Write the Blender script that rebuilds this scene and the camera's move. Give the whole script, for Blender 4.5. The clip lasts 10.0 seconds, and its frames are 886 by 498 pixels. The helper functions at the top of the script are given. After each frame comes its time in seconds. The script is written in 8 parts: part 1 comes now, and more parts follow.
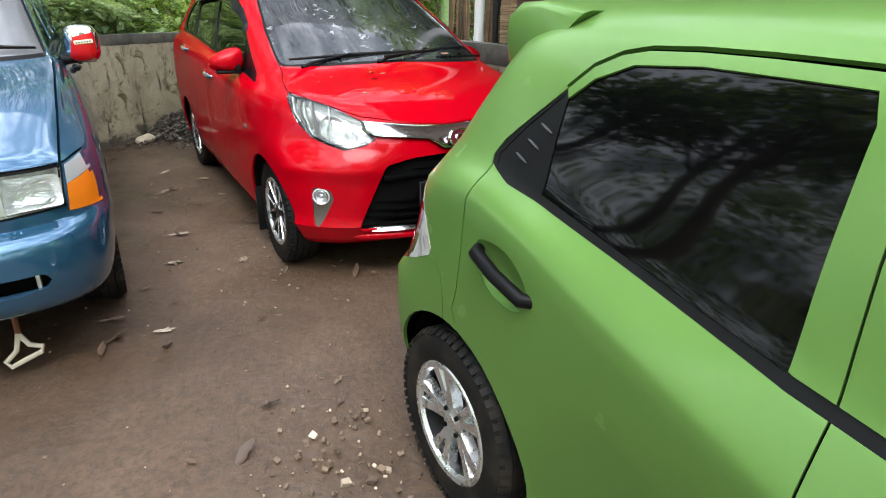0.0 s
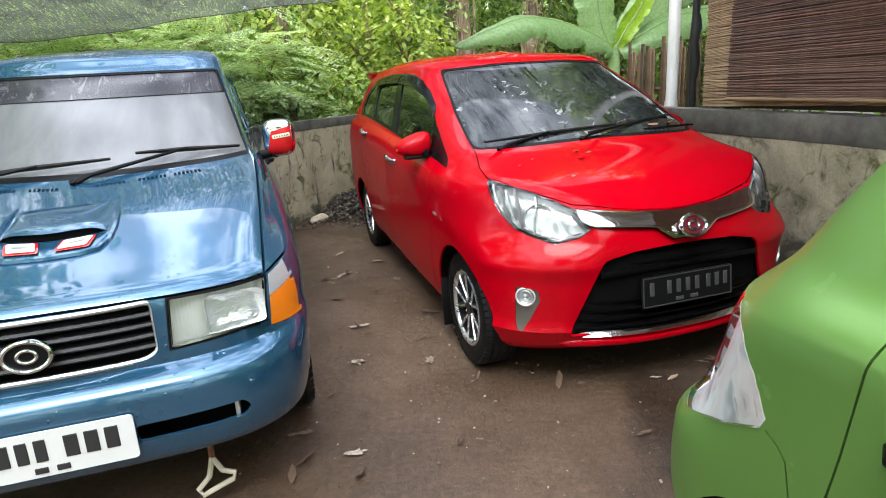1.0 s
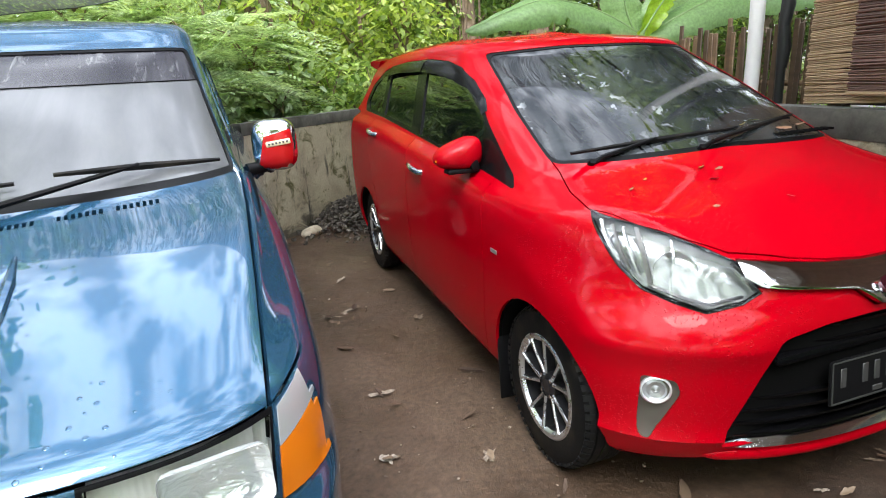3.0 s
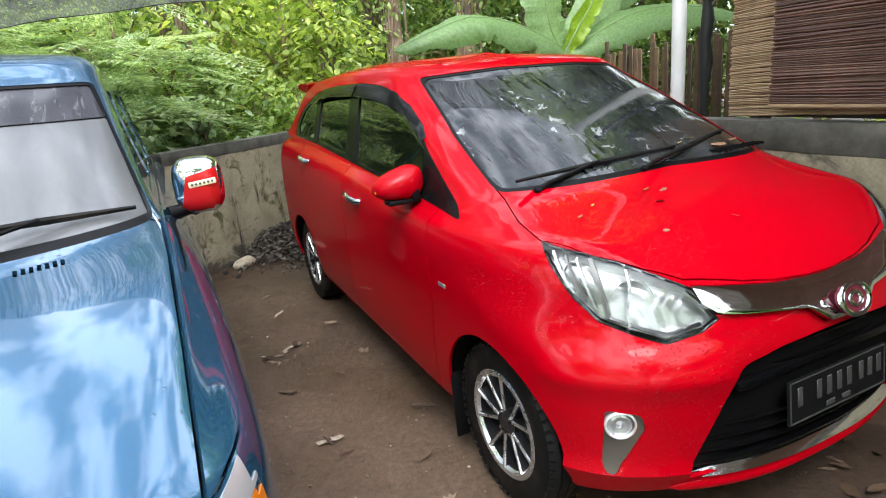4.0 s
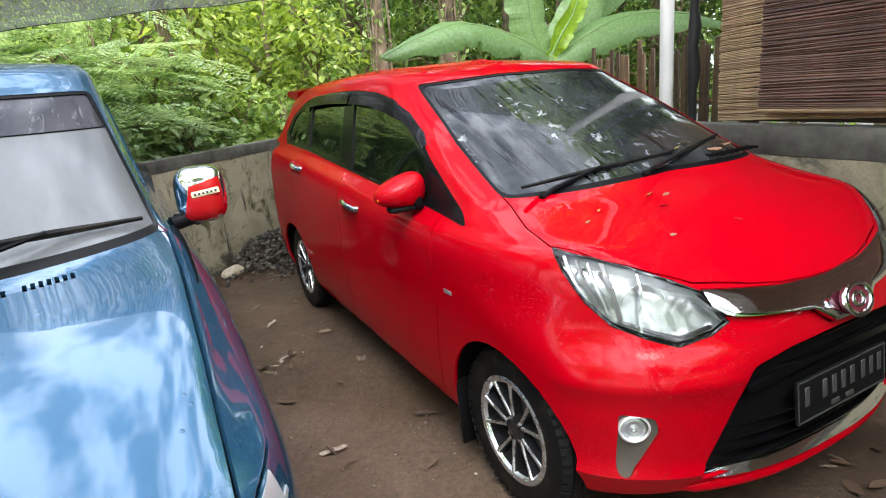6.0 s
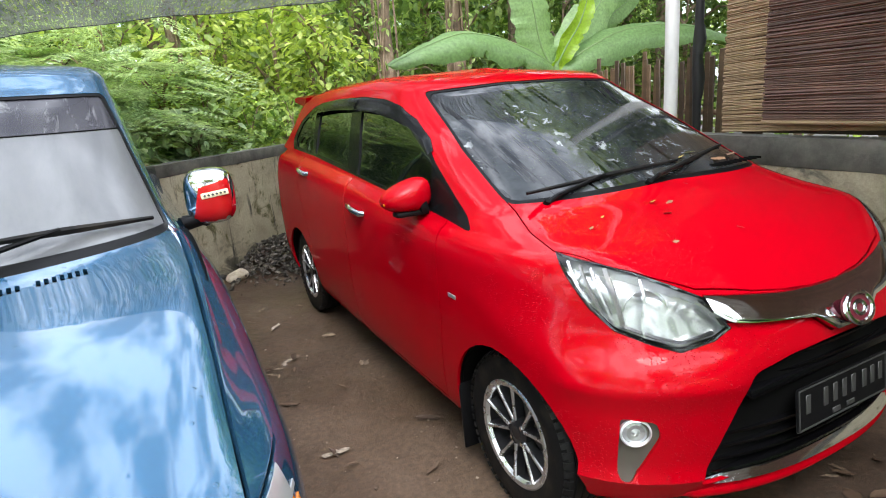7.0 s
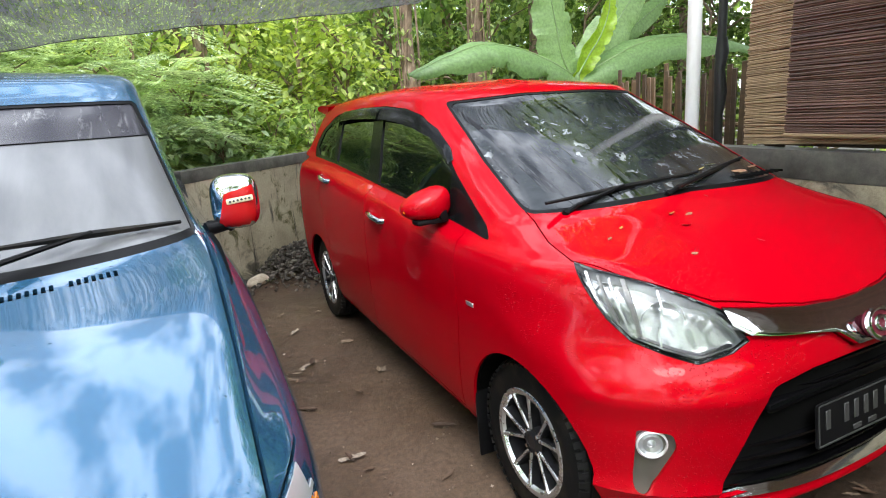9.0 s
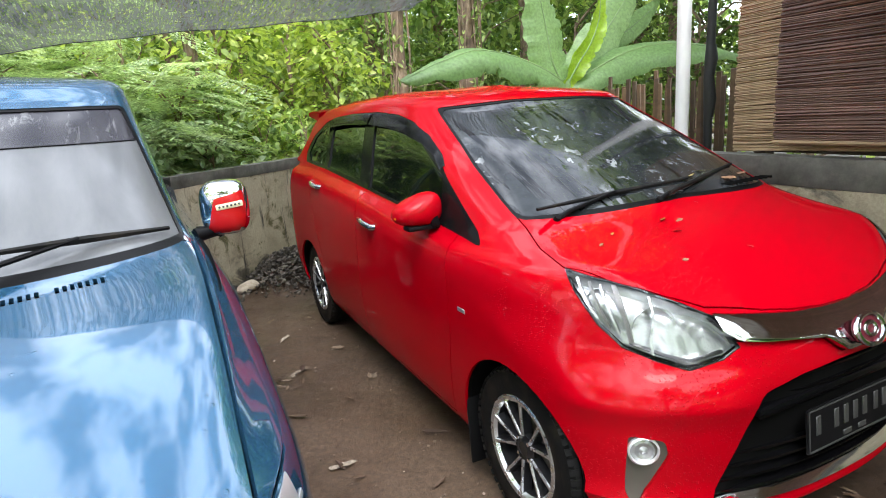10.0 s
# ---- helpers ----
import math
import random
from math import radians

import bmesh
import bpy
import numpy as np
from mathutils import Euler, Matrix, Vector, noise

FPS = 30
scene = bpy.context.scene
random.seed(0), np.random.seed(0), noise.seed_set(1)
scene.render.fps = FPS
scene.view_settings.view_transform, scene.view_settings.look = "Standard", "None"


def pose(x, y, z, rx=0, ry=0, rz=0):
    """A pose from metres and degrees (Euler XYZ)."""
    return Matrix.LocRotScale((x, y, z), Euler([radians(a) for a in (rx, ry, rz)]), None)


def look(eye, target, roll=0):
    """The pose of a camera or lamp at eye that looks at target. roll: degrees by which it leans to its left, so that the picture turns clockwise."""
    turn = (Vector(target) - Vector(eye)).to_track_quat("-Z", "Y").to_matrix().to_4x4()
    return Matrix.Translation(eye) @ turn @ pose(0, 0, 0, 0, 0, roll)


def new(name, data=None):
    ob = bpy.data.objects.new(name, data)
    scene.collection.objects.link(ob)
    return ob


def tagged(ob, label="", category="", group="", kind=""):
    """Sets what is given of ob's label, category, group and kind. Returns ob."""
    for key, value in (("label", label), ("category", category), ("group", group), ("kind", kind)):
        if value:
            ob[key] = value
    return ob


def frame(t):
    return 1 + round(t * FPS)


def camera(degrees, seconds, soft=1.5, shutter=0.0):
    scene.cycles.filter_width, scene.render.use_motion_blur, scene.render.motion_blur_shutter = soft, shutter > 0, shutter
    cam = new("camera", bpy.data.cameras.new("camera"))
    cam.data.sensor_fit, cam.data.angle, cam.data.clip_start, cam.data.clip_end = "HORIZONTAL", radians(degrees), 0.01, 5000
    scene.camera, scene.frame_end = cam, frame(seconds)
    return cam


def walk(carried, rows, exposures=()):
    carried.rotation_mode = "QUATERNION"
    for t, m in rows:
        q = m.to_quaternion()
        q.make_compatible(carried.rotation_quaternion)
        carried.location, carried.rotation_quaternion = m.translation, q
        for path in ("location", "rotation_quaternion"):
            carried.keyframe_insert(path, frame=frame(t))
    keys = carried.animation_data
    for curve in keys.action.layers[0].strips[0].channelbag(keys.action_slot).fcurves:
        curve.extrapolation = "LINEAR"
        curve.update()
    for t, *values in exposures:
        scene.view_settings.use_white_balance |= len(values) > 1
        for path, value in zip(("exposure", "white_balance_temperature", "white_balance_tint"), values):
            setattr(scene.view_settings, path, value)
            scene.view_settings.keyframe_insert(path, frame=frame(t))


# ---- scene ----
cam = camera(73.9, 10.0, 1.0)
PATH = [
    (0, (-1.578, -3.166, 1.346), (-0.627, -1.575, 0.593), 1.0),
    (0.5, (-1.674, -2.846, 1.378), (-0.836, -1.156, 0.712), 1.0),
    (1, (-1.676, -2.609, 1.383), (-1.117, -0.768, 0.836), -3.4),
    (1.5, (-1.672, -2.367, 1.4), (-1.119, -0.527, 0.847), -2.2),
    (2, (-1.747, -2.061, 1.369), (-0.985, -0.289, 0.838), -0.7),
    (2.5, (-1.788, -1.837, 1.364), (-1.074, -0.081, 0.726), 0.5),
    (2.7, (-1.753, -1.758, 1.364), (-1.147, 0.055, 0.777), -2.6),
    (3.8, (-1.668, -1.54, 1.418), (-0.926, 0.229, 0.851), -5.3),
    (4, (-1.677, -1.535, 1.421), (-0.854, 0.205, 0.879), -4.6),
    (4.5, (-1.704, -1.508, 1.426), (-0.784, 0.187, 0.896), -5.2),
    (5, (-1.736, -1.497, 1.426), (-0.795, 0.184, 0.888), -3.9),
    (5.5, (-1.74, -1.494, 1.428), (-0.821, 0.203, 0.902), -4.0),
    (5.7, (-1.744, -1.487, 1.434), (-0.846, 0.218, 0.898), -4.8),
    (6.8, (-1.779, -1.511, 1.426), (-0.922, 0.226, 0.93), -4.3),
    (7, (-1.774, -1.511, 1.424), (-0.892, 0.212, 0.924), -4.1),
    (7.5, (-1.778, -1.523, 1.427), (-0.89, 0.201, 0.936), -3.5),
    (8, (-1.788, -1.521, 1.426), (-0.935, 0.223, 0.943), -3.2),
    (8.5, (-1.783, -1.525, 1.426), (-0.939, 0.225, 0.953), -3.5),
    (9, (-1.787, -1.531, 1.427), (-0.954, 0.226, 0.96), -3.6),
    (9.5, (-1.789, -1.532, 1.43), (-0.944, 0.222, 0.973), -3.8),
    (10, (-1.784, -1.525, 1.427), (-0.922, 0.222, 0.977), -3.4),
]
walk(cam, [(t, look(eye, target, roll)) for t, eye, target, roll in PATH])

# ---- world, sun ----
SUN_EL, SUN_ROT = radians(58), radians(200)
world = bpy.data.worlds.new("overcast_sky")
scene.world = world
world.use_nodes = True
wt = world.node_tree
wt.nodes.clear()
w_out = wt.nodes.new("ShaderNodeOutputWorld")
w_bg = wt.nodes.new("ShaderNodeBackground")
w_sky = wt.nodes.new("ShaderNodeTexSky")
w_sky.sky_type, w_sky.sun_disc = "NISHITA", False
w_sky.sun_elevation, w_sky.sun_rotation = SUN_EL, SUN_ROT
w_sky.air_density, w_sky.dust_density = 1.0, 4.0
w_co = wt.nodes.new("ShaderNodeTexCoord")
w_noise = wt.nodes.new("ShaderNodeTexNoise")
w_noise.inputs["Scale"].default_value = 8.0
w_noise.inputs["Detail"].default_value = 9.0
w_ramp = wt.nodes.new("ShaderNodeValToRGB")
w_ramp.color_ramp.elements[0].position, w_ramp.color_ramp.elements[1].position = 0.43, 0.58
w_ramp.color_ramp.elements[0].color = (3.8, 4.25, 5.2, 1)
w_ramp.color_ramp.elements[1].color = (14.6, 15.5, 17.4, 1)
w_mix = wt.nodes.new("ShaderNodeMix")
w_mix.data_type = "RGBA"
w_mix.inputs["Factor"].default_value = 0.85
wt.links.new(w_co.outputs["Generated"], w_noise.inputs["Vector"])
wt.links.new(w_noise.outputs["Fac"], w_ramp.inputs["Fac"])
wt.links.new(w_sky.outputs["Color"], w_mix.inputs["A"])
# the cloud is brightest round the hidden sun
w_dot, w_glow, w_add = wt.nodes.new("ShaderNodeVectorMath"), wt.nodes.new("ShaderNodeMapRange"), wt.nodes.new("ShaderNodeMix")
w_dot.operation = "DOT_PRODUCT"
w_dot.inputs[1].default_value = (-0.181, -0.498, 0.848)
w_glow.inputs["From Min"].default_value, w_glow.inputs["From Max"].default_value = 0.80, 0.96
w_glow.interpolation_type = "SMOOTHSTEP"
w_add.data_type, w_add.blend_type = "RGBA", "ADD"
w_add.inputs["B"].default_value = (7.0, 7.2, 7.6, 1)
wt.links.new(w_co.outputs["Generated"], w_dot.inputs[0])
wt.links.new(w_dot.outputs["Value"], w_glow.inputs["Value"])
wt.links.new(w_glow.outputs["Result"], w_add.inputs["Factor"])
wt.links.new(w_ramp.outputs["Color"], w_add.inputs["A"])
wt.links.new(w_add.outputs["Result"], w_mix.inputs["B"])
wt.links.new(w_mix.outputs["Result"], w_bg.inputs["Color"])
wt.links.new(w_bg.outputs["Background"], w_out.inputs["Surface"])
w_bg.inputs["Strength"].default_value = 0.397

sun = new("sun", bpy.data.lights.new("sun", "SUN"))
sun.data.energy, sun.data.angle, sun.data.color = 2.1, radians(25), (1.0, 0.985, 0.97)
sun.matrix_world = pose(0, 0, 12, 90 - math.degrees(SUN_EL), 0, 180 - math.degrees(SUN_ROT))


# ---- materials ----
def material(name, color, rough=0.5, metal=0.0, **more):
    """A Principled material; returns it with its tree, shader and helpers in a small dict."""
    m = bpy.data.materials.new(name)
    m.use_nodes = True
    t = m.node_tree
    s = t.nodes["Principled BSDF"]
    s.inputs["Base Color"].default_value = (*color, 1)
    s.inputs["Roughness"].default_value, s.inputs["Metallic"].default_value = rough, metal
    for k, v in more.items():
        s.inputs[k.replace("_", " ")].default_value = v
    return m


def noise_node(m, scale, detail=4.0, rough=0.55, stretch=None, coords="Object", distortion=0.0):
    t = m.node_tree
    c = t.nodes.new("ShaderNodeTexCoord")
    n = t.nodes.new("ShaderNodeTexNoise")
    n.inputs["Scale"].default_value, n.inputs["Detail"].default_value = scale, detail
    n.inputs["Roughness"].default_value, n.inputs["Distortion"].default_value = rough, distortion
    if stretch:
        mp = t.nodes.new("ShaderNodeMapping")
        mp.inputs["Scale"].default_value = stretch
        t.links.new(c.outputs[coords], mp.inputs["Vector"])
        t.links.new(mp.outputs["Vector"], n.inputs["Vector"])
    else:
        t.links.new(c.outputs[coords], n.inputs["Vector"])
    return n.outputs["Fac"]


def ramp_node(m, fac, stops):
    t = m.node_tree
    r = t.nodes.new("ShaderNodeValToRGB")
    e = r.color_ramp.elements
    while len(e) < len(stops):
        e.new(0.5)
    for k, (p, c) in zip(e, stops):
        k.position = p
        k.color = (c, c, c, 1) if isinstance(c, (int, float)) else (*c, 1)
    t.links.new(fac, r.inputs["Fac"])
    return r.outputs["Color"]


def mix_node(m, fac, a, b, mode="MIX"):
    t = m.node_tree
    x = t.nodes.new("ShaderNodeMix")
    x.data_type, x.blend_type = "RGBA", mode
    for key, v in (("Factor", fac), ("A", a), ("B", b)):
        if isinstance(v, (int, float)):
            x.inputs[key].default_value = v if key == "Factor" else (v, v, v, 1)
        elif isinstance(v, tuple):
            x.inputs[key].default_value = (*v, 1)
        else:
            t.links.new(v, x.inputs[key])
    return x.outputs["Result"]


def shade(m, socket, value):
    m.node_tree.links.new(value, m.node_tree.nodes["Principled BSDF"].inputs[socket])


def bump_node(m, height, strength=0.3, distance=0.01, chain=None):
    t = m.node_tree
    b = t.nodes.new("ShaderNodeBump")
    b.inputs["Strength"].default_value, b.inputs["Distance"].default_value = strength, distance
    t.links.new(height, b.inputs["Height"])
    if chain is not None:
        t.links.new(chain, b.inputs["Normal"])
    shade(m, "Normal", b.outputs["Normal"])
    shade(m, "Coat Normal", b.outputs["Normal"])
    return b.outputs["Normal"]


def droplets(m, scale=55.0, strength=0.35, film=None, wave=0.10, size=0.22, amount=0.46):
    """Rain drops: small domes scattered by Voronoi cells, fewer where a noise is low."""
    t = m.node_tree
    c = t.nodes.new("ShaderNodeTexCoord")
    v = t.nodes.new("ShaderNodeTexVoronoi")
    v.inputs["Scale"].default_value = scale
    t.links.new(c.outputs["Object"], v.inputs["Vector"])
    dome = ramp_node(m, v.outputs["Distance"], [(0.0, 1.0), (size * 0.72, 0.75), (size, 0.0)])
    wet = ramp_node(m, noise_node(m, 3.0, 3), [(amount, 0.0), (amount + 0.14, 1.0)])
    film = film or bump_node(m, noise_node(m, 7.0, 3, 0.5, distortion=0.6), wave, 0.01)
    bump_node(m, mix_node(m, 1.0, dome, wet, "MULTIPLY"), strength, 0.004, film)


def car_paint(name, color, metal=0.0, rough=0.35, drops=0.5, coat=0.03, ior=1.45, gloss=1.0, grain=70.0, wave=0.10, size=0.22, amount=0.46):
    m = material(name, color, rough, metal, Coat_Weight=gloss, Coat_Roughness=0.03, Coat_IOR=ior, Specular_IOR_Level=0.0)
    dirt = ramp_node(m, noise_node(m, 1.7, 5), [(0.45, 0.0), (0.75, 1.0)])
    lo = tuple(c * 0.86 for c in color)
    shade(m, "Base Color", mix_node(m, dirt, color, lo))
    shade(m, "Coat Roughness", ramp_node(m, noise_node(m, 6.0, 4), [(0.3, coat * 0.6), (0.8, coat * 1.6)]))
    if drops:
        droplets(m, grain, drops, None, wave, size, amount)
    return m


M = {}
M["red_paint"] = car_paint("red_paint", (0.385, 0.0003, 0.006), 0.0, 0.4, drops=0.8, gloss=0.50, grain=115.0, wave=0.04, size=0.28, amount=0.46)
M["blue_paint"] = car_paint("blue_paint", (0.028, 0.100, 0.182), 0.58, 0.18, drops=0.5, coat=0.03, ior=1.65, grain=34.0, wave=0.02, size=0.17, amount=0.50)
M["green_paint"] = car_paint("green_paint", (0.118, 0.232, 0.056), 0.40, 0.42, drops=0.0, coat=0.20, gloss=0.45)
M["black_plastic"] = material("black_plastic", (0.005, 0.005, 0.0055), 0.40, Specular_IOR_Level=0.10)
bump_node(M["black_plastic"], noise_node(M["black_plastic"], 300, 2), 0.15, 0.002)
M["slat_dark"] = material("slat_dark", (0.003, 0.003, 0.0035), 0.22, Specular_IOR_Level=0.10)
M["bezel"] = material("bezel", (0.085, 0.078, 0.065), 0.4)
M["grey_plastic"] = material("grey_plastic", (0.16, 0.155, 0.15), 0.45)
M["liner"] = material("liner", (0.004, 0.004, 0.004), 0.9, Specular_IOR_Level=0.05)
M["rubber"] = material("rubber", (0.013, 0.013, 0.013), 0.62, Specular_IOR_Level=0.15)
shade(M["rubber"], "Base Color", mix_node(M["rubber"], ramp_node(M["rubber"], noise_node(M["rubber"], 9, 5), [(0.5, 0.0), (0.8, 1.0)]), (0.007, 0.007, 0.007), (0.035, 0.028, 0.021)))
bump_node(M["rubber"], noise_node(M["rubber"], 120, 3), 0.25, 0.003)
M["alloy"] = material("alloy", (0.62, 0.63, 0.64), 0.28, 0.9)
shade(M["alloy"], "Roughness", ramp_node(M["alloy"], noise_node(M["alloy"], 20, 4), [(0.3, 0.18), (0.8, 0.45)]))
M["alloy_black"] = material("alloy_black", (0.02, 0.02, 0.022), 0.3, 0.3)
M["chrome"] = material("chrome", (0.75, 0.76, 0.78), 0.08, 1.0)
droplets(M["chrome"], 80.0, 0.25)
M["wet_chrome"] = material("wet_chrome", (0.82, 0.83, 0.84), 0.09, 1.0)
droplets(M["wet_chrome"], 150.0, 0.10, None, 0.05, 0.26, 0.48)
M["tint_glass"] = material("tint_glass", (0.003, 0.004, 0.0035), 0.0, 0.0, IOR=1.5, Specular_IOR_Level=0.9)
M["pillar_black"] = material("pillar_black", (0.005, 0.005, 0.0055), 0.25, Specular_IOR_Level=0.15)
M["soft_glass"] = material("soft_glass", (0.0012, 0.0013, 0.0015), 0.05, 0.0, IOR=1.5, Specular_IOR_Level=0.16)
M["wet_glass"] = material("wet_glass", (0.004, 0.0045, 0.005), 0.03, 0.0, IOR=1.5, Specular_IOR_Level=0.44)
# a grey film of rain and dust, thin dark runs where drops have slid, clustered pale spots
m = M["wet_glass"]
film_ = ramp_node(m, noise_node(m, 2.1, 5, 0.6, distortion=0.5), [(0.38, (0.010, 0.012, 0.013)), (0.52, (0.025, 0.029, 0.031)), (0.68, (0.052, 0.059, 0.062))])
runnel = ramp_node(m, noise_node(m, 9, 3, 0.5, (4.2, 0.22, 0.22), distortion=0.25), [(0.590, 0.0), (0.620, 1.0)])
film_ = mix_node(m, runnel, film_, (0.003, 0.0035, 0.004))
spots = ramp_node(m, noise_node(m, 19, 5, 0.68, (1, 0.8, 0.8), distortion=0.7), [(0.590, 0.0), (0.620, 1.0)])
spots = mix_node(m, 1.0, spots, ramp_node(m, noise_node(m, 3.1, 3), [(0.53, 0.0), (0.61, 1.0)]), "MULTIPLY")
shade(m, "Base Color", mix_node(m, spots, film_, (0.22, 0.235, 0.24)))
shade(m, "Roughness", mix_node(m, runnel, ramp_node(m, noise_node(m, 5, 4), [(0.40, 0.02), (0.62, 0.12)]), 0.02))
droplets(m, 95.0, 0.35, bump_node(m, runnel, 0.12, 0.003), 0.0, 0.22, 0.44)
M["reflector"] = material("reflector", (0.88, 0.89, 0.90), 0.20, 0.45)
M["dish"] = material("dish", (0.90, 0.91, 0.91), 0.16, 0.55)
bump_node(M["dish"], noise_node(M["dish"], 26, 2, 0.5, (1, 1, 2.2), distortion=0.8), 0.6, 0.012)
M["bowl_white"] = material("bowl_white", (0.92, 0.92, 0.90), 0.42, 0.0)
M["bowl_pink"] = material("bowl_pink", (0.95, 0.89, 0.90), 0.35, 0.0)
M["bowl_grey"] = material("bowl_grey", (0.46, 0.47, 0.48), 0.22, 0.6)
bump_node(M["bowl_grey"], noise_node(M["bowl_grey"], 7, 2, 0.5, distortion=0.8), 0.5, 0.02)
bump_node(M["bowl_pink"], noise_node(M["bowl_pink"], 9, 2, 0.5, distortion=1.0), 0.6, 0.02)
m = M["bowl_rib"] = material("bowl_rib", (0.74, 0.74, 0.69), 0.3, 0.0)
wv = m.node_tree.nodes.new("ShaderNodeTexWave")
wv.inputs["Scale"].default_value, wv.bands_direction = 28.0, "X"
m.node_tree.links.new(m.node_tree.nodes.new("ShaderNodeTexCoord").outputs["Object"], wv.inputs["Vector"])
bump_node(m, wv.outputs["Fac"], 0.15, 0.006)
# wavy light and dark bands in both bowl colours stand in for reflections
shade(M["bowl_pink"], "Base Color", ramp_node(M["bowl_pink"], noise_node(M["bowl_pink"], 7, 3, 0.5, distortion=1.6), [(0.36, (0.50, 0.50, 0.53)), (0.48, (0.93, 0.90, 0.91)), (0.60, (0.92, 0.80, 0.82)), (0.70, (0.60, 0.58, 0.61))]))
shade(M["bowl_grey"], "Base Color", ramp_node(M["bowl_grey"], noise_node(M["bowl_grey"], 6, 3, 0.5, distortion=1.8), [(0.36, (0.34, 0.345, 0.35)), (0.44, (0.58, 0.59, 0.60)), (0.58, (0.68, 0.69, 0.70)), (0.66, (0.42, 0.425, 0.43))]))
M["amber"] = material("amber", (0.85, 0.22, 0.01), 0.12, 0.0, Transmission_Weight=0.25)
M["red_lens"] = material("red_lens", (0.55, 0.01, 0.012), 0.1, 0.0, Transmission_Weight=0.2)
M["clear_lens"] = material("clear_lens", (0.40, 0.40, 0.40), 0.1, 0.0, Transmission_Weight=0.25)
M["plate_black"] = material("plate_black", (0.006, 0.006, 0.0065), 0.45, Specular_IOR_Level=0.15)
M["plate_white"] = material("plate_white", (0.55, 0.55, 0.54), 0.35)
M["bar_white"] = material("bar_white", (0.045, 0.045, 0.044), 0.5)
M["bar_black"] = material("bar_black", (0.015, 0.015, 0.015), 0.5)

# earth: damp brown, paler where it has dried, with grit
m = M["dirt"] = material("dirt", (0.12, 0.085, 0.06), 0.6)
big = ramp_node(m, noise_node(m, 0.9, 6, 0.6, distortion=0.4), [(0.30, (0.050, 0.030, 0.017)), (0.50, (0.084, 0.051, 0.030)), (0.72, (0.122, 0.080, 0.050))])
fine_ = ramp_node(m, noise_node(m, 38, 6, 0.7), [(0.30, 0.50), (0.55, 1.0), (0.78, 1.45)])
earth = mix_node(m, 1.0, big, fine_, "MULTIPLY")
# shade before the red car, painted into the earth colour as a ragged patch
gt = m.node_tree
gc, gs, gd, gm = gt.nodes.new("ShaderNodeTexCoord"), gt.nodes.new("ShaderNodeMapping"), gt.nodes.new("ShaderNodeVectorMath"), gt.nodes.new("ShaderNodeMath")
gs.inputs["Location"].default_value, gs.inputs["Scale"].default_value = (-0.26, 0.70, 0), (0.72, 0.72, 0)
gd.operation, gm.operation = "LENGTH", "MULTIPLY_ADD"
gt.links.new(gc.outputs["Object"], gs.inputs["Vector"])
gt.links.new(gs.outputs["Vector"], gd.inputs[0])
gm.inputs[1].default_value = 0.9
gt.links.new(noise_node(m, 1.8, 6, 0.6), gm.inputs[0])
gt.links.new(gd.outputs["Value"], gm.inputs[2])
shade_patch = ramp_node(m, gm.outputs["Value"], [(0.90, 1.0), (1.18, 0.0)])
shade(m, "Base Color", mix_node(m, shade_patch, earth, mix_node(m, 1.0, earth, (0.46, 0.44, 0.43), "MULTIPLY")))
shade(m, "Roughness", ramp_node(m, noise_node(m, 1.6, 5), [(0.35, 0.34), (0.60, 0.72)]))
n1 = bump_node(m, noise_node(m, 22, 8, 0.7), 0.5, 0.02)
bump_node(m, noise_node(m, 150, 4, 0.7), 0.4, 0.004, n1)

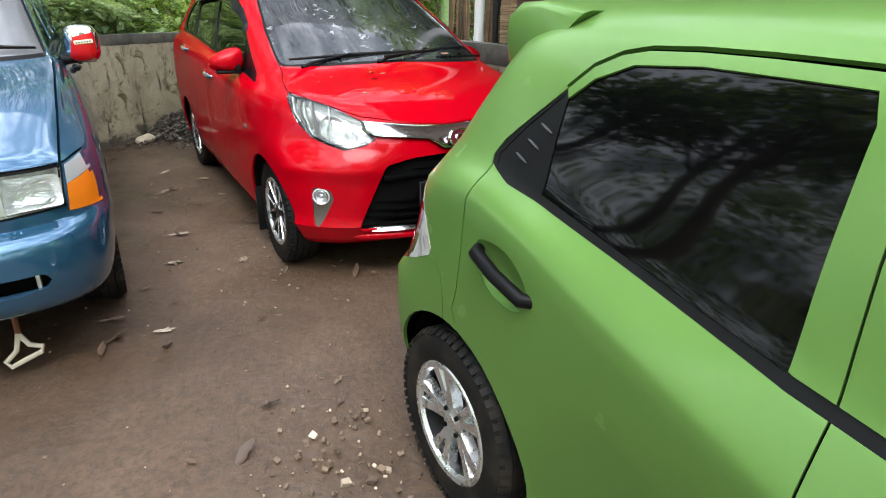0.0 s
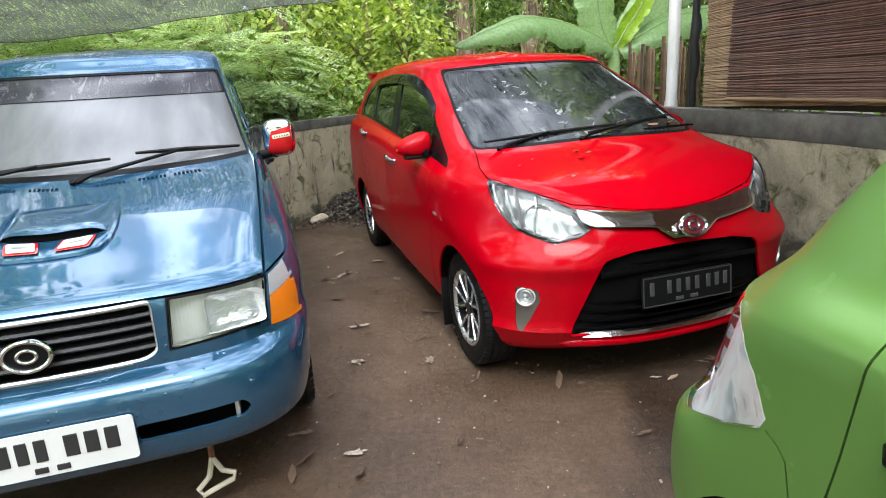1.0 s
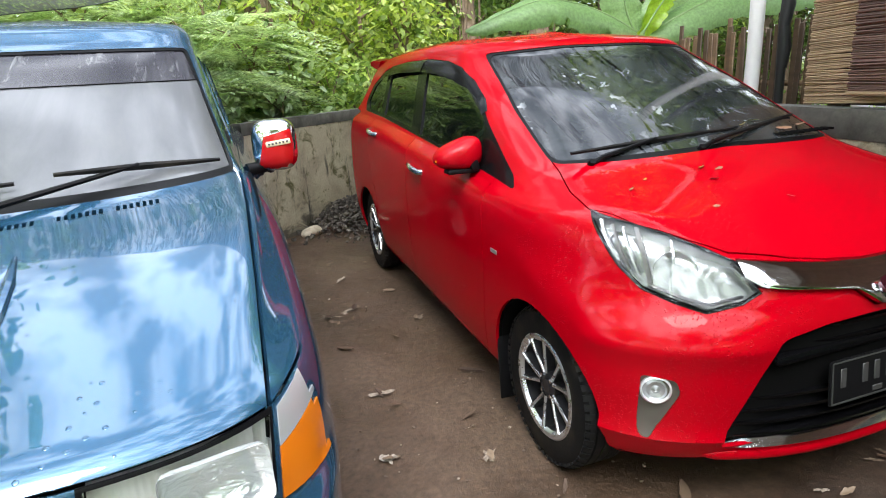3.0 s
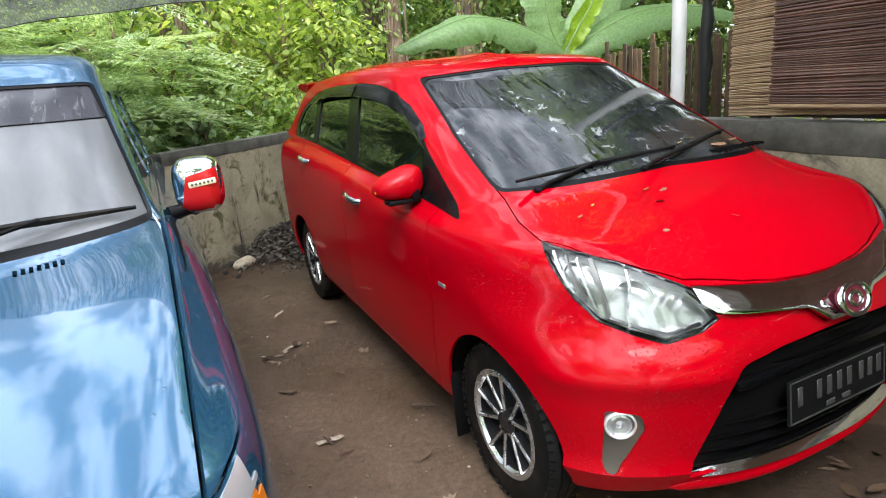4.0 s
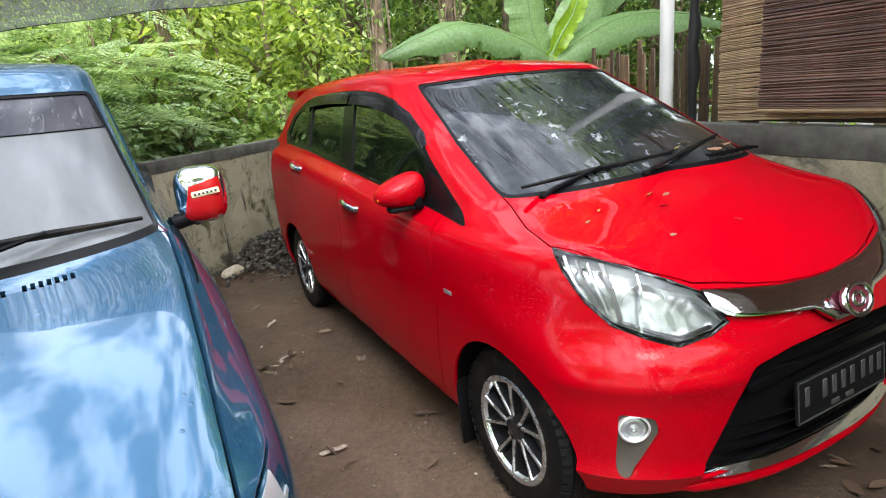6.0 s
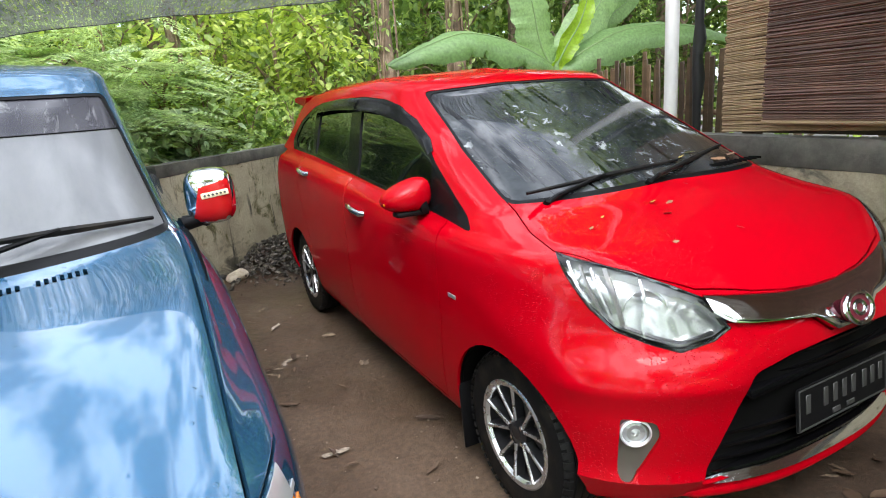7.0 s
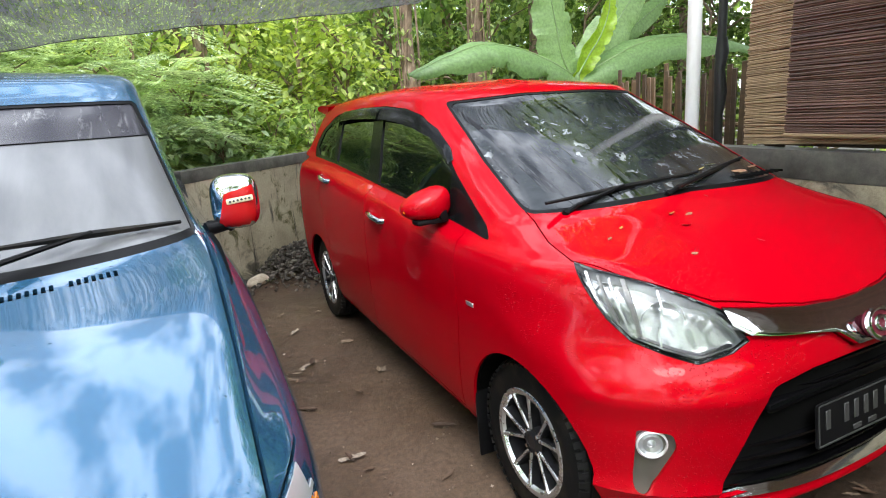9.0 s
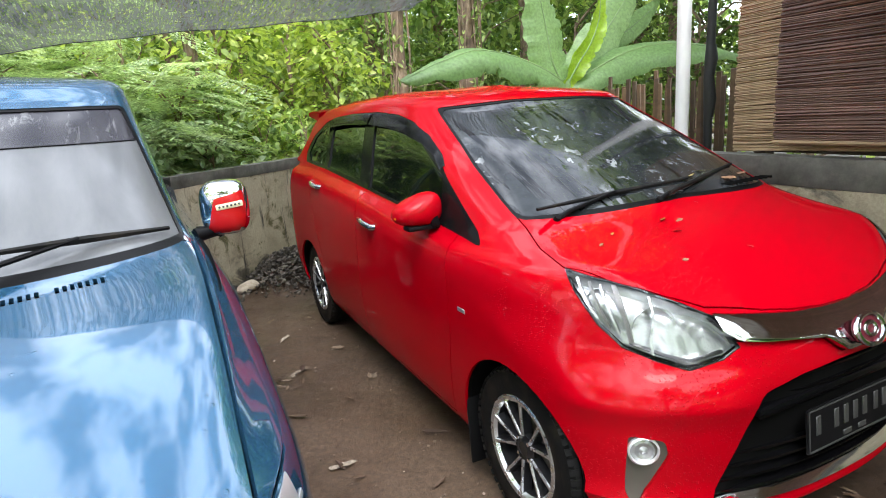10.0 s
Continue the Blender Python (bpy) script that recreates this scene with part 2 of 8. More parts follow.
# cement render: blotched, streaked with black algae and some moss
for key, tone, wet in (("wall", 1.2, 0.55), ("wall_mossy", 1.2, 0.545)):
    m = M[key] = material(key, (0.3, 0.28, 0.24), 0.85)
    base = ramp_node(m, noise_node(m, 2.2, 7, 0.62, distortion=0.6), [(0.30, (0.19 * tone, 0.165 * tone, 0.115 * tone)), (0.48, (0.34 * tone, 0.295 * tone, 0.205 * tone)), (0.70, (0.45 * tone, 0.40 * tone, 0.285 * tone))])
    grit = ramp_node(m, noise_node(m, 60, 5, 0.7), [(0.3, 0.78), (0.7, 1.12)])
    base = mix_node(m, 1.0, base, grit, "MULTIPLY")
    moss = ramp_node(m, noise_node(m, 5.5, 7, 0.66, distortion=0.8), [(wet, 0.0), (wet + 0.10, 1.0)])
    base = mix_node(m, moss, base, (0.10, 0.095, 0.035))
    drip = ramp_node(m, noise_node(m, 6.0, 6, 0.7, (2.2, 2.2, 0.35)), [(0.545, 0.0), (0.66, 1.0)] if key == "wall" else [(0.60, 0.0), (0.72, 0.8)])
    base = mix_node(m, drip, base, (0.055, 0.050, 0.040))
    # damp, blackened patches that hang from the top; ragged darkening towards the foot
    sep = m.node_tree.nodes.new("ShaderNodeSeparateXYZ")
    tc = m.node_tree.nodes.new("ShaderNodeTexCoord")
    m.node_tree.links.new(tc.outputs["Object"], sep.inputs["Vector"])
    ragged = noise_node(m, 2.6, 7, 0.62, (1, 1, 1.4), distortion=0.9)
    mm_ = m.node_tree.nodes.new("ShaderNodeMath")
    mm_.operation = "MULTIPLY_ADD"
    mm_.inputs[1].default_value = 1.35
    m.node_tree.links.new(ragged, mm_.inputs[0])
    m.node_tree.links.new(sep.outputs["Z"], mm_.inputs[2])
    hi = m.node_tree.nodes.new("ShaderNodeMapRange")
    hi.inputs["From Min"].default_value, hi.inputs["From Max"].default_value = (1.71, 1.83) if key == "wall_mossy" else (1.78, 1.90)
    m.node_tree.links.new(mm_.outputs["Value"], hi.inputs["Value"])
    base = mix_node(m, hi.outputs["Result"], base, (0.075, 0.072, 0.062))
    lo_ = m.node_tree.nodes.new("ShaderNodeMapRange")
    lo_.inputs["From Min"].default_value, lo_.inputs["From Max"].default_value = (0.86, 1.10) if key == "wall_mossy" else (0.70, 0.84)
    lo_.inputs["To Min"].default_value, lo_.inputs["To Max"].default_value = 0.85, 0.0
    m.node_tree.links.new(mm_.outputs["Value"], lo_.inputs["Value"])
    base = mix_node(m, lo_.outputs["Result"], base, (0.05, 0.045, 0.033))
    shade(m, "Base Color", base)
    n1 = bump_node(m, noise_node(m, 9, 7, 0.65), 0.5, 0.02)
    bump_node(m, noise_node(m, 90, 4, 0.7), 0.35, 0.004, n1)
m = M["coping"] = material("coping", (0.12, 0.115, 0.10), 0.8)
shade(m, "Base Color", ramp_node(m, noise_node(m, 5, 7, 0.65), [(0.3, (0.055, 0.055, 0.045)), (0.5, (0.12, 0.115, 0.10)), (0.75, (0.22, 0.21, 0.18))]))
bump_node(m, noise_node(m, 40, 6, 0.7), 0.5, 0.006)


def leaf_material(name, stops, translucent=0.35, rough=0.45):
    """Leaves: each one takes its own green; some light comes through."""
    m = bpy.data.materials.new(name)
    m.use_nodes = True
    t = m.node_tree
    s, o = t.nodes["Principled BSDF"], t.nodes["Material Output"]
    g = t.nodes.new("ShaderNodeNewGeometry")
    col = ramp_node(m, g.outputs["Random Per Island"], stops)
    mott = ramp_node(m, noise_node(m, 30, 4), [(0.3, 0.75), (0.7, 1.15)])
    col = mix_node(m, 1.0, col, mott, "MULTIPLY")
    t.links.new(col, s.inputs["Base Color"])
    s.inputs["Roughness"].default_value = rough
    tr, x = t.nodes.new("ShaderNodeBsdfTranslucent"), t.nodes.new("ShaderNodeMixShader")
    t.links.new(mix_node(m, 1.0, col, (1.25, 1.3, 0.6), "MULTIPLY"), tr.inputs["Color"])
    x.inputs["Fac"].default_value = translucent
    t.links.new(s.outputs["BSDF"], x.inputs[1])
    t.links.new(tr.outputs["BSDF"], x.inputs[2])
    t.links.new(x.outputs["Shader"], o.inputs["Surface"])
    return m


M["leaf_feather"] = leaf_material("leaf_feather", [(0.0, (0.24, 0.33, 0.20)), (0.5, (0.48, 0.58, 0.41)), (1.0, (0.72, 0.80, 0.62))], 0.5)
M["leaf_yellow"] = leaf_material("leaf_yellow", [(0.0, (0.09, 0.15, 0.03)), (0.4, (0.32, 0.42, 0.10)), (1.0, (0.68, 0.74, 0.26))], 0.55)
M["leaf_dark"] = leaf_material("leaf_dark", [(0.0, (0.06, 0.11, 0.03)), (0.5, (0.15, 0.24, 0.06)), (1.0, (0.30, 0.40, 0.13))], 0.4)
M["leaf_mid"] = leaf_material("leaf_mid", [(0.0, (0.09, 0.17, 0.05)), (0.5, (0.33, 0.45, 0.16)), (1.0, (0.62, 0.70, 0.34))], 0.55)
M["banana_leaf"] = leaf_material("banana_leaf", [(0.0, (0.20, 0.33, 0.13)), (1.0, (0.28, 0.42, 0.18))], 0.4, 0.4)
M["banana_rib"] = material("banana_rib", (0.20, 0.30, 0.11), 0.45)
M["banana_young"] = leaf_material("banana_young", [(0.0, (0.30, 0.45, 0.03)), (1.0, (0.34, 0.48, 0.03))], 0.45, 0.35)
m = M["bark"] = material("bark", (0.2, 0.15, 0.11), 0.85)
shade(m, "Base Color", ramp_node(m, noise_node(m, 7, 6, 0.7, (1, 1, 0.5)), [(0.35, (0.09, 0.065, 0.045)), (0.52, (0.24, 0.165, 0.11)), (0.70, (0.42, 0.33, 0.25))]))
bump_node(m, noise_node(m, 18, 6, 0.7, (1, 1, 0.35)), 0.7, 0.02)
m = M["fallen_leaf"] = material("fallen_leaf", (0.3, 0.2, 0.1), 0.6)
oi = m.node_tree.nodes.new("ShaderNodeObjectInfo")
shade(m, "Base Color", ramp_node(m, oi.outputs["Random"], [(0.0, (0.05, 0.03, 0.02)), (0.45, (0.085, 0.052, 0.032)), (0.85, (0.12, 0.075, 0.047)), (1.0, (0.24, 0.175, 0.115))]))
M["hood_leaf"] = material("hood_leaf", (0.30, 0.22, 0.03), 0.5)
M["pale_leaf"] = material("pale_leaf", (0.55, 0.50, 0.18), 0.5)
M["brown_leaf"] = material("brown_leaf", (0.22, 0.11, 0.05), 0.5)
m = M["pebble"] = material("pebble", (0.2, 0.18, 0.16), 0.75)
gi = m.node_tree.nodes.new("ShaderNodeNewGeometry")
shade(m, "Base Color", ramp_node(m, gi.outputs["Random Per Island"], [(0.0, (0.035, 0.030, 0.024)), (0.6, (0.085, 0.072, 0.058)), (1.0, (0.19, 0.165, 0.135))]))
m = M["chip"] = material("chip", (0.5, 0.45, 0.38), 0.7)
gi = m.node_tree.nodes.new("ShaderNodeNewGeometry")
shade(m, "Base Color", ramp_node(m, gi.outputs["Random Per Island"], [(0.0, (0.10, 0.07, 0.05)), (0.7, (0.17, 0.125, 0.09)), (1.0, (0.42, 0.36, 0.29))]))
m = M["scrap"] = material("scrap", (0.4, 0.33, 0.25), 0.7)
oi = m.node_tree.nodes.new("ShaderNodeObjectInfo")
scrap_tone = ramp_node(m, oi.outputs["Random"], [(0.0, (0.16, 0.11, 0.07)), (0.5, (0.30, 0.24, 0.18)), (1.0, (0.52, 0.46, 0.38))])
shade(m, "Base Color", mix_node(m, 1.0, scrap_tone, ramp_node(m, noise_node(m, 60, 4), [(0.35, 0.45), (0.6, 1.0)]), "MULTIPLY"))
m = M["clod"] = material("clod", (0.2, 0.15, 0.1), 0.8)
gi = m.node_tree.nodes.new("ShaderNodeNewGeometry")
shade(m, "Base Color", ramp_node(m, gi.outputs["Random Per Island"], [(0.0, (0.07, 0.045, 0.03)), (0.7, (0.19, 0.13, 0.085)), (1.0, (0.5, 0.42, 0.32))]))
M["brick_red"] = material("brick_red", (0.17, 0.028, 0.022), 0.8)
shade(M["brick_red"], "Base Color", ramp_node(M["brick_red"], noise_node(M["brick_red"], 18, 5), [(0.35, (0.10, 0.018, 0.015)), (0.65, (0.24, 0.06, 0.045))]))
m = M["stone"] = material("stone", (0.55, 0.47, 0.36), 0.8)
shade(m, "Base Color", ramp_node(m, noise_node(m, 14, 5), [(0.35, (0.36, 0.29, 0.20)), (0.65, (0.66, 0.58, 0.46))]))
bump_node(m, noise_node(m, 30, 5), 0.5, 0.01)


def stick_material(name, dark, light):
    m = material(name, light, 0.6)
    i = m.node_tree.nodes.new("ShaderNodeObjectInfo")
    a = ramp_node(m, i.outputs["Random"], [(0.0, dark), (0.5, tuple((p + q) / 2 for p, q in zip(dark, light))), (1.0, light)])
    b = ramp_node(m, noise_node(m, 5, 6, 0.7, (1, 0.35, 3)), [(0.3, 0.55), (0.55, 1.0), (0.8, 1.35)])
    shade(m, "Base Color", mix_node(m, 1.0, a, b, "MULTIPLY"))
    bump_node(m, noise_node(m, 60, 4, 0.6, (1, 0.2, 1)), 0.4, 0.003)
    return m


M["dark_stick"] = stick_material("dark_stick", (0.100, 0.050, 0.036), (0.215, 0.112, 0.082))
M["pale_stick"] = stick_material("pale_stick", (0.27, 0.175, 0.092), (0.47, 0.325, 0.185))
M["bamboo"] = stick_material("bamboo", (0.034, 0.020, 0.011), (0.18, 0.112, 0.058))
m = M["white_pvc"] = material("white_pvc", (0.80, 0.80, 0.79), 0.35)
shade(m, "Base Color", ramp_node(m, noise_node(m, 6, 5, 0.6, (1, 1, 0.3)), [(0.35, (0.66, 0.66, 0.64)), (0.6, (0.83, 0.83, 0.82))]))
M["black_post"] = material("black_post", (0.012, 0.013, 0.014), 0.5)
bump_node(M["black_post"], noise_node(M["black_post"], 20, 5), 0.5, 0.01)
# sheets of the added, unseen roof; pale enough to lighten the chrome's reflection
m = M["shade_roof"] = material("shade_roof", (0.2, 0.12, 0.08), 0.6, 0.3)
shade(m, "Base Color", ramp_node(m, noise_node(m, 3, 6), [(0.35, (0.17, 0.14, 0.12)), (0.65, (0.34, 0.32, 0.30))]))
M["backing"] = material("backing", (0.03, 0.02, 0.014), 0.9)
M["rope"] = material("rope", (0.02, 0.02, 0.02), 0.8)
M["rust"] = material("rust", (0.16, 0.06, 0.03), 0.8, 0.3)
bump_node(M["rust"], noise_node(M["rust"], 60, 5), 0.6, 0.004)
M["bone"] = material("bone", (0.52, 0.46, 0.36), 0.6)
M["cream"] = material("cream", (0.78, 0.68, 0.46), 0.3)
M["visor"] = material("visor", (0.006, 0.0065, 0.007), 0.10, Specular_IOR_Level=0.35)
# shade netting: black threads, woven in bands, with gaps between
m = bpy.data.materials.new("shade_net")
m.use_nodes = True
t = m.node_tree
bands = ramp_node(m, noise_node(m, 1.0, 3, 0.6, (62.0, 7.0, 1.0), coords="UV", distortion=0.4), [(0.38, 0.08), (0.62, 0.62)])
cross = ramp_node(m, noise_node(m, 1.0, 2, 0.6, (16.0, 110.0, 1.0), coords="UV"), [(0.36, 0.45), (0.58, 1.0)])
gap = mix_node(m, 1.0, bands, cross, "MULTIPLY")
s, o, x, tr = t.nodes["Principled BSDF"], t.nodes["Material Output"], t.nodes.new("ShaderNodeMixShader"), t.nodes.new("ShaderNodeBsdfTransparent")
s.inputs["Base Color"].default_value, s.inputs["Roughness"].default_value = (0.085, 0.085, 0.09, 1), 0.5
t.links.new(gap, x.inputs["Fac"])
thin, thread = t.nodes.new("ShaderNodeBsdfTranslucent"), t.nodes.new("ShaderNodeMixShader")
thin.inputs["Color"].default_value, thread.inputs["Fac"].default_value = (0.11, 0.11, 0.115, 1), 0.5
t.links.new(s.outputs["BSDF"], thread.inputs[1])
t.links.new(thin.outputs["BSDF"], thread.inputs[2])
t.links.new(thread.outputs["Shader"], x.inputs[1])
t.links.new(tr.outputs["BSDF"], x.inputs[2])
t.links.new(x.outputs["Shader"], o.inputs["Surface"])
M["shade_net"] = m


# ---- mesh tools ----
from mathutils.bvhtree import BVHTree

def mesh_object(name, bm, mat, smooth=True, angle=40):
    me = bpy.data.meshes.new(name)
    bm.normal_update()
    if smooth:
        for f in bm.faces:
            f.smooth = True
        lim = radians(angle)
        for e in bm.edges:
            e.smooth = len(e.link_faces) != 2 or e.calc_face_angle(0.0) < lim
    bm.to_mesh(me)
    bm.free()
    ob = new(name, me)
    for m in (mat if isinstance(mat, (list, tuple)) else [mat]):
        me.materials.append(m)
    return ob


def part(name, bm, mat, parent=None, label="", smooth=True, angle=40):
    ob = mesh_object(name, bm, mat, smooth, angle)
    if parent is not None:
        ob.parent = parent
    if label:
        ob["label"] = label
    return ob


def thing(name, label, category, group="", m=None):
    ob = new(name)
    ob.empty_display_size = 0.1
    if m is not None:
        ob.matrix_world = m
    return tagged(ob, label, category, group)


def raw(name, verts, faces, mat, parent=None, label="", smooth=False):
    me = bpy.data.meshes.new(name)
    me.from_pydata(verts, [], faces)
    me.update()
    if smooth:
        me.polygons.foreach_set("use_smooth", [True] * len(me.polygons))
    me.materials.append(mat)
    ob = new(name, me)
    if parent is not None:
        ob.parent = parent
    if label:
        ob["label"] = label
    return ob


def add_box(bm, size, m, bevel=0.0, seg=2):
    r = bmesh.ops.create_cube(bm, size=1.0, matrix=m @ Matrix.Diagonal((*size, 1)))
    if bevel:
        es = list({e for v in r["verts"] for e in v.link_edges})
        bmesh.ops.bevel(bm, geom=es, offset=bevel, segments=seg, affect="EDGES", profile=0.5)
    return bm


def box(size, m=None, bevel=0.0, seg=2):
    return add_box(bmesh.new(), size, m or Matrix(), bevel, seg)


def add_tube(bm, pts, radii, n=10, cap=True):
    """A round tube along points."""
    pts = [Vector(p) for p in pts]
    if isinstance(radii, (int, float)):
        radii = [radii] * len(pts)
    rings, up = [], None
    for i, p in enumerate(pts):
        d = (pts[min(i + 1, len(pts) - 1)] - pts[max(i - 1, 0)]).normalized()
        if up is None:
            up = d.orthogonal().normalized()
        up = (up - d * up.dot(d)).normalized()
        sd = d.cross(up)
        rings.append([bm.verts.new(p + (up * math.cos(a) + sd * math.sin(a)) * radii[i]) for a in np.linspace(0, 2 * math.pi, n, endpoint=False)])
    for a, b in zip(rings, rings[1:]):
        for k in range(n):
            bm.faces.new((a[k], a[(k + 1) % n], b[(k + 1) % n], b[k]))
    if cap:
        bm.faces.new(rings[0][::-1])
        bm.faces.new(rings[-1])
    return bm


def add_lathe(bm, profile, n=48, m=None):
    """Turns (radius, x) points about the x axis."""
    m = m or Matrix()
    rings = []
    for r, x in profile:
        rings.append([bm.verts.new(m @ Vector((x, r * math.cos(a), r * math.sin(a)))) for a in np.linspace(0, 2 * math.pi, n, endpoint=False)])
    for a, b in zip(rings, rings[1:]):
        for k in range(n):
            bm.faces.new((a[k], a[(k + 1) % n], b[(k + 1) % n], b[k]))
    return bm


def add_prism(bm, outline, depth, m):
    """A flat outline (u, v) in the plane of m's x and y, pushed along its z by depth."""
    lo = [bm.verts.new(m @ Vector((u, v, 0))) for u, v in outline]
    hi = [bm.verts.new(m @ Vector((u, v, depth))) for u, v in outline]
    n = len(lo)
    bm.faces.new(lo[::-1])
    bm.faces.new(hi)
    for k in range(n):
        bm.faces.new((lo[k], lo[(k + 1) % n], hi[(k + 1) % n], hi[k]))
    return bm


def fine(outline, step=0.03, closed=True):
    """Points of an outline with no gap wider than step."""
    out, n = [], len(outline)
    for i in range(n if closed else n - 1):
        a, b = np.array(outline[i], float), np.array(outline[(i + 1) % n], float)
        k = max(1, int(np.linalg.norm(b - a) / step))
        out += [tuple(a + (b - a) * j / k) for j in range(k)]
    return out if closed else out + [tuple(outline[-1])]


def rounded(outline, r=0.02, n=4):
    """The outline with its corners rounded off."""
    out, k = [], len(outline)
    for i in range(k):
        p, a, b = (np.array(outline[j % k], float) for j in (i, i - 1, i + 1))
        da, db = np.linalg.norm(a - p), np.linalg.norm(b - p)
        q, s = p + (a - p) * min(r / da, 0.45), p + (b - p) * min(r / db, 0.45)
        for t in np.linspace(0, 1, n):
            out.append(tuple((1 - t) ** 2 * q + 2 * t * (1 - t) * p + t ** 2 * s))
    return out


def ribbon(line, width):
    """A closed thin outline along a polyline."""
    p = np.array(line, float)
    d = np.gradient(p, axis=0)
    d /= np.linalg.norm(d, axis=1)[:, None]
    nrm = np.stack([-d[:, 1], d[:, 0]], 1) * width / 2
    return [tuple(q) for q in (p + nrm)] + [tuple(q) for q in (p - nrm)[::-1]]


def pchip(x, y, q):
    """Monotone cubic interpolation along axis 0 of y."""
    x, y, q = np.asarray(x, float), np.asarray(y, float), np.asarray(q, float)
    h = np.diff(x)
    hh = h.reshape((-1,) + (1,) * (y.ndim - 1))
    d = np.diff(y, axis=0) / hh
    g = np.zeros_like(y)
    if len(x) > 2:
        w1, w2 = 2 * hh[1:] + hh[:-1], hh[1:] + 2 * hh[:-1]
        ok = d[1:] * d[:-1] > 0
        with np.errstate(divide="ignore", invalid="ignore"):
            g[1:-1] = np.where(ok, (w1 + w2) / (w1 / d[:-1] + w2 / d[1:]), 0)
        g[1:-1] = np.nan_to_num(g[1:-1])
    g[0], g[-1] = d[0], d[-1]
    k = np.clip(np.searchsorted(x, q, side="right") - 1, 0, len(x) - 2)
    t = ((q - x[k]) / h[k]).reshape((-1,) + (1,) * (y.ndim - 1))
    hk = hh[k]
    return (1 + 2 * t) * (1 - t) ** 2 * y[k] + t * (1 - t) ** 2 * hk * g[k] + t * t * (3 - 2 * t) * y[k + 1] + t * t * (t - 1) * hk * g[k + 1]


def curve(points, q):
    p = np.array(points, float)
    q = np.clip(np.asarray(q, float), p[0, 0], p[-1, 0])
    return pchip(p[:, 0], p[:, 1], q)


# ---- car bodies: closed loops round the car, one above the other, from the sill to the roof's middle ----
def car_loop(W, front, rear, z, taper=((-2, 1), (5, 1)), n=(44, 76, 26)):
    """Half a loop in plan, from the front's middle to the rear's. front and rear: (y at the middle, y where the side begins, exponent)."""
    def end(ym, ys, ex, count, flip):
        a = np.linspace(0, math.pi / 2, 400)
        x, y = W * np.sin(a) ** (2 / ex), ys + (ym - ys) * np.cos(a) ** (2 / ex)
        s = np.concatenate([[0], np.cumsum(np.hypot(np.diff(x), np.diff(y)))])
        q = np.linspace(0, s[-1], count)
        x, y = np.interp(q, s, x), np.interp(q, s, y)
        return (x[::-1], y[::-1]) if flip else (x, y)
    fx, fy = end(*front, n[0], False)
    rx, ry = end(*rear, n[2], True)
    sy = np.linspace(front[1], rear[1], n[1] + 2)[1:-1]
    x = np.concatenate([fx, np.full(n[1], W), rx])
    y = np.concatenate([fy, sy, ry])
    return np.stack([x * curve(taper, y), y, curve(z, y)], 1)


def car_shell(loops, steps):
    """The body surface as a bmesh: loops joined by smooth curves, steps faces between one loop and the next."""
    k = np.array(loops)
    v = [0.0]
    for a, b in zip(k, k[1:]):
        v.append(v[-1] + max(0.02, float(np.mean(np.linalg.norm(b - a, axis=1)))))
    q = np.concatenate([np.linspace(v[i], v[i + 1], s, endpoint=False) for i, s in enumerate(steps)] + [[v[-1]]])
    g = pchip(v, k, q)
    rows, cols = g.shape[:2]
    bm = bmesh.new()
    left = [[bm.verts.new((-p[0], p[1], p[2])) for p in r] for r in g]
    right = [[lv if abs(p[0]) < 1e-5 else bm.verts.new((p[0], p[1], p[2])) for p, lv in zip(r, lr)] for r, lr in zip(g, left)]
    for i in range(rows - 1):
        for j in range(cols - 1):
            for grid, flip in ((left, True), (right, False)):
                f = [grid[i][j], grid[i][j + 1], grid[i + 1][j + 1], grid[i + 1][j]]
                f = list(dict.fromkeys(f))
                if len(f) > 2:
                    try:
                        bm.faces.new(f[::-1] if flip else f)
                    except ValueError:
                        pass
    bmesh.ops.remove_doubles(bm, verts=bm.verts, dist=1e-4)
    bmesh.ops.recalc_face_normals(bm, faces=bm.faces)
    bm.normal_update()
    # normals point outwards
    if sum(f.normal.dot(f.calc_center_median() - Vector((0, 1.2, 0.7))) for f in bm.faces) < 0:
        bmesh.ops.reverse_faces(bm, faces=bm.faces)
    bm.normal_update()
    return bm


VIEWS = {"side": (Vector((0, 1, 0)), Vector((0, 0, 1)), Vector((-1, 0, 0))),
         "front": (Vector((-1, 0, 0)), Vector((0, 0, 1)), Vector((0, -1, 0))),
         "rear": (Vector((-1, 0, 0)), Vector((0, 0, 1)), Vector((0, 1, 0))),
         "corner": (Vector((-0.70711, 0.70711, 0)), Vector((0, 0, 1)), Vector((-0.70711, -0.70711, 0))),
         "rear_corner": (Vector((-0.70711, -0.70711, 0)), Vector((0, 0, 1)), Vector((-0.70711, 0.70711, 0))),
         "top": (Vector((-1, 0, 0)), Vector((0, 1, 0)), Vector((0, 0, 1))),
         "screen": (Vector((-1, 0, 0)), Vector((0, 0, 1)), Vector((0, -0.6, 0.8)))}


def inside(p, poly):
    x, y = p
    hit = False
    for (ax, ay), (bx, by) in zip(poly, poly[1:] + poly[:1]):
        if (ay > y) != (by > y) and x < (bx - ax) * (y - ay) / (by - ay) + ax:
            hit = not hit
    return hit


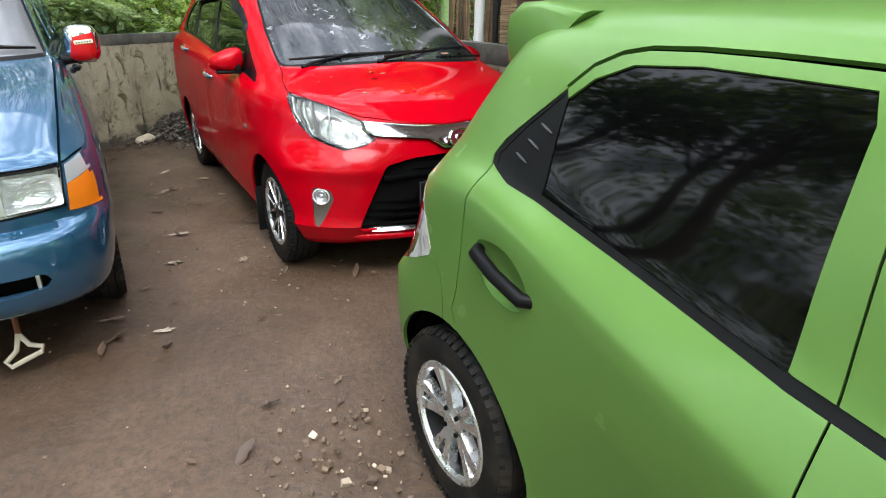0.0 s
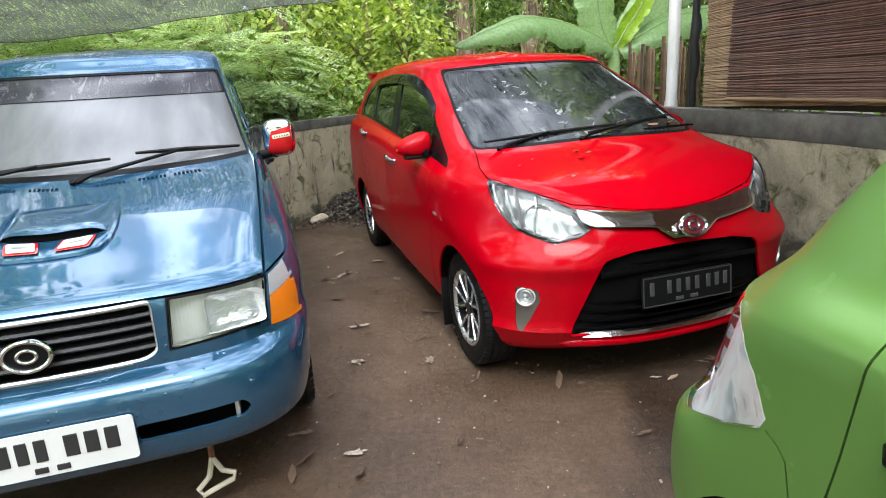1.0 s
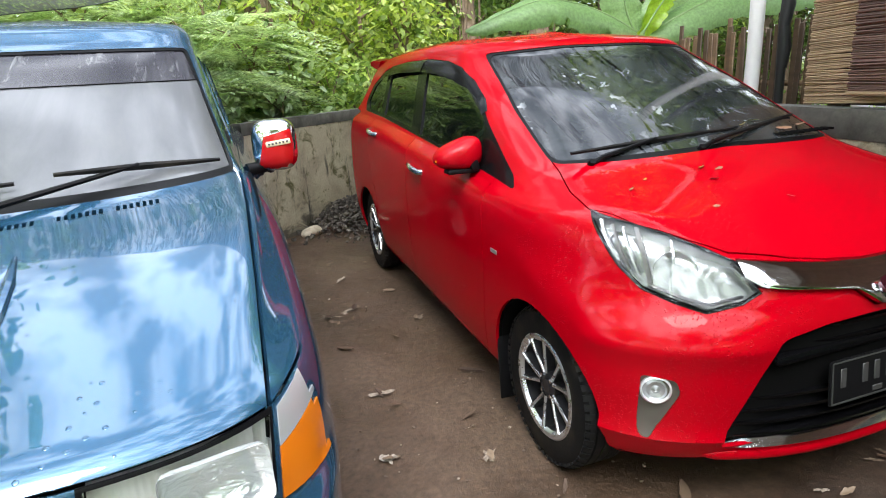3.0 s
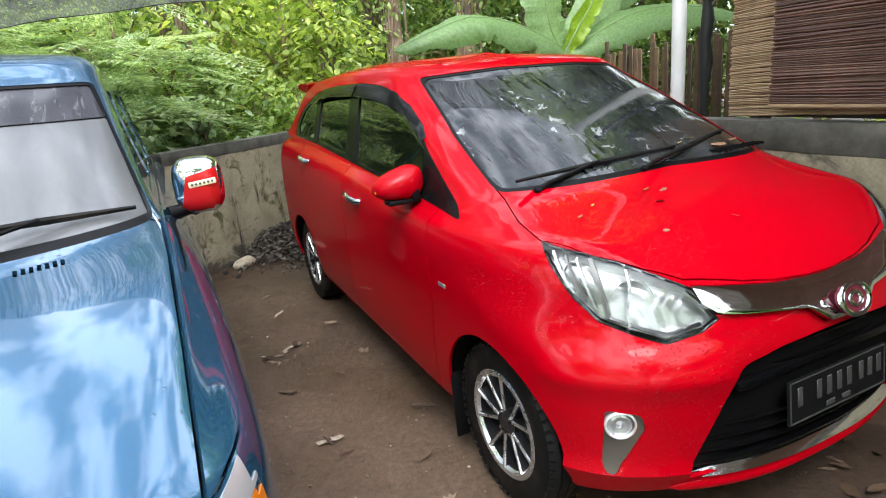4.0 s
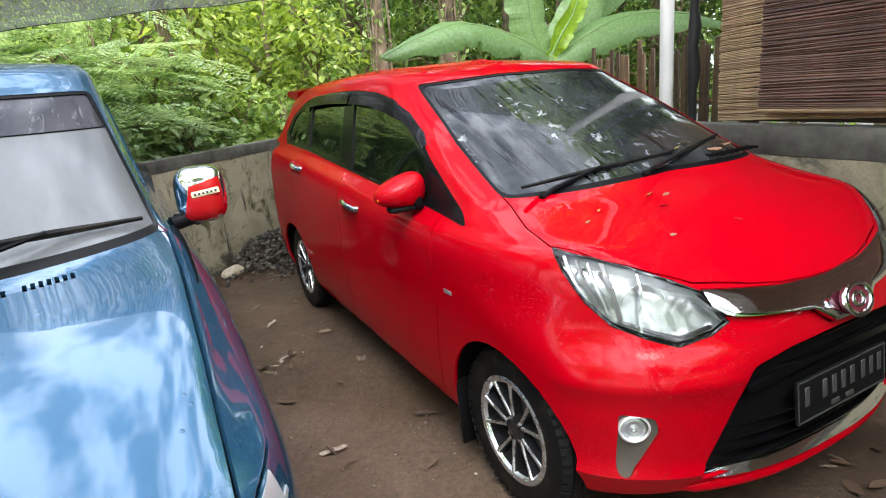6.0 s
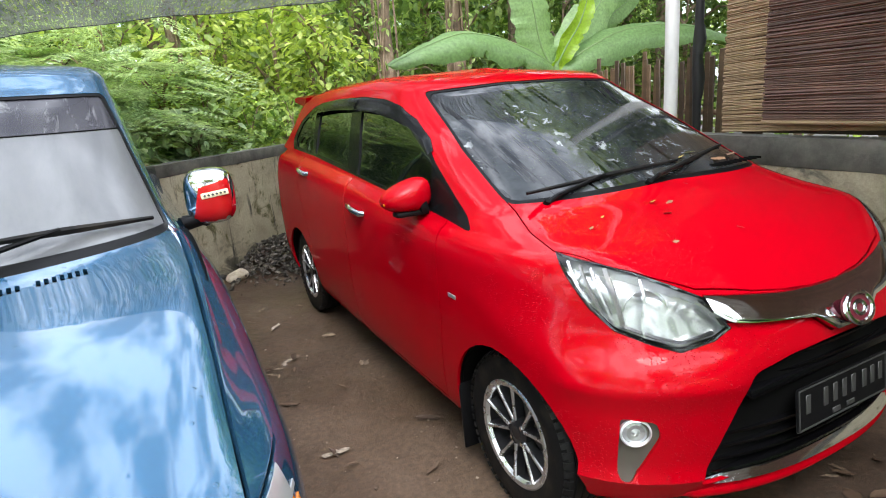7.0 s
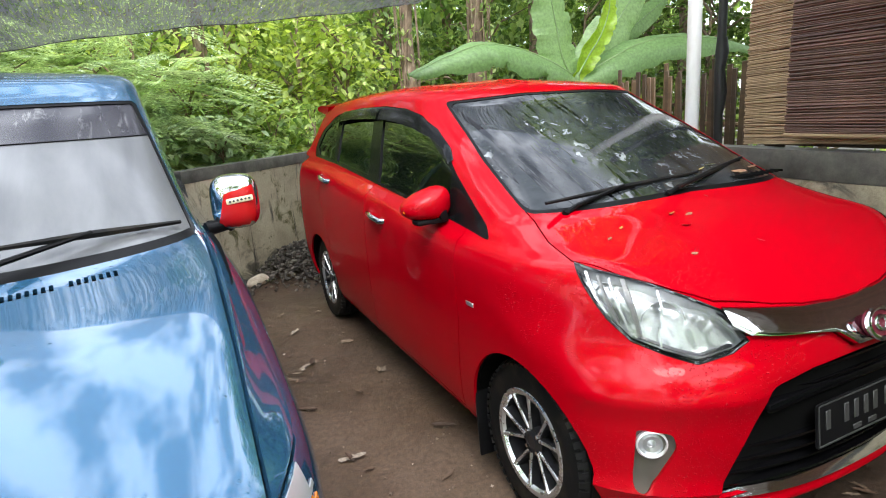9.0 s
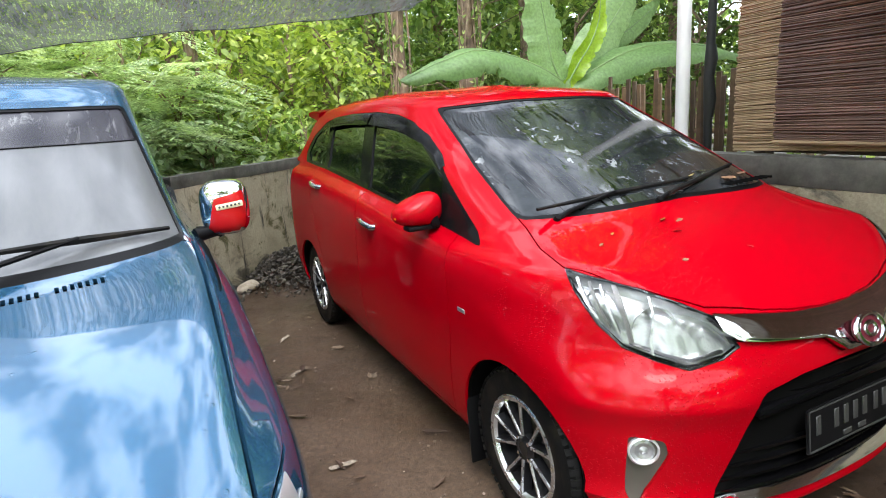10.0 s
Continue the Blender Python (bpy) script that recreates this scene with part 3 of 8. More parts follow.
def cut(bm, poly, view, side=-1, lim=0.12, keep=None):
    """Cuts the outline poly into the surface as seen along a view, and gives the faces inside it. side: -1 or 1, the half of the car; 0: both."""
    h, v, d = (Vector(a) for a in VIEWS[view])
    if side == 1:
        h.x, d.x = -h.x, -d.x
    poly = [tuple(map(float, p)) for p in poly]
    lo, hi = np.min(poly, 0) - 0.03, np.max(poly, 0) + 0.03

    def ok(f):
        c = f.calc_center_median()
        if side and c.x * side < -1e-4 or f.normal.dot(d) < lim:
            return False
        return keep is None or keep(c)

    def span(f):
        us = [(w.co.dot(h), w.co.dot(v)) for w in f.verts]
        return min(u[0] for u in us), max(u[0] for u in us), min(u[1] for u in us), max(u[1] for u in us)
    pool = set()
    for f in bm.faces:
        c = f.calc_center_median()
        if lo[0] - 0.05 < c.dot(h) < hi[0] + 0.05 and lo[1] - 0.05 < c.dot(v) < hi[1] + 0.05 and ok(f):
            pool.add(f)
    for a, b in zip(poly, poly[1:] + poly[:1]):
        if math.hypot(b[0] - a[0], b[1] - a[1]) < 1e-6:
            continue
        x0, x1, y0, y1 = min(a[0], b[0]) - 1e-3, max(a[0], b[0]) + 1e-3, min(a[1], b[1]) - 1e-3, max(a[1], b[1]) + 1e-3
        near = []
        for f in pool:
            s = span(f)
            if s[1] >= x0 and s[0] <= x1 and s[3] >= y0 and s[2] <= y1:
                near.append(f)
        if not near:
            continue
        geom = set(near)
        for f in near:
            geom.update(f.edges)
            geom.update(f.verts)
        no = h * (b[1] - a[1]) - v * (b[0] - a[0])
        r = bmesh.ops.bisect_plane(bm, geom=list(geom), dist=1e-6, plane_co=h * a[0] + v * a[1], plane_no=no.normalized())
        pool = {f for f in pool if f.is_valid}
        pool.update(g for g in r["geom"] if isinstance(g, bmesh.types.BMFace) and g.is_valid)
    bm.normal_update()
    out = []
    for f in pool:
        if f.is_valid:
            c = f.calc_center_median()
            if inside((c.dot(h), c.dot(v)), poly):
                out.append(f)
    return out


def lift(bm, faces, shift=0.0):
    """Takes faces out of bm as a bmesh of their own, moved along their normals."""
    out, made = bmesh.new(), {}
    for f in faces:
        vs = []
        for w in f.verts:
            if w not in made:
                made[w] = out.verts.new(w.co + w.normal * shift)
            vs.append(made[w])
        try:
            out.faces.new(vs)
        except ValueError:
            pass
    bmesh.ops.delete(bm, geom=faces, context="FACES")
    out.normal_update()
    return out


def rim(bm, depth=0.012):
    """Turns the open edges of a panel inwards, so that it shows its thickness."""
    bm.normal_update()
    es = [e for e in bm.edges if e.is_boundary]
    if not es:
        return bm
    normal = {w: w.normal.copy() for e in es for w in e.verts}
    r = bmesh.ops.extrude_edge_only(bm, edges=es)
    fresh = [g for g in r["geom"] if isinstance(g, bmesh.types.BMVert)]
    old = list(normal)
    lookup = {tuple(round(c, 6) for c in w.co): normal[w] for w in old}
    for w in fresh:
        n = lookup.get(tuple(round(c, 6) for c in w.co))
        if n is not None:
            w.co -= n * depth
    return bm


def islands(bm):
    seen, out = set(), []
    for f in bm.faces:
        if f in seen:
            continue
        stack, group = [f], []
        seen.add(f)
        while stack:
            g = stack.pop()
            group.append(g)
            for e in g.edges:
                for o in e.link_faces:
                    if o not in seen:
                        seen.add(o)
                        stack.append(o)
        out.append(group)
    return out


def arc(cx, cy, r, a0, a1, n=24):
    return [(cx + r * math.cos(radians(a)), cy + r * math.sin(radians(a))) for a in np.linspace(a0, a1, n)]


def panels(shell, names, mat, parent, rest="body"):
    """Parts of a shell that its gaps have cut free: each island is named after the seed nearest to it."""
    groups = islands(shell)
    groups.sort(key=len, reverse=True)
    named = []
    for g in groups:
        c = sum((f.calc_center_median() for f in g), Vector()) / len(g)
        named.append((g, c))
    used = {}
    for label, seed in names:
        best = None
        for i, (g, c) in enumerate(named):
            dist = min((f.calc_center_median() - Vector(seed)).length for f in g)
            if best is None or dist < best[0]:
                best = (dist, i)
        if best:
            used.setdefault(best[1], label)
    out = []
    for i, (g, c) in enumerate(named):
        if len(g) < 4 and i not in used:
            continue
        out.append((used.get(i, rest), lift_copy(g)))
    shell.free()
    return [part(n, rim(b), mat, parent) for n, b in out]


def lift_copy(faces):
    out, made = bmesh.new(), {}
    for f in faces:
        vs = []
        for w in f.verts:
            if w not in made:
                made[w] = out.verts.new(w.co)
            vs.append(made[w])
        try:
            out.faces.new(vs)
        except ValueError:
            pass
    out.normal_update()
    return out


def shell_copy(bm, shift):
    out = bm.copy()
    out.normal_update()
    moves = [(w, w.normal.copy()) for w in out.verts]
    for w, n in moves:
        w.co += n * shift
    return out


# ---- fittings that the cars share ----
def front_matrix(x, y, z, tilt=0.0, yaw=0.0):
    """A plane that faces -y: its x to +x, its y upwards, its z towards -y."""
    return Matrix.Translation((x, y, z)) @ Matrix.Rotation(radians(yaw), 4, "Z") @ Matrix.Rotation(radians(90 + tilt), 4, "X")


def ellipse(a, b, n=28, cx=0.0, cy=0.0):
    return [(cx + a * math.cos(t), cy + b * math.sin(t)) for t in np.linspace(0, 2 * math.pi, n, endpoint=False)]


def ring(bm, m, a, b, r, n=36, cx=0.0, cy=0.0):
    """An elliptical ring of round section in the plane of m."""
    k = 8
    rows = []
    for t in np.linspace(0, 2 * math.pi, n, endpoint=False):
        c, d = Vector((cx + a * math.cos(t), cy + b * math.sin(t), 0)), Vector((b * math.cos(t), a * math.sin(t), 0)).normalized()
        rows.append([bm.verts.new(m @ (c + d * r * math.cos(u) + Vector((0, 0, r * math.sin(u))))) for u in np.linspace(0, 2 * math.pi, k, endpoint=False)])
    for i in range(n):
        for j in range(k):
            bm.faces.new((rows[i][j], rows[(i + 1) % n][j], rows[(i + 1) % n][(j + 1) % k], rows[i][(j + 1) % k]))
    return bm


def emblem(car, m, s, label):
    """A plain chrome badge: an oval ring with a smaller one inside, on a dark oval."""
    e = part("emblem", add_prism(bmesh.new(), ellipse(s, s * 0.72), 0.016, m @ Matrix.Translation((0, 0, -0.010))), M["emblem_red"] if label else M["black_plastic"], car, label)
    bm = ring(bmesh.new(), m @ Matrix.Translation((0, 0, 0.008)), s, s * 0.72, s * 0.13)
    ring(bm, m @ Matrix.Translation((0, 0, 0.008)), s * 0.40, s * 0.30, s * 0.10)
    part("ring", bm, M["chrome"], e)


def wiper(car, pivot, elbow, tip, normal=(0, -0.55, 0.83)):
    n = Vector(normal)
    p, e, t = Vector(pivot), Vector(elbow), Vector(tip)
    w = part("wiper", add_tube(bmesh.new(), [p, p.lerp(e, 0.15) + n * 0.02, e + n * 0.022], [0.011, 0.009, 0.006], 8), M["black_plastic"], car)
    d = (t - e).normalized()
    a, b = e - d * (t - e).length * 0.9, t
    bm = add_tube(bmesh.new(), [a + n * 0.012, a.lerp(b, 0.5) + n * 0.014, b + n * 0.012], [0.006, 0.011, 0.006], 6)
    part("blade", bm, M["rubber"], w)
    part("pivot_cap", add_tube(bmesh.new(), [p - n * 0.02, p + n * 0.016], [0.016, 0.012], 10), M["black_plastic"], w)


def door_handle(car, y, z, x, mat, length=0.16, tilt=4, name="door_handle", fat=1.0):
    """A bow handle along y on the side at x."""
    s = -1 if x < 0 else 1
    bm = bmesh.new()
    pts = [(x - s * 0.012, y - length / 2, z), (x + s * 0.022, y - length * 0.40, z), (x + s * 0.032, y, z + 0.004), (x + s * 0.022, y + length * 0.40, z + 0.002), (x - s * 0.012, y + length / 2, z + 0.002)]
    t = math.tan(radians(tilt))
    pts = [(a, b, c + (b - y) * t) for a, b, c in pts]
    add_tube(bm, pts, [fat * 0.014, fat * 0.015, fat * 0.0145, fat * 0.015, fat * 0.014], 10)
    part(name, bm, mat, car)


def blob(size, m, cuts=10, power=2.6):
    """A rounded shell: a superellipsoid."""
    bm = bmesh.new()
    bmesh.ops.create_uvsphere(bm, u_segments=cuts * 3, v_segments=cuts * 2, radius=1.0)
    for v in bm.verts:
        n = v.co.copy()
        k = (abs(n.x) ** power + abs(n.y) ** power + abs(n.z) ** power) ** (-1 / power)
        v.co = m @ Vector((n.x * k * size[0], n.y * k * size[1], n.z * k * size[2]))
    return bm


def sliced(bm, co, no):
    """Cuts away what lies beyond a plane and closes the cut."""
    bmesh.ops.bisect_plane(bm, geom=bm.verts[:] + bm.edges[:] + bm.faces[:], plane_co=co, plane_no=no, clear_outer=True)
    es = [e for e in bm.edges if e.is_boundary]
    if es:
        bmesh.ops.edgenet_fill(bm, edges=es)
    return bm


def clear_glass(name, tint, rough=0.02, ior=1.5):
    m = bpy.data.materials.new(name)
    m.use_nodes = True
    t = m.node_tree
    t.nodes.clear()
    o, x = t.nodes.new("ShaderNodeOutputMaterial"), t.nodes.new("ShaderNodeMixShader")
    a, b, f = t.nodes.new("ShaderNodeBsdfTransparent"), t.nodes.new("ShaderNodeBsdfGlossy"), t.nodes.new("ShaderNodeFresnel")
    a.inputs["Color"].default_value = (*tint, 1)
    b.inputs["Roughness"].default_value = rough
    f.inputs["IOR"].default_value = ior
    t.links.new(f.outputs["Fac"], x.inputs["Fac"])
    t.links.new(a.outputs["BSDF"], x.inputs[1])
    t.links.new(b.outputs["BSDF"], x.inputs[2])
    t.links.new(x.outputs["Shader"], o.inputs["Surface"])
    return m


M["lamp_glass"] = clear_glass("lamp_glass", (0.95, 0.96, 0.96), 0.04, 1.3)
M["fog_glass"] = material("fog_glass", (0.42, 0.43, 0.44), 0.10, 0.6)
M["emblem_red"] = material("emblem_red", (0.10, 0.012, 0.022), 0.2)
M["satin_silver"] = material("satin_silver", (0.55, 0.55, 0.55), 0.3, 0.8)



def lamp_unit(shell, liner, outline, view, side, car, name, label, keep, depth=0.05, lim=0.12, bowl="bowl_white", front="lamp_glass"):
    """A lamp: a clear lens flush with the body over a bright bowl; the body and its inner shell are cut open for it."""
    f = cut(liner, outline, view, side, -0.2, keep)
    if f:
        bmesh.ops.delete(liner, geom=f, context="FACES")
    f = cut(shell, outline, view, side, lim, keep)
    lens = lift(shell, f, 0.002)
    back = rim(shell_copy(lens, -depth), -depth * 0.9)
    unit = part(name, rim(lens, 0.010), M[front], car, label)
    part("bowl", back, M[bowl], unit)
    return unit




# ---- wheels ----
def add_wheel(car, x, y, z, r, width, rim_r, side, style):
    """A wheel under the car: tyre with grooves, rim, spokes, hub. side -1: its face looks to -x."""
    m = Matrix.Translation((x, y, z)) @ Matrix.Diagonal((side, 1, 1, 1))
    w = new("wheel")
    w.parent = car
    h = width / 2
    prof = [(rim_r - 0.012, -h * 0.9), (rim_r, -h * 0.96), (rim_r + 0.02, -h * 1.02), (r - 0.05, -h * 1.04), (r - 0.022, -h * 0.97), (r - 0.006, -h * 0.86)]
    for g in (-0.62, -0.2, 0.2, 0.62):
        prof += [(r, h * (g - 0.16)), (r, h * (g - 0.05)), (r - 0.007, h * (g - 0.03)), (r - 0.007, h * (g + 0.03)), (r, h * (g + 0.05))]
    prof += [(r - 0.006, h * 0.86), (r - 0.022, h * 0.97), (r - 0.05, h * 1.04), (rim_r + 0.02, h * 1.02), (rim_r, h * 0.96), (rim_r - 0.012, h * 0.9)]
    bm = add_lathe(bmesh.new(), prof, 64, m)
    # shoulder blocks
    for k in range(56):
        a = 2 * math.pi * k / 56
        add_box(bm, (0.03, 0.020, 0.010), m @ Matrix.Rotation(a, 4, "X") @ Matrix.Translation((h * 0.86, 0, r - 0.010)) @ Matrix.Rotation(0.5, 4, "Y"))
    bmesh.ops.recalc_face_normals(bm, faces=bm.faces)
    part("tyre", bm, M["rubber"], w, "worn black tyre with dusty sidewall", angle=30)
    part("barrel", add_lathe(bmesh.new(), [(rim_r - 0.045, -h * 0.5), (rim_r - 0.022, h * 0.2), (rim_r - 0.020, h * 0.86)], 48, m), M["alloy"] if style == "silver" else M["alloy_black"], w)
    bm = add_lathe(bmesh.new(), [(rim_r - 0.020, h * 0.86), (rim_r - 0.012, h * 1.0), (rim_r + 0.002, h * 1.03), (rim_r + 0.008, h * 0.98), (rim_r + 0.004, h * 0.9)], 64, m)
    bmesh.ops.recalc_face_normals(bm, faces=bm.faces)
    part("rim", bm, M["alloy"], w, "machined alloy rim lip")
    bm = add_lathe(bmesh.new(), [(0.0, h * 0.15), (rim_r - 0.03, h * 0.1), (rim_r - 0.03, -h * 0.4)], 40, m)
    part("brake_backing", bm, M["liner"], w)
    bm = add_lathe(bmesh.new(), [(0.03, h * 0.28), (rim_r * 0.66, h * 0.28), (rim_r * 0.66, h * 0.18)], 40, m)
    part("brake_disc", bm, M["grey_plastic"], w)
    ri = rim_r - 0.014
    if style in ("twin", "paired"):
        # five pairs of spokes: slim with black flanks and bright faces, or broad and silver
        coats = ((M["alloy_black"], 0.030, 0.030, 0.0), (M["alloy"], 0.014, 0.008, 0.006)) if style == "twin" else ((M["alloy"], 0.050, 0.030, 0.0),)
        for k in range(5):
            for off in ((-0.19, 0.19) if style == "twin" else (-0.13, 0.13)):
                a = 2 * math.pi * k / 5 + 0.3
                d0, d1 = a + off * 0.75, a + off * 1.55
                for mat, wd, dp, lift_x in coats:
                    b2 = bmesh.new()
                    p0, p1 = Vector((h * 0.78 + lift_x, 0.046 * math.sin(d0), 0.046 * math.cos(d0))), Vector((h * 0.92 + lift_x, ri * math.sin(d1), ri * math.cos(d1)))
                    e = (p1 - p0).normalized()
                    sd = e.cross(Vector((1, 0, 0))).normalized()
                    vs = []
                    for p, s2 in ((p0, wd * 0.62), (p0.lerp(p1, 0.55), wd * 0.48), (p1, wd * 0.75)):
                        vs.append([b2.verts.new(m @ (p + sd * s2 * 0.8 - Vector((dp, 0, 0)))), b2.verts.new(m @ (p + sd * s2 * 0.5)), b2.verts.new(m @ (p - sd * s2 * 0.5)), b2.verts.new(m @ (p - sd * s2 * 0.8 - Vector((dp, 0, 0))))])
                    for q, t in zip(vs, vs[1:]):
                        for j in range(3):
                            b2.faces.new((q[j], q[j + 1], t[j + 1], t[j]))
                    bmesh.ops.recalc_face_normals(b2, faces=b2.faces)
                    part("spoke", b2, mat, w, smooth=False)
    else:
        # seven broad silver spokes
        for k in range(7):
            a = 2 * math.pi * k / 7 + 0.2
            b2 = bmesh.new()
            vs = []
            for f, s2, lx in ((0.14, 0.026, 0.74), (0.45, 0.017, 0.86), (0.8, 0.024, 0.9), (1.0, 0.034, 0.94)):
                c = Vector((h * lx, ri * f * math.sin(a), ri * f * math.cos(a)))
                sd = Vector((0, math.cos(a), -math.sin(a)))
                vs.append([b2.verts.new(m @ (c + sd * s2 - Vector((0.03, 0, 0)))), b2.verts.new(m @ (c + sd * s2 * 0.72)), b2.verts.new(m @ (c - sd * s2 * 0.72)), b2.verts.new(m @ (c - sd * s2 - Vector((0.03, 0, 0))))])
            for q, t in zip(vs, vs[1:]):
                for j in range(3):
                    b2.faces.new((q[j], q[j + 1], t[j + 1], t[j]))
            bmesh.ops.recalc_face_normals(b2, faces=b2.faces)
            part("spoke", b2, M["alloy"], w, smooth=False)
    bm = add_lathe(bmesh.new(), [(0.0, h * 0.86), (0.024, h * 0.86), (0.028, h * 0.82), (0.052, h * 0.78), (0.056, h * 0.5)], 32, m)
    part("hub_cap", bm, M["alloy_black"] if style == "twin" else M["alloy"], w)
    for k in range(4):
        a = 2 * math.pi * (k + 0.5) / 4
        bm = add_lathe(bmesh.new(), [(0.0, 0.012), (0.007, 0.012), (0.009, 0.0)], 6, m @ Matrix.Translation((h * 0.74, 0.042 * math.sin(a), 0.042 * math.cos(a))))
        part("wheel_nut", bm, M["chrome"] if style == "twin" else M["liner"], w, smooth=False)
    return w


def bars(parent, rows, m, mat, name="bar"):
    """Plain bars in place of plate characters: (u, v, width, height) in the plane of m."""
    for u, v, w, h in rows:
        part(name, box((w, h, 0.004), m @ Matrix.Translation((u, v, 0.002)), 0.0015, 1), mat, parent)


# ---- red people carrier ----
RED = Matrix.Translation((0.02, 0, 0))
red_car = thing("car", "glossy red people carrier wet with rain on bare earth", "car", "parked cars")
red_car.matrix_world = RED
FULL = ((-2, 1), (5, 1))
red_loops = [
    car_loop(0.800, (-0.490, 0.02, 2.8), (3.18, 2.85, 3.0), ((-0.6, 0.195), (0.2, 0.200), (3.3, 0.25))),
    car_loop(0.822, (-0.555, 0.02, 2.8), (3.26, 2.85, 3.0), ((-0.6, 0.240), (0.2, 0.245), (3.3, 0.33))),
    car_loop(0.846, (-0.600, 0.02, 2.8), (3.31, 2.85, 3.0), ((-0.6, 0.46), (0.2, 0.46), (3.3, 0.50))),
    car_loop(0.852, (-0.612, 0.05, 2.75), (3.31, 2.85, 3.0), ((-0.6, 0.62), (0.2, 0.66), (3.3, 0.70))),
    car_loop(0.848, (-0.595, 0.33, 2.8), (3.27, 2.85, 3.0), ((-0.6, 0.715), (-0.16, 0.83), (0.3, 0.84), (1.3, 0.88), (3.3, 0.95))),
    car_loop(0.826, (-0.545, 0.36, 2.7), (3.20, 2.80, 3.0), ((-0.55, 0.790), (-0.16, 0.928), (0.3, 0.925), (1.3, 0.985), (2.4, 1.05), (3.3, 1.10))),
    car_loop(0.790, (-0.470, 0.36, 2.6), (3.17, 2.78, 3.0), ((-0.5, 0.845), (-0.16, 0.955), (0.3, 0.955), (1.3, 1.02), (2.4, 1.09), (3.2, 1.12))),
    car_loop(0.775, (-0.250, 0.36, 2.5), (3.15, 2.76, 3.0), ((-0.3, 0.955), (0.0, 0.985), (0.3, 0.975), (1.3, 1.035), (2.4, 1.11), (3.2, 1.14))),
    car_loop(0.766, (-0.010, 0.40, 2.3), (3.16, 2.90, 3.4), ((-0.05, 1.035), (0.15, 1.035), (0.35, 0.995), (1.3, 1.055), (2.4, 1.13), (3.2, 1.16))),
    car_loop(0.754, (0.055, 0.46, 2.3), (3.14, 2.88, 3.4), ((0.05, 1.065), (0.2, 1.065), (0.45, 1.04), (1.3, 1.085), (2.4, 1.15), (3.2, 1.18))),
    car_loop(0.700, (0.450, 0.85, 2.4), (3.05, 2.80, 3.4), ((0.45, 1.265), (0.7, 1.265), (1.5, 1.28), (2.4, 1.29), (3.2, 1.28))),
    car_loop(0.626, (0.835, 1.20, 2.7), (2.95, 2.70, 3.4), ((0.8, 1.440), (1.0, 1.445), (1.6, 1.465), (2.4, 1.450), (3.0, 1.43))),
    car_loop(0.575, (0.890, 1.25, 2.7), (2.93, 2.55, 3.0), ((0.85, 1.475), (1.1, 1.492), (1.7, 1.518), (2.4, 1.505), (3.0, 1.46))),
    car_loop(0.380, (1.000, 1.40, 2.4), (2.85, 2.45, 3.0), ((1.0, 1.510), (1.3, 1.530), (1.8, 1.552), (2.4, 1.54), (2.9, 1.50))),
    car_loop(0.0005, (1.300, 1.60, 2.0), (2.60, 2.40, 2.0), ((1.0, 1.548), (1.8, 1.566), (2.8, 1.535))),
]
red_shell = car_shell(red_loops, [3, 8, 10, 11, 5, 3, 5, 5, 2, 7, 7, 3, 5, 5])


def ease(t):
    t = min(1.0, max(0.0, t))
    return t * t * (3 - 2 * t)


# the bumper's corners: a ledge under each headlight that faces the sky, a hollow round the fog lamp, a flared foot
for v in red_shell.verts:
    if v.co.y < 0 and v.co.z < 0.86:
        n = Vector((v.normal.x, v.normal.y, 0))
        if n.length > 0.1:
            w = ease((abs(v.co.x) - 0.34) / 0.16) * ease((-0.20 - v.co.y) / 0.12)
            v.co += n.normalized() * w * float(np.interp(v.co.z, [0.22, 0.27, 0.318, 0.350, 0.42, 0.53, 0.572, 0.596, 0.606, 0.70, 0.745, 0.79, 0.86], [0, 0.006, 0.022, 0.004, 0.0, 0.001, 0.009, 0.017, 0.018, -0.020, -0.024, -0.014, 0]))
red_shell.normal_update()
red_front = BVHTree.FromBMesh(red_shell)
red_liner = shell_copy(red_shell, -0.028)

RED_ARCH_F, RED_ARCH_R = arc(0.0, 0.290, 0.322, 0, 360, 40)[:-1], arc(2.525, 0.290, 0.322, 0, 360, 40)[:-1]
SIDES = (-1, 1)


def hole(shell, outline, view, sides=SIDES, keep=None, lim=0.12):
    for s in sides:
        f = cut(shell, outline, view, s, lim, keep)
        if f:
            bmesh.ops.delete(shell, geom=f, context="FACES")


def inlay(shell, outline, view, side, name, mat, parent, shift=-0.004, keep=None, label="", depth=0.010, lim=0.12):
    f = cut(shell, outline, view, side, lim, keep)
    if not f:
        return None
    return part(name, rim(lift(shell, f, shift), depth), mat, parent, label)


def wide(c):
    return abs(c.x) > 0.45


for body in (red_shell, red_liner):
    hole(body, RED_ARCH_F, "side", keep=wide, lim=-1)
    hole(body, RED_ARCH_R, "side", keep=wide, lim=-1)

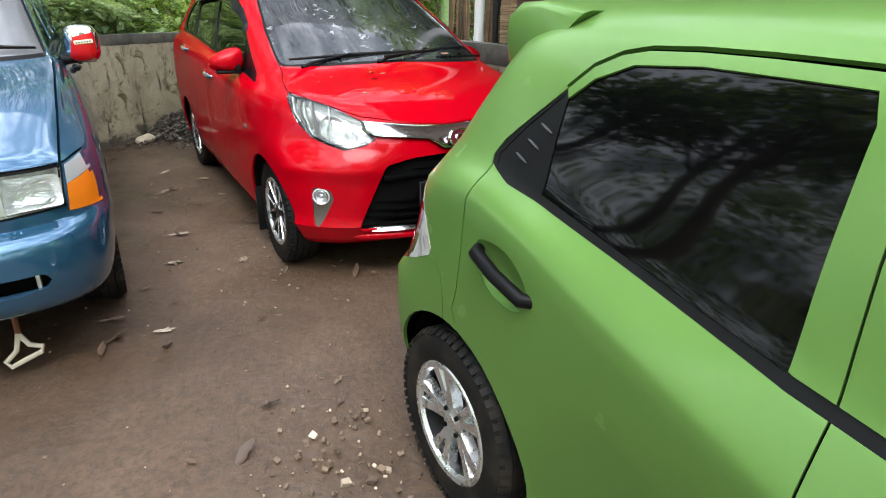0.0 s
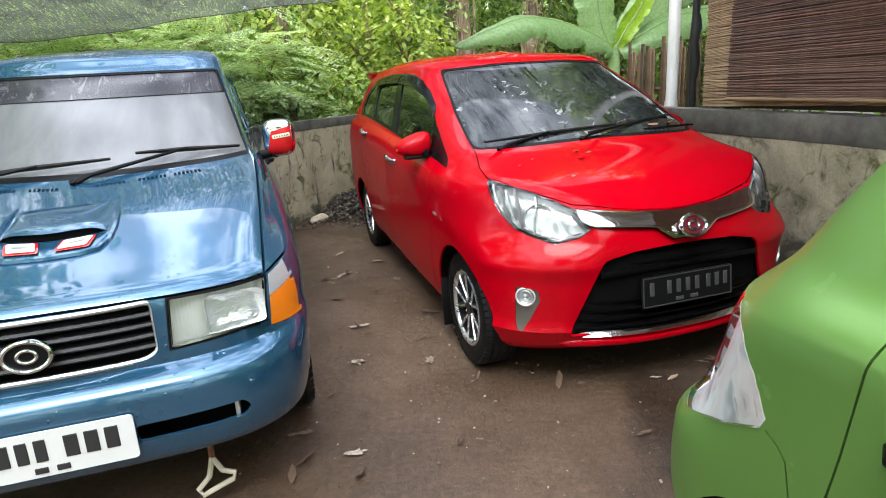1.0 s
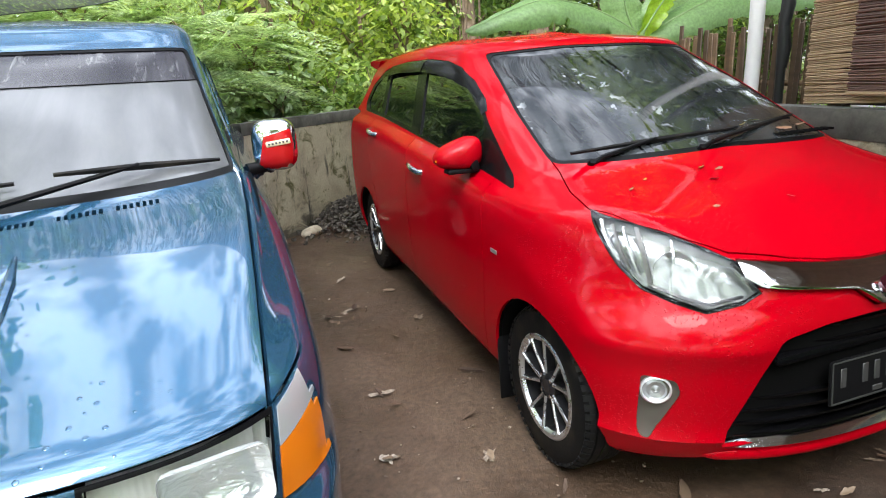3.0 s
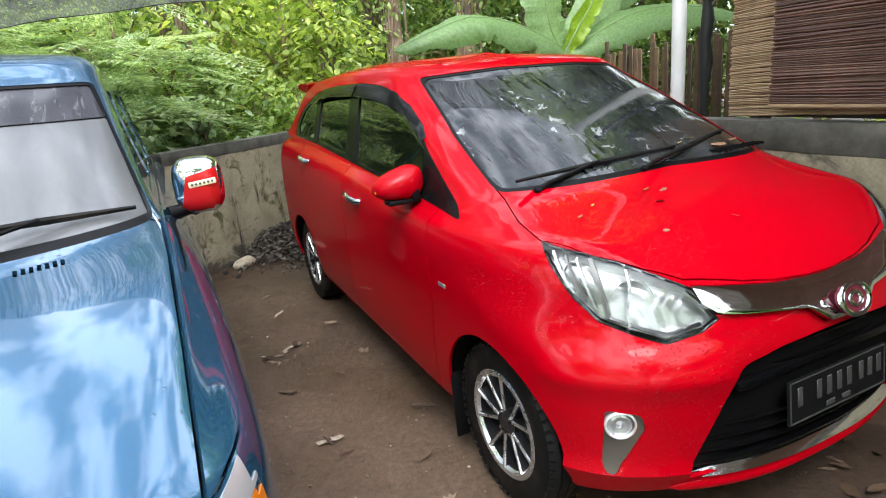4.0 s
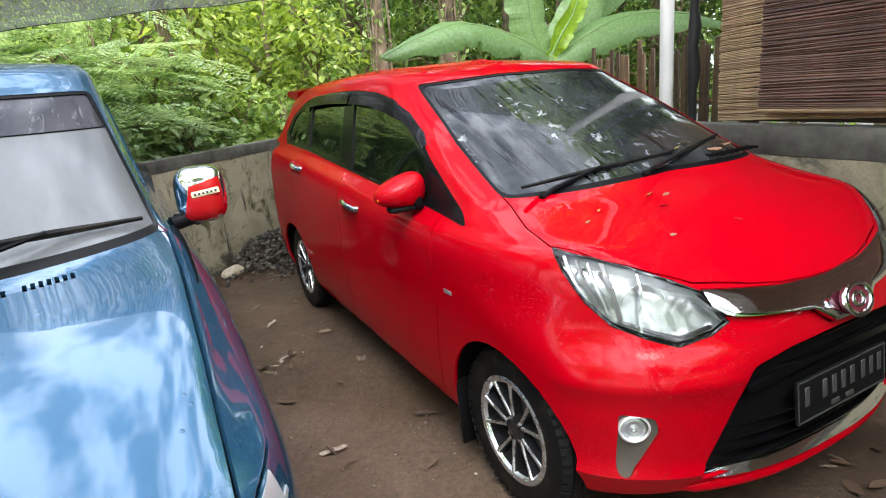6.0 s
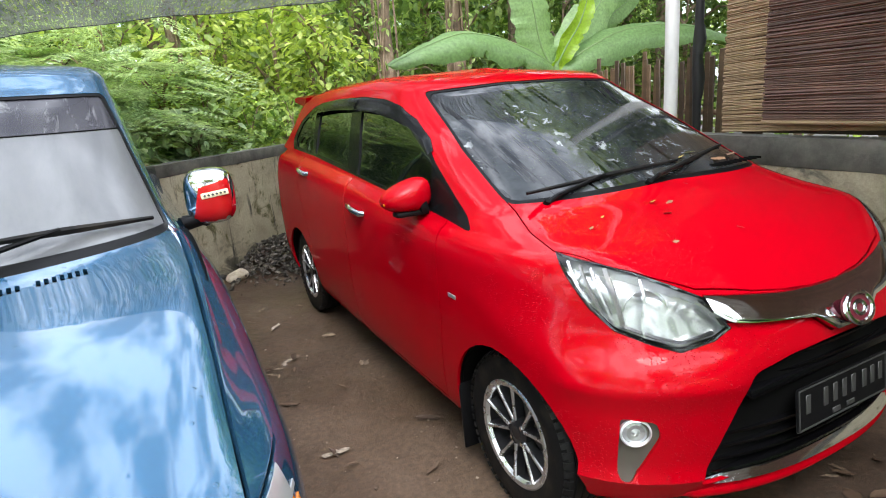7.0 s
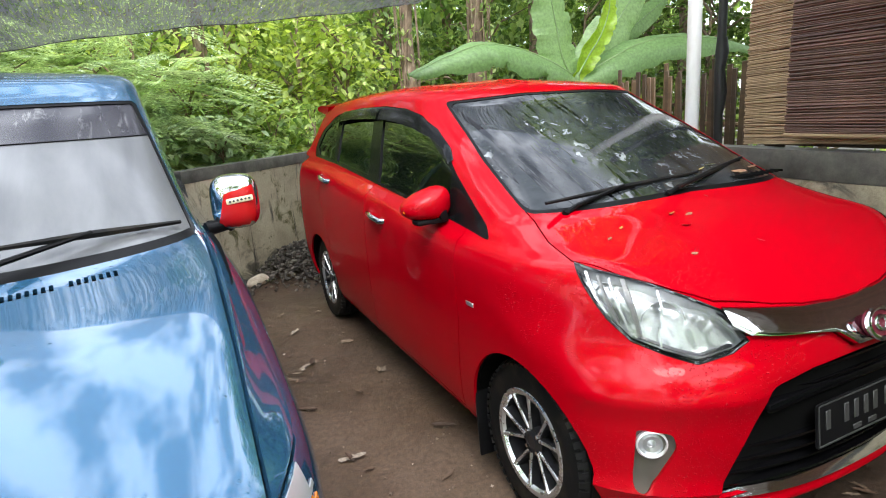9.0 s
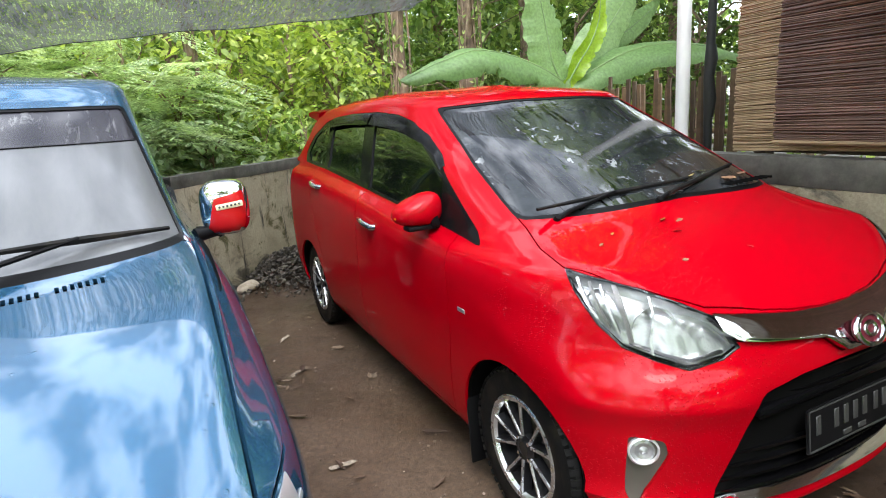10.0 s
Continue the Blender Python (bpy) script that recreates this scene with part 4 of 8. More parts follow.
# side glass: a black frame round three panes
red_frame = [(0.23, 0.955), (0.55, 0.985), (0.85, 1.006), (1.53, 1.063), (2.18, 1.118), (2.70, 1.145), (2.78, 1.20), (2.70, 1.32), (2.45, 1.42), (2.00, 1.452), (1.55, 1.452), (1.25, 1.432), (1.03, 1.395), (0.72, 1.255), (0.60, 1.17)]
for s in SIDES:
    inlay(red_shell, [(2.265, 1.145), (2.62, 1.160), (2.70, 1.21), (2.64, 1.31), (2.42, 1.405), (2.38, 1.41)], "side", s, "quarter_glass", M["tint_glass"], red_car, -0.007)
    inlay(red_shell, [(1.585, 1.088), (2.19, 1.136), (2.285, 1.425), (2.00, 1.438), (1.69, 1.440)], "side", s, "rear_door_glass", M["tint_glass"], red_car, -0.009)
    inlay(red_shell, [(0.60, 1.010), (0.945, 1.026), (1.42, 1.066), (1.54, 1.435), (1.234, 1.412), (0.946, 1.342), (0.73, 1.243), (0.633, 1.175)], "side", s, "front_door_glass", M["tint_glass"], red_car, -0.009)
    inlay(red_shell, rounded(red_frame, 0.04), "side", s, "window_frame", M["pillar_black"], red_car, -0.002)
# windscreen
inlay(red_shell, rounded([(-0.648, 1.054), (-0.3, 1.068), (0.0, 1.075), (0.3, 1.068), (0.648, 1.054), (0.620, 1.22), (0.548, 1.444), (0.2, 1.464), (-0.2, 1.464), (-0.548, 1.444), (-0.620, 1.22)], 0.03), "screen", 0, "windscreen", M["wet_glass"], red_car, -0.006, keep=lambda c: c.y < 1.1)
inlay(red_shell, rounded([(-0.660, 1.044), (-0.45, 1.048), (0.0, 1.062), (0.45, 1.048), (0.660, 1.044), (0.632, 1.22), (0.556, 1.452), (0.2, 1.472), (-0.2, 1.472), (-0.556, 1.452), (-0.632, 1.22)], 0.02), "screen", 0, "windscreen_surround", M["black_plastic"], red_car, -0.003, keep=lambda c: c.y < 1.1, lim=0.2)
# headlights
RED_HEAD = [(0.404, 0.949), (0.279, 0.927), (0.186, 0.903), (0.079, 0.866), (-0.010, 0.828), (-0.076, 0.751), (-0.034, 0.723), (0.055, 0.703), (0.140, 0.726), (0.231, 0.756), (0.30, 0.813), (0.365, 0.895)]
for s in SIDES:
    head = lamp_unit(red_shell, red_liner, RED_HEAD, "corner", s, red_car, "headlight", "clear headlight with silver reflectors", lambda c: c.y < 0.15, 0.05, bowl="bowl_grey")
    for hx, hy, hz, hr in ((0.565, -0.345, 0.795, 0.062), (0.655, -0.215, 0.862, 0.036)):
        mm = front_matrix(s * hx, hy, hz, 0, s * 28) @ Matrix.Rotation(radians(-90), 4, "Y")
        part("cup", add_lathe(bmesh.new(), [(hr, 0.03), (hr * 0.96, 0.02), (hr * 0.75, -0.01), (hr * 0.3, -0.03), (0.0, -0.032)], 28, mm), M["reflector"], head)
        part("bulb", blob((0.014, 0.014, 0.014), mm, 6, 2.0), M["lamp_glass"], head)
    # dividers and fins behind the lens
    hv, dv = Vector((s * 0.70711, 0.70711, 0)), Vector((s * 0.70711, -0.70711, 0))
    for nm, line, wd, mat in (("divider", [(0.262, 0.915), (0.236, 0.86), (0.218, 0.80), (0.208, 0.765)], 0.012, "grey_plastic"), ("divider", [(0.165, 0.885), (0.150, 0.84), (0.158, 0.775), (0.150, 0.735)], 0.006, "bowl_grey"),
                              ("fin", [(0.365, 0.930), (0.335, 0.870), (0.300, 0.825)], 0.008, "bowl_grey"), ("fin", [(0.330, 0.920), (0.300, 0.855), (0.268, 0.800)], 0.006, "grey_plastic"), ("fin", [(0.298, 0.912), (0.270, 0.850), (0.240, 0.785)], 0.006, "bowl_grey"),
                              ("brow", [(0.00, 0.818), (-0.035, 0.790), (-0.06, 0.755)], 0.014, "alloy_black"), ("brow", [(0.21, 0.760), (0.12, 0.732), (0.05, 0.716), (-0.03, 0.735)], 0.008, "alloy_black")):
        bm, rows = bmesh.new(), []
        for u, z in fine(line, 0.02, False):
            at = red_front.ray_cast(hv * u + dv * 3 + Vector((0, 0, z)), -dv)[0]
            rows.append([bm.verts.new(at - dv * back_ + hv * side_) for back_, side_ in ((0.012, -wd / 2), (0.012, wd / 2), (0.034, wd / 2), (0.034, -wd / 2))])
        for a, b in zip(rows, rows[1:]):
            for k in range(4):
                bm.faces.new((a[k], a[(k + 1) % 4], b[(k + 1) % 4], b[k]))
        bmesh.ops.recalc_face_normals(bm, faces=bm.faces)
        part(nm, bm, M[mat], head)
    edge = [(0.410, 0.962), (0.279, 0.940), (0.180, 0.916), (0.070, 0.878), (-0.022, 0.836), (-0.094, 0.750), (-0.040, 0.711), (0.056, 0.690), (0.146, 0.714), (0.242, 0.746), (0.313, 0.807), (0.378, 0.893)]
    edge = [(a + (c - a) * 0.16, b + (d - b) * 0.16) for (a, b), (c, d) in zip(RED_HEAD, edge)]
    inlay(red_shell, edge, "corner", s, "headlight_seal", M["black_plastic"], red_car, -0.001, keep=lambda c: c.y < 0.15)
# chrome bar, mouth, fog lamp pockets
BAR_LOW = [(-0.450, 0.790), (-0.420, 0.764), (-0.28, 0.752), (-0.15, 0.738), (-0.075, 0.684), (0.075, 0.684), (0.15, 0.738), (0.28, 0.752), (0.420, 0.764), (0.450, 0.790)]
BAR_TOP = [(-0.450, 0.838), (-0.36, 0.828), (-0.19, 0.810), (0.0, 0.801), (0.19, 0.810), (0.36, 0.828), (0.450, 0.838)]
hole(red_shell, BAR_LOW + BAR_TOP[::-1], "front", (0,), keep=lambda c: c.y < 0)
bm, rows = bmesh.new(), []
for x in np.linspace(-0.449, 0.449, 71):
    lo, hi = float(np.interp(x, *zip(*BAR_LOW))), float(np.interp(x, *zip(*BAR_TOP)))
    row = []
    for u in np.linspace(0, 1, 11):
        z = lo + (hi - lo) * u
        at = red_front.ray_cast(Vector((x, -2, z)), Vector((0, 1, 0)))[0]
        out = (0.003 + 0.024 * math.sin(math.pi * u ** 0.5) ** 0.8) * ease((0.48 - abs(x)) / 0.08) if 0 < u < 1 else -0.012
        row.append(bm.verts.new((x, at.y - out, z)))
    rows.append(row)
for a, b in zip(rows, rows[1:]):
    for k in range(10):
        bm.faces.new((a[k], b[k], b[k + 1], a[k + 1]))
bmesh.ops.recalc_face_normals(bm, faces=bm.faces)
part("chrome_bar", bm, M["wet_chrome"], red_car, "wet rounded chrome bar between the headlights")
RED_MOUTH = [(-0.525, 0.292), (0.525, 0.292), (0.39, 0.628), (0.25, 0.658), (0.09, 0.666), (-0.09, 0.666), (-0.25, 0.658), (-0.39, 0.628)]
hole(red_shell, rounded(RED_MOUTH, 0.03), "front", (0,), keep=lambda c: c.y < 0)
for s in SIDES:
    inlay(red_shell, rounded([(0.719, 0.523), (0.643, 0.512), (0.630, 0.464), (0.670, 0.361), (0.698, 0.314), (0.717, 0.319)], 0.015), "front", s, "fog_lamp_bezel", M["bezel"], red_car, -0.012, keep=lambda c: c.y < 0.1)
# gaps between panels
for s in SIDES:
    for line in ([(0.425, 0.992), (0.42, 0.965), (0.40, 0.80), (0.385, 0.62), (0.41, 0.45), (0.43, 0.24)], [(1.457, 1.080), (1.455, 1.055), (1.45, 0.80), (1.44, 0.45), (1.42, 0.24)],
                 [(2.36, 1.150), (2.36, 1.13), (2.38, 0.95), (2.28, 0.72), (2.215, 0.60), (2.215, 0.52), (2.255, 0.44)], [(0.428, 0.242), (1.42, 0.242), (2.225, 0.245)]):
        hole(red_shell, ribbon(fine(line, 0.06, False), 0.006), "side", (s,))
for s in SIDES:
    for line in ([(0.645, 0.262), (0.655, 0.200), (0.661, 0.135), (0.700, 0.0), (0.717, -0.14), (0.653, -0.278), (0.548, -0.374), (0.46, -0.438), (0.294, -0.496)],):
        hole(red_shell, ribbon(fine(line, 0.05, False), 0.0045), "top", (s,), keep=lambda c: c.y < 0.4)
hole(red_shell, ribbon(fine([(-0.30, -0.495), (-0.19, -0.520), (-0.06, -0.534), (0.06, -0.534), (0.19, -0.520), (0.30, -0.495)], 0.05, False), 0.0045), "top", (0,), keep=lambda c: c.y < 0.0)
panels(red_shell, [("hood", (0, -0.2, 1.0)), ("front_door", (-0.85, 0.8, 0.7)), ("front_door", (0.85, 0.8, 0.7)), ("rear_door", (-0.85, 1.7, 0.7)), ("rear_door", (0.85, 1.7, 0.7))], M["red_paint"], red_car)
red_tree = BVHTree.FromBMesh(red_liner)
part("inner_body", red_liner, M["liner"], red_car)
part("underbody", box((1.45, 3.4, 0.06), Matrix.Translation((0, 1.35, 0.24)), 0.02), M["liner"], red_car)
for wy in (0.0, 2.525):
    for s in SIDES:
        add_wheel(red_car, s * 0.715, wy, 0.287, 0.290, 0.175, 0.184, s, "twin")


# ---- red car: fittings ----
for s in SIDES:
    # fog lamp in its pocket
    m = front_matrix(s * 0.676, -0.432, 0.474, 0, s * 34)
    fl = part("fog_lamp", add_lathe(bmesh.new(), [(0.044, -0.030), (0.044, 0.012), (0.039, 0.016), (0.037, 0.004), (0.0, -0.018)], 32, m @ Matrix.Rotation(radians(-90), 4, "Y")), M["reflector"], red_car)
    part("lens", add_lathe(bmesh.new(), [(0.038, 0.004), (0.026, 0.010), (0.013, 0.006), (0.0, 0.013)], 13, m @ Matrix.Rotation(radians(-90), 4, "Y")), M["fog_glass"], fl, smooth=False)
    # door mirror
    mm = Matrix.Translation((s * 0.846, 0.640, 1.050)) @ Matrix.Rotation(radians(s * 8), 4, "Z")
    shape = blob((0.104, 0.085, 0.078), Matrix(), 10, 2.5)
    for v in shape.verts:
        u = (v.co.x * s / 0.104 + 1) / 2
        v.co.z = v.co.z * (1.05 - 0.50 * u) - 0.028 * u + 0.010
        v.co = mm @ v.co
    shape = sliced(shape, mm @ Vector((-s * 0.086, 0, 0)), Vector((-s, 0, 0)))
    mirror = part("door_mirror", sliced(shape, mm @ Vector((0, 0.04, 0)), Vector((0, 1, 0))), M["red_paint"], red_car)
    part("mirror_base", box((0.14, 0.06, 0.020), Matrix.Translation((s * 0.845, 0.60, 0.985)), 0.007), M["black_plastic"], mirror)
    part("mirror_stalk", box((0.04, 0.05, 0.06), Matrix.Translation((s * 0.800, 0.585, 1.010)) @ Matrix.Rotation(radians(s * 15), 4, "Y"), 0.012), M["black_plastic"], mirror)
    part("indicator", box((0.05, 0.014, 0.012), mm @ Matrix.Translation((s * 0.080, -0.044, -0.022)) @ Matrix.Rotation(radians(s * 40), 4, "Z"), 0.004), M["amber"], mirror)
    part("mirror_glass", box((0.14, 0.004, 0.07), mm @ Matrix.Translation((-s * 0.01, 0.042, -0.006)), 0.0), M["chrome"], mirror)
    door_handle(red_car, 1.255, 0.910, s * 0.840, M["chrome"], 0.20, 6)
    door_handle(red_car, 2.235, 1.023, s * 0.828, M["chrome"], 0.18, 6)
    # rain visors over the side windows
    for line in ([(0.645, 1.215), (0.70, 1.258), (0.86, 1.335), (1.05, 1.398), (1.30, 1.430), (1.575, 1.447)], [(1.605, 1.447), (2.00, 1.450), (2.30, 1.436), (2.45, 1.408)]):
        bm = bmesh.new()
        rows = []
        for y, z in fine(line, 0.05, False):
            row = []
            k = 0.25 + 0.75 * ease((y - 0.70) / 0.40)
            for dz, out in ((0.0, 0.003), (-0.012 * k, 0.012), (-0.060 * k, 0.020)):
                at = red_front.ray_cast(Vector((s * 2, y, z + dz)), Vector((-s, 0, 0)))[0]
                row.append(bm.verts.new((at.x + s * out, y, z + dz)))
            rows.append(row)
        for a, b in zip(rows, rows[1:]):
            for k in range(2):
                bm.faces.new((a[k], b[k], b[k + 1], a[k + 1]))
        bmesh.ops.solidify(bm, geom=bm.faces[:], thickness=0.003)
        bmesh.ops.recalc_face_normals(bm, faces=bm.faces)
        part("rain_visor", bm, M["visor"], red_car, "smoked plastic rain visor")
    # small gold badge on the wing, mud flaps
    part("badge", box((0.004, 0.055, 0.016), Matrix.Translation((s * 0.853, 0.285, 0.722)), 0.0015, 1), M["satin_silver"], red_car)
    part("mud_flap", box((0.165, 0.012, 0.27), Matrix.Translation((s * 0.748, 0.312, 0.215)) @ Matrix.Rotation(radians(-5), 4, "X"), 0.004), M["black_plastic"], red_car)
    # flared lips of the wheel arches' inner side
    for wy in (0.0, 2.525):
        bm = bmesh.new()
        a = [Vector((s * 0.60, wy + 0.327 * math.cos(t), 0.290 + 0.327 * math.sin(t))) for t in np.linspace(-0.25, math.pi + 0.25, 30)]
        b = []
        for p in a:
            out = red_tree.ray_cast(Vector((s * 2, wy + (p.y - wy) * 1.02, 0.290 + (p.z - 0.290) * 1.02)), Vector((-s, 0, 0)))[0]
            b.append(Vector((out.x + s * 0.022 if out and abs(out.x) > 0.66 else s * 0.70, p.y, p.z)))
        va, vb = [bm.verts.new(p) for p in a], [bm.verts.new(p) for p in b]
        for k in range(29):
            bm.faces.new((va[k], va[k + 1], vb[k + 1], vb[k]))
        part("arch_liner", bm, M["liner"], red_car)
# mouth: dark slats in front of a dark back
grille = part("grille", box((1.04, 0.02, 0.44), Matrix.Translation((0, -0.44, 0.46)), 0.0), M["liner"], red_car)
for k, z in enumerate((0.315, 0.355, 0.395, 0.435, 0.595, 0.640)):
    hw = 0.515 - (z - 0.285) * 0.46
    pts = [(x, -0.575 + 0.10 * (abs(x) / 0.55) ** 2.4, z) for x in np.linspace(-hw, hw, 17)]
    bm = bmesh.new()
    rows = []
    for p in pts:
        rows.append([bm.verts.new((p[0], p[1] + dy, p[2] + dz)) for dy, dz in ((0.0, -0.003), (-0.012, -0.010), (-0.016, 0.002), (0.05, 0.016))])
    for a, b in zip(rows, rows[1:]):
        for j in range(3):
            bm.faces.new((a[j], a[j + 1], b[j + 1], b[j]))
    part("slat", bm, M["slat_dark"], grille)
part("upper_slat", box((0.80, 0.05, 0.03), Matrix.Translation((0, -0.565, 0.565)), 0.01), M["slat_dark"], grille)
# chrome strip under the mouth
bm, rows = bmesh.new(), []
for x in np.linspace(-0.50, 0.50, 33):
    q = ease((0.52 - abs(x)) / 0.09)
    y, z = -0.592 + 0.105 * (abs(x) / 0.55) ** 2.6, 0.284 + 0.006 * (abs(x) / 0.5) ** 2
    rows.append([bm.verts.new((x, y + dy, z + dz * q)) for dy, dz in ((0.004, -0.012), (-0.012, -0.011), (-0.016, -0.006), (-0.004, 0.006), (0.012, 0.016), (0.030, 0.022))])
for a, b in zip(rows, rows[1:]):
    for k in range(5):
        bm.faces.new((a[k], b[k], b[k + 1], a[k + 1]))
bmesh.ops.recalc_face_normals(bm, faces=bm.faces)
lip = add_tube(bmesh.new(), [(x, -0.580 + 0.105 * (abs(x) / 0.55) ** 2.6, 0.243 + 0.008 * (abs(x) / 0.5) ** 2) for x in np.linspace(-0.55, 0.55, 25)], [0.010] + [0.021] * 23 + [0.010], 10)
part("lower_lip", lip, M["red_paint"], red_car)
part("chrome_strip", bm, M["wet_chrome"], red_car, "wet chrome strip along the bumper")
emblem(red_car, front_matrix(0.008, -0.624, 0.742, -22), 0.062, "round badge with chrome rings")
pm = front_matrix(0.015, -0.607, 0.465, -6)
plate = part("number_plate", add_prism(bmesh.new(), rounded([(-0.235, -0.068), (0.235, -0.068), (0.235, 0.068), (-0.235, 0.068)], 0.012), 0.006, pm), M["plate_black"], red_car, "black plate with pale blank bars", smooth=False)
bars(plate, [(-0.185, 0.012, 0.022, 0.058)] + [(-0.098 + 0.048 * k, 0.012, 0.022, 0.058) for k in range(4)] + [(0.105 + 0.045 * k, 0.012, 0.022, 0.058) for k in range(3)] + [(-0.045, -0.045, 0.04, 0.016), (0.03, -0.045, 0.04, 0.016)], pm @ Matrix.Translation((0, 0, 0.005)), M["bar_white"])
for a, b, w, h in ((0, 0.062, 0.45, 0.004), (0, -0.062, 0.45, 0.004), (-0.227, 0, 0.004, 0.126), (0.227, 0, 0.004, 0.126)):
    part("plate_border", box((w, h, 0.003), pm @ Matrix.Translation((a, b, 0.007)), 0.0), M["bar_white"], plate, smooth=False)
# wipers and cowl
wiper(red_car, (-0.55, 0.108, 1.040), (-0.26, 0.145, 1.088), (0.14, 0.160, 1.104))
wiper(red_car, (-0.12, 0.058, 1.060), (0.22, 0.155, 1.100), (0.58, 0.300, 1.116))
# roof spoiler
bm = bmesh.new()
rows = []
for x in np.linspace(-0.62, 0.62, 21):
    q = 1 - (abs(x) / 0.64) ** 4
    rows.append([bm.verts.new((x, y, z)) for y, z in ((2.74, 1.475 + 0.03 * q), (2.95, 1.490 + 0.02 * q), (3.05, 1.480 + 0.015 * q), (3.04, 1.455 + 0.015 * q), (2.80, 1.42))])
for a, b in zip(rows, rows[1:]):
    for j in range(5):
        bm.faces.new((a[j], a[(j + 1) % 5], b[(j + 1) % 5], b[j]))
bm.faces.new(rows[0])
bm.faces.new(rows[-1][::-1])
bmesh.ops.recalc_face_normals(bm, faces=bm.faces)
part("roof_spoiler", bm, M["red_paint"], red_car)
# vent grid in the cowl, fallen leaves on the bonnet and by the wipers
for k in range(9):
    x = 0.30 + 0.036 * k
    part("cowl_slat", box((0.006, 0.052, 0.010), Matrix.Translation((x, 0.098 + 0.10 * (x - 0.30), 1.078)) @ Matrix.Rotation(radians(20), 4, "Z"), 0.002, 1), M["liner"], red_car, smooth=False)


# ---- blue van-like wagon ----
blue_car = thing("car", "metallic blue boxy wagon with a wet bonnet and tow hook", "car", "parked cars")
blue_car.matrix_world = Matrix.Translation((-2.36, 0, 0))
blue_loops = [
    car_loop(0.735, (-0.770, -0.20, 4.0), (3.30, 3.0, 4.0), ((-0.9, 0.285), (0.2, 0.26), (3.4, 0.30))),
    car_loop(0.762, (-0.845, -0.20, 4.2), (3.38, 3.0, 4.0), ((-0.9, 0.325), (0.2, 0.34), (3.4, 0.36))),
    car_loop(0.800, (-0.872, -0.20, 4.2), (3.40, 3.0, 4.0), ((-0.9, 0.460), (0.2, 0.47), (3.4, 0.5)), ((-0.9, 0.972), (0.2, 1.0), (5, 1.0))),
    car_loop(0.806, (-0.868, -0.20, 4.0), (3.40, 3.0, 4.0), ((-0.9, 0.560), (0.2, 0.60), (3.4, 0.6)), ((-0.9, 0.972), (0.2, 1.0), (5, 1.0))),
    car_loop(0.803, (-0.835, -0.20, 3.9), (3.39, 3.0, 4.0), ((-0.9, 0.588), (0.2, 0.65), (3.4, 0.65)), ((-0.9, 0.972), (0.2, 1.0), (5, 1.0))),
    car_loop(0.800, (-0.800, -0.20, 3.8), (3.38, 3.0, 4.0), ((-0.9, 0.600), (0.2, 0.70), (3.4, 0.7)), ((-0.9, 0.972), (0.2, 1.0), (5, 1.0))),
    car_loop(0.798, (-0.800, -0.18, 3.8), (3.38, 3.0, 4.0), ((-0.9, 0.640), (0.2, 0.76), (3.4, 0.76)), ((-0.9, 0.972), (0.2, 1.0), (5, 1.0))),
    car_loop(0.768, (-0.792, -0.15, 3.7), (3.36, 3.0, 4.0), ((-0.8, 0.805), (-0.5, 0.815), (0.35, 0.94), (3.4, 0.95)), ((-0.9, 0.972), (0.2, 1.0), (5, 1.0))),
    car_loop(0.717, (-0.765, -0.10, 3.6), (3.34, 3.0, 4.0), ((-0.8, 0.838), (-0.5, 0.850), (0.35, 1.055), (1.0, 1.04), (3.4, 1.04))),
    car_loop(0.690, (-0.680, -0.05, 3.4), (3.32, 3.0, 4.0), ((-0.7, 0.862), (-0.4, 0.90), (0.35, 1.085), (1.0, 1.075), (3.4, 1.06))),
    car_loop(0.684, (-0.280, 0.20, 3.0), (3.32, 3.0, 4.0), ((-0.3, 0.985), (0.2, 1.06), (0.4, 1.095), (1.0, 1.085), (3.4, 1.07))),
    car_loop(0.676, (0.090, 0.45, 3.0), (3.31, 3.0, 4.0), ((0.0, 1.085), (0.25, 1.095), (0.5, 1.10), (1.0, 1.095), (3.4, 1.08))),
    car_loop(0.668, (0.150, 0.50, 3.0), (3.30, 3.0, 4.0), ((0.1, 1.115), (0.3, 1.115), (1.0, 1.12), (3.4, 1.10))),
    car_loop(0.615, (0.520, 0.85, 3.2), (3.24, 3.0, 4.0), ((0.4, 1.320), (1.0, 1.32), (3.4, 1.32))),
    car_loop(0.566, (0.885, 1.15, 3.4), (3.18, 2.95, 4.0), ((0.8, 1.520), (1.2, 1.54), (3.4, 1.54))),
    car_loop(0.555, (0.925, 1.20, 3.4), (3.16, 2.95, 4.0), ((0.9, 1.556), (1.2, 1.585), (3.4, 1.59))),
    car_loop(0.520, (0.960, 1.25, 3.2), (3.12, 2.9, 4.0), ((0.9, 1.590), (1.2, 1.620), (3.4, 1.63))),
    car_loop(0.380, (1.060, 1.40, 2.8), (3.00, 2.7, 4.0), ((1.0, 1.622), (1.4, 1.650), (3.4, 1.66))),
    car_loop(0.0005, (1.400, 1.60, 2.0), (2.70, 2.5, 2.0), ((1.0, 1.650), (1.6, 1.680), (3.0, 1.68))),
]
blue_shell = car_shell(blue_loops, [2, 4, 3, 2, 2, 2, 5, 3, 3, 7, 6, 2, 6, 6, 2, 2, 4, 5])
blue_liner = shell_copy(blue_shell, -0.025)
BLUE_ARCH = 0.36
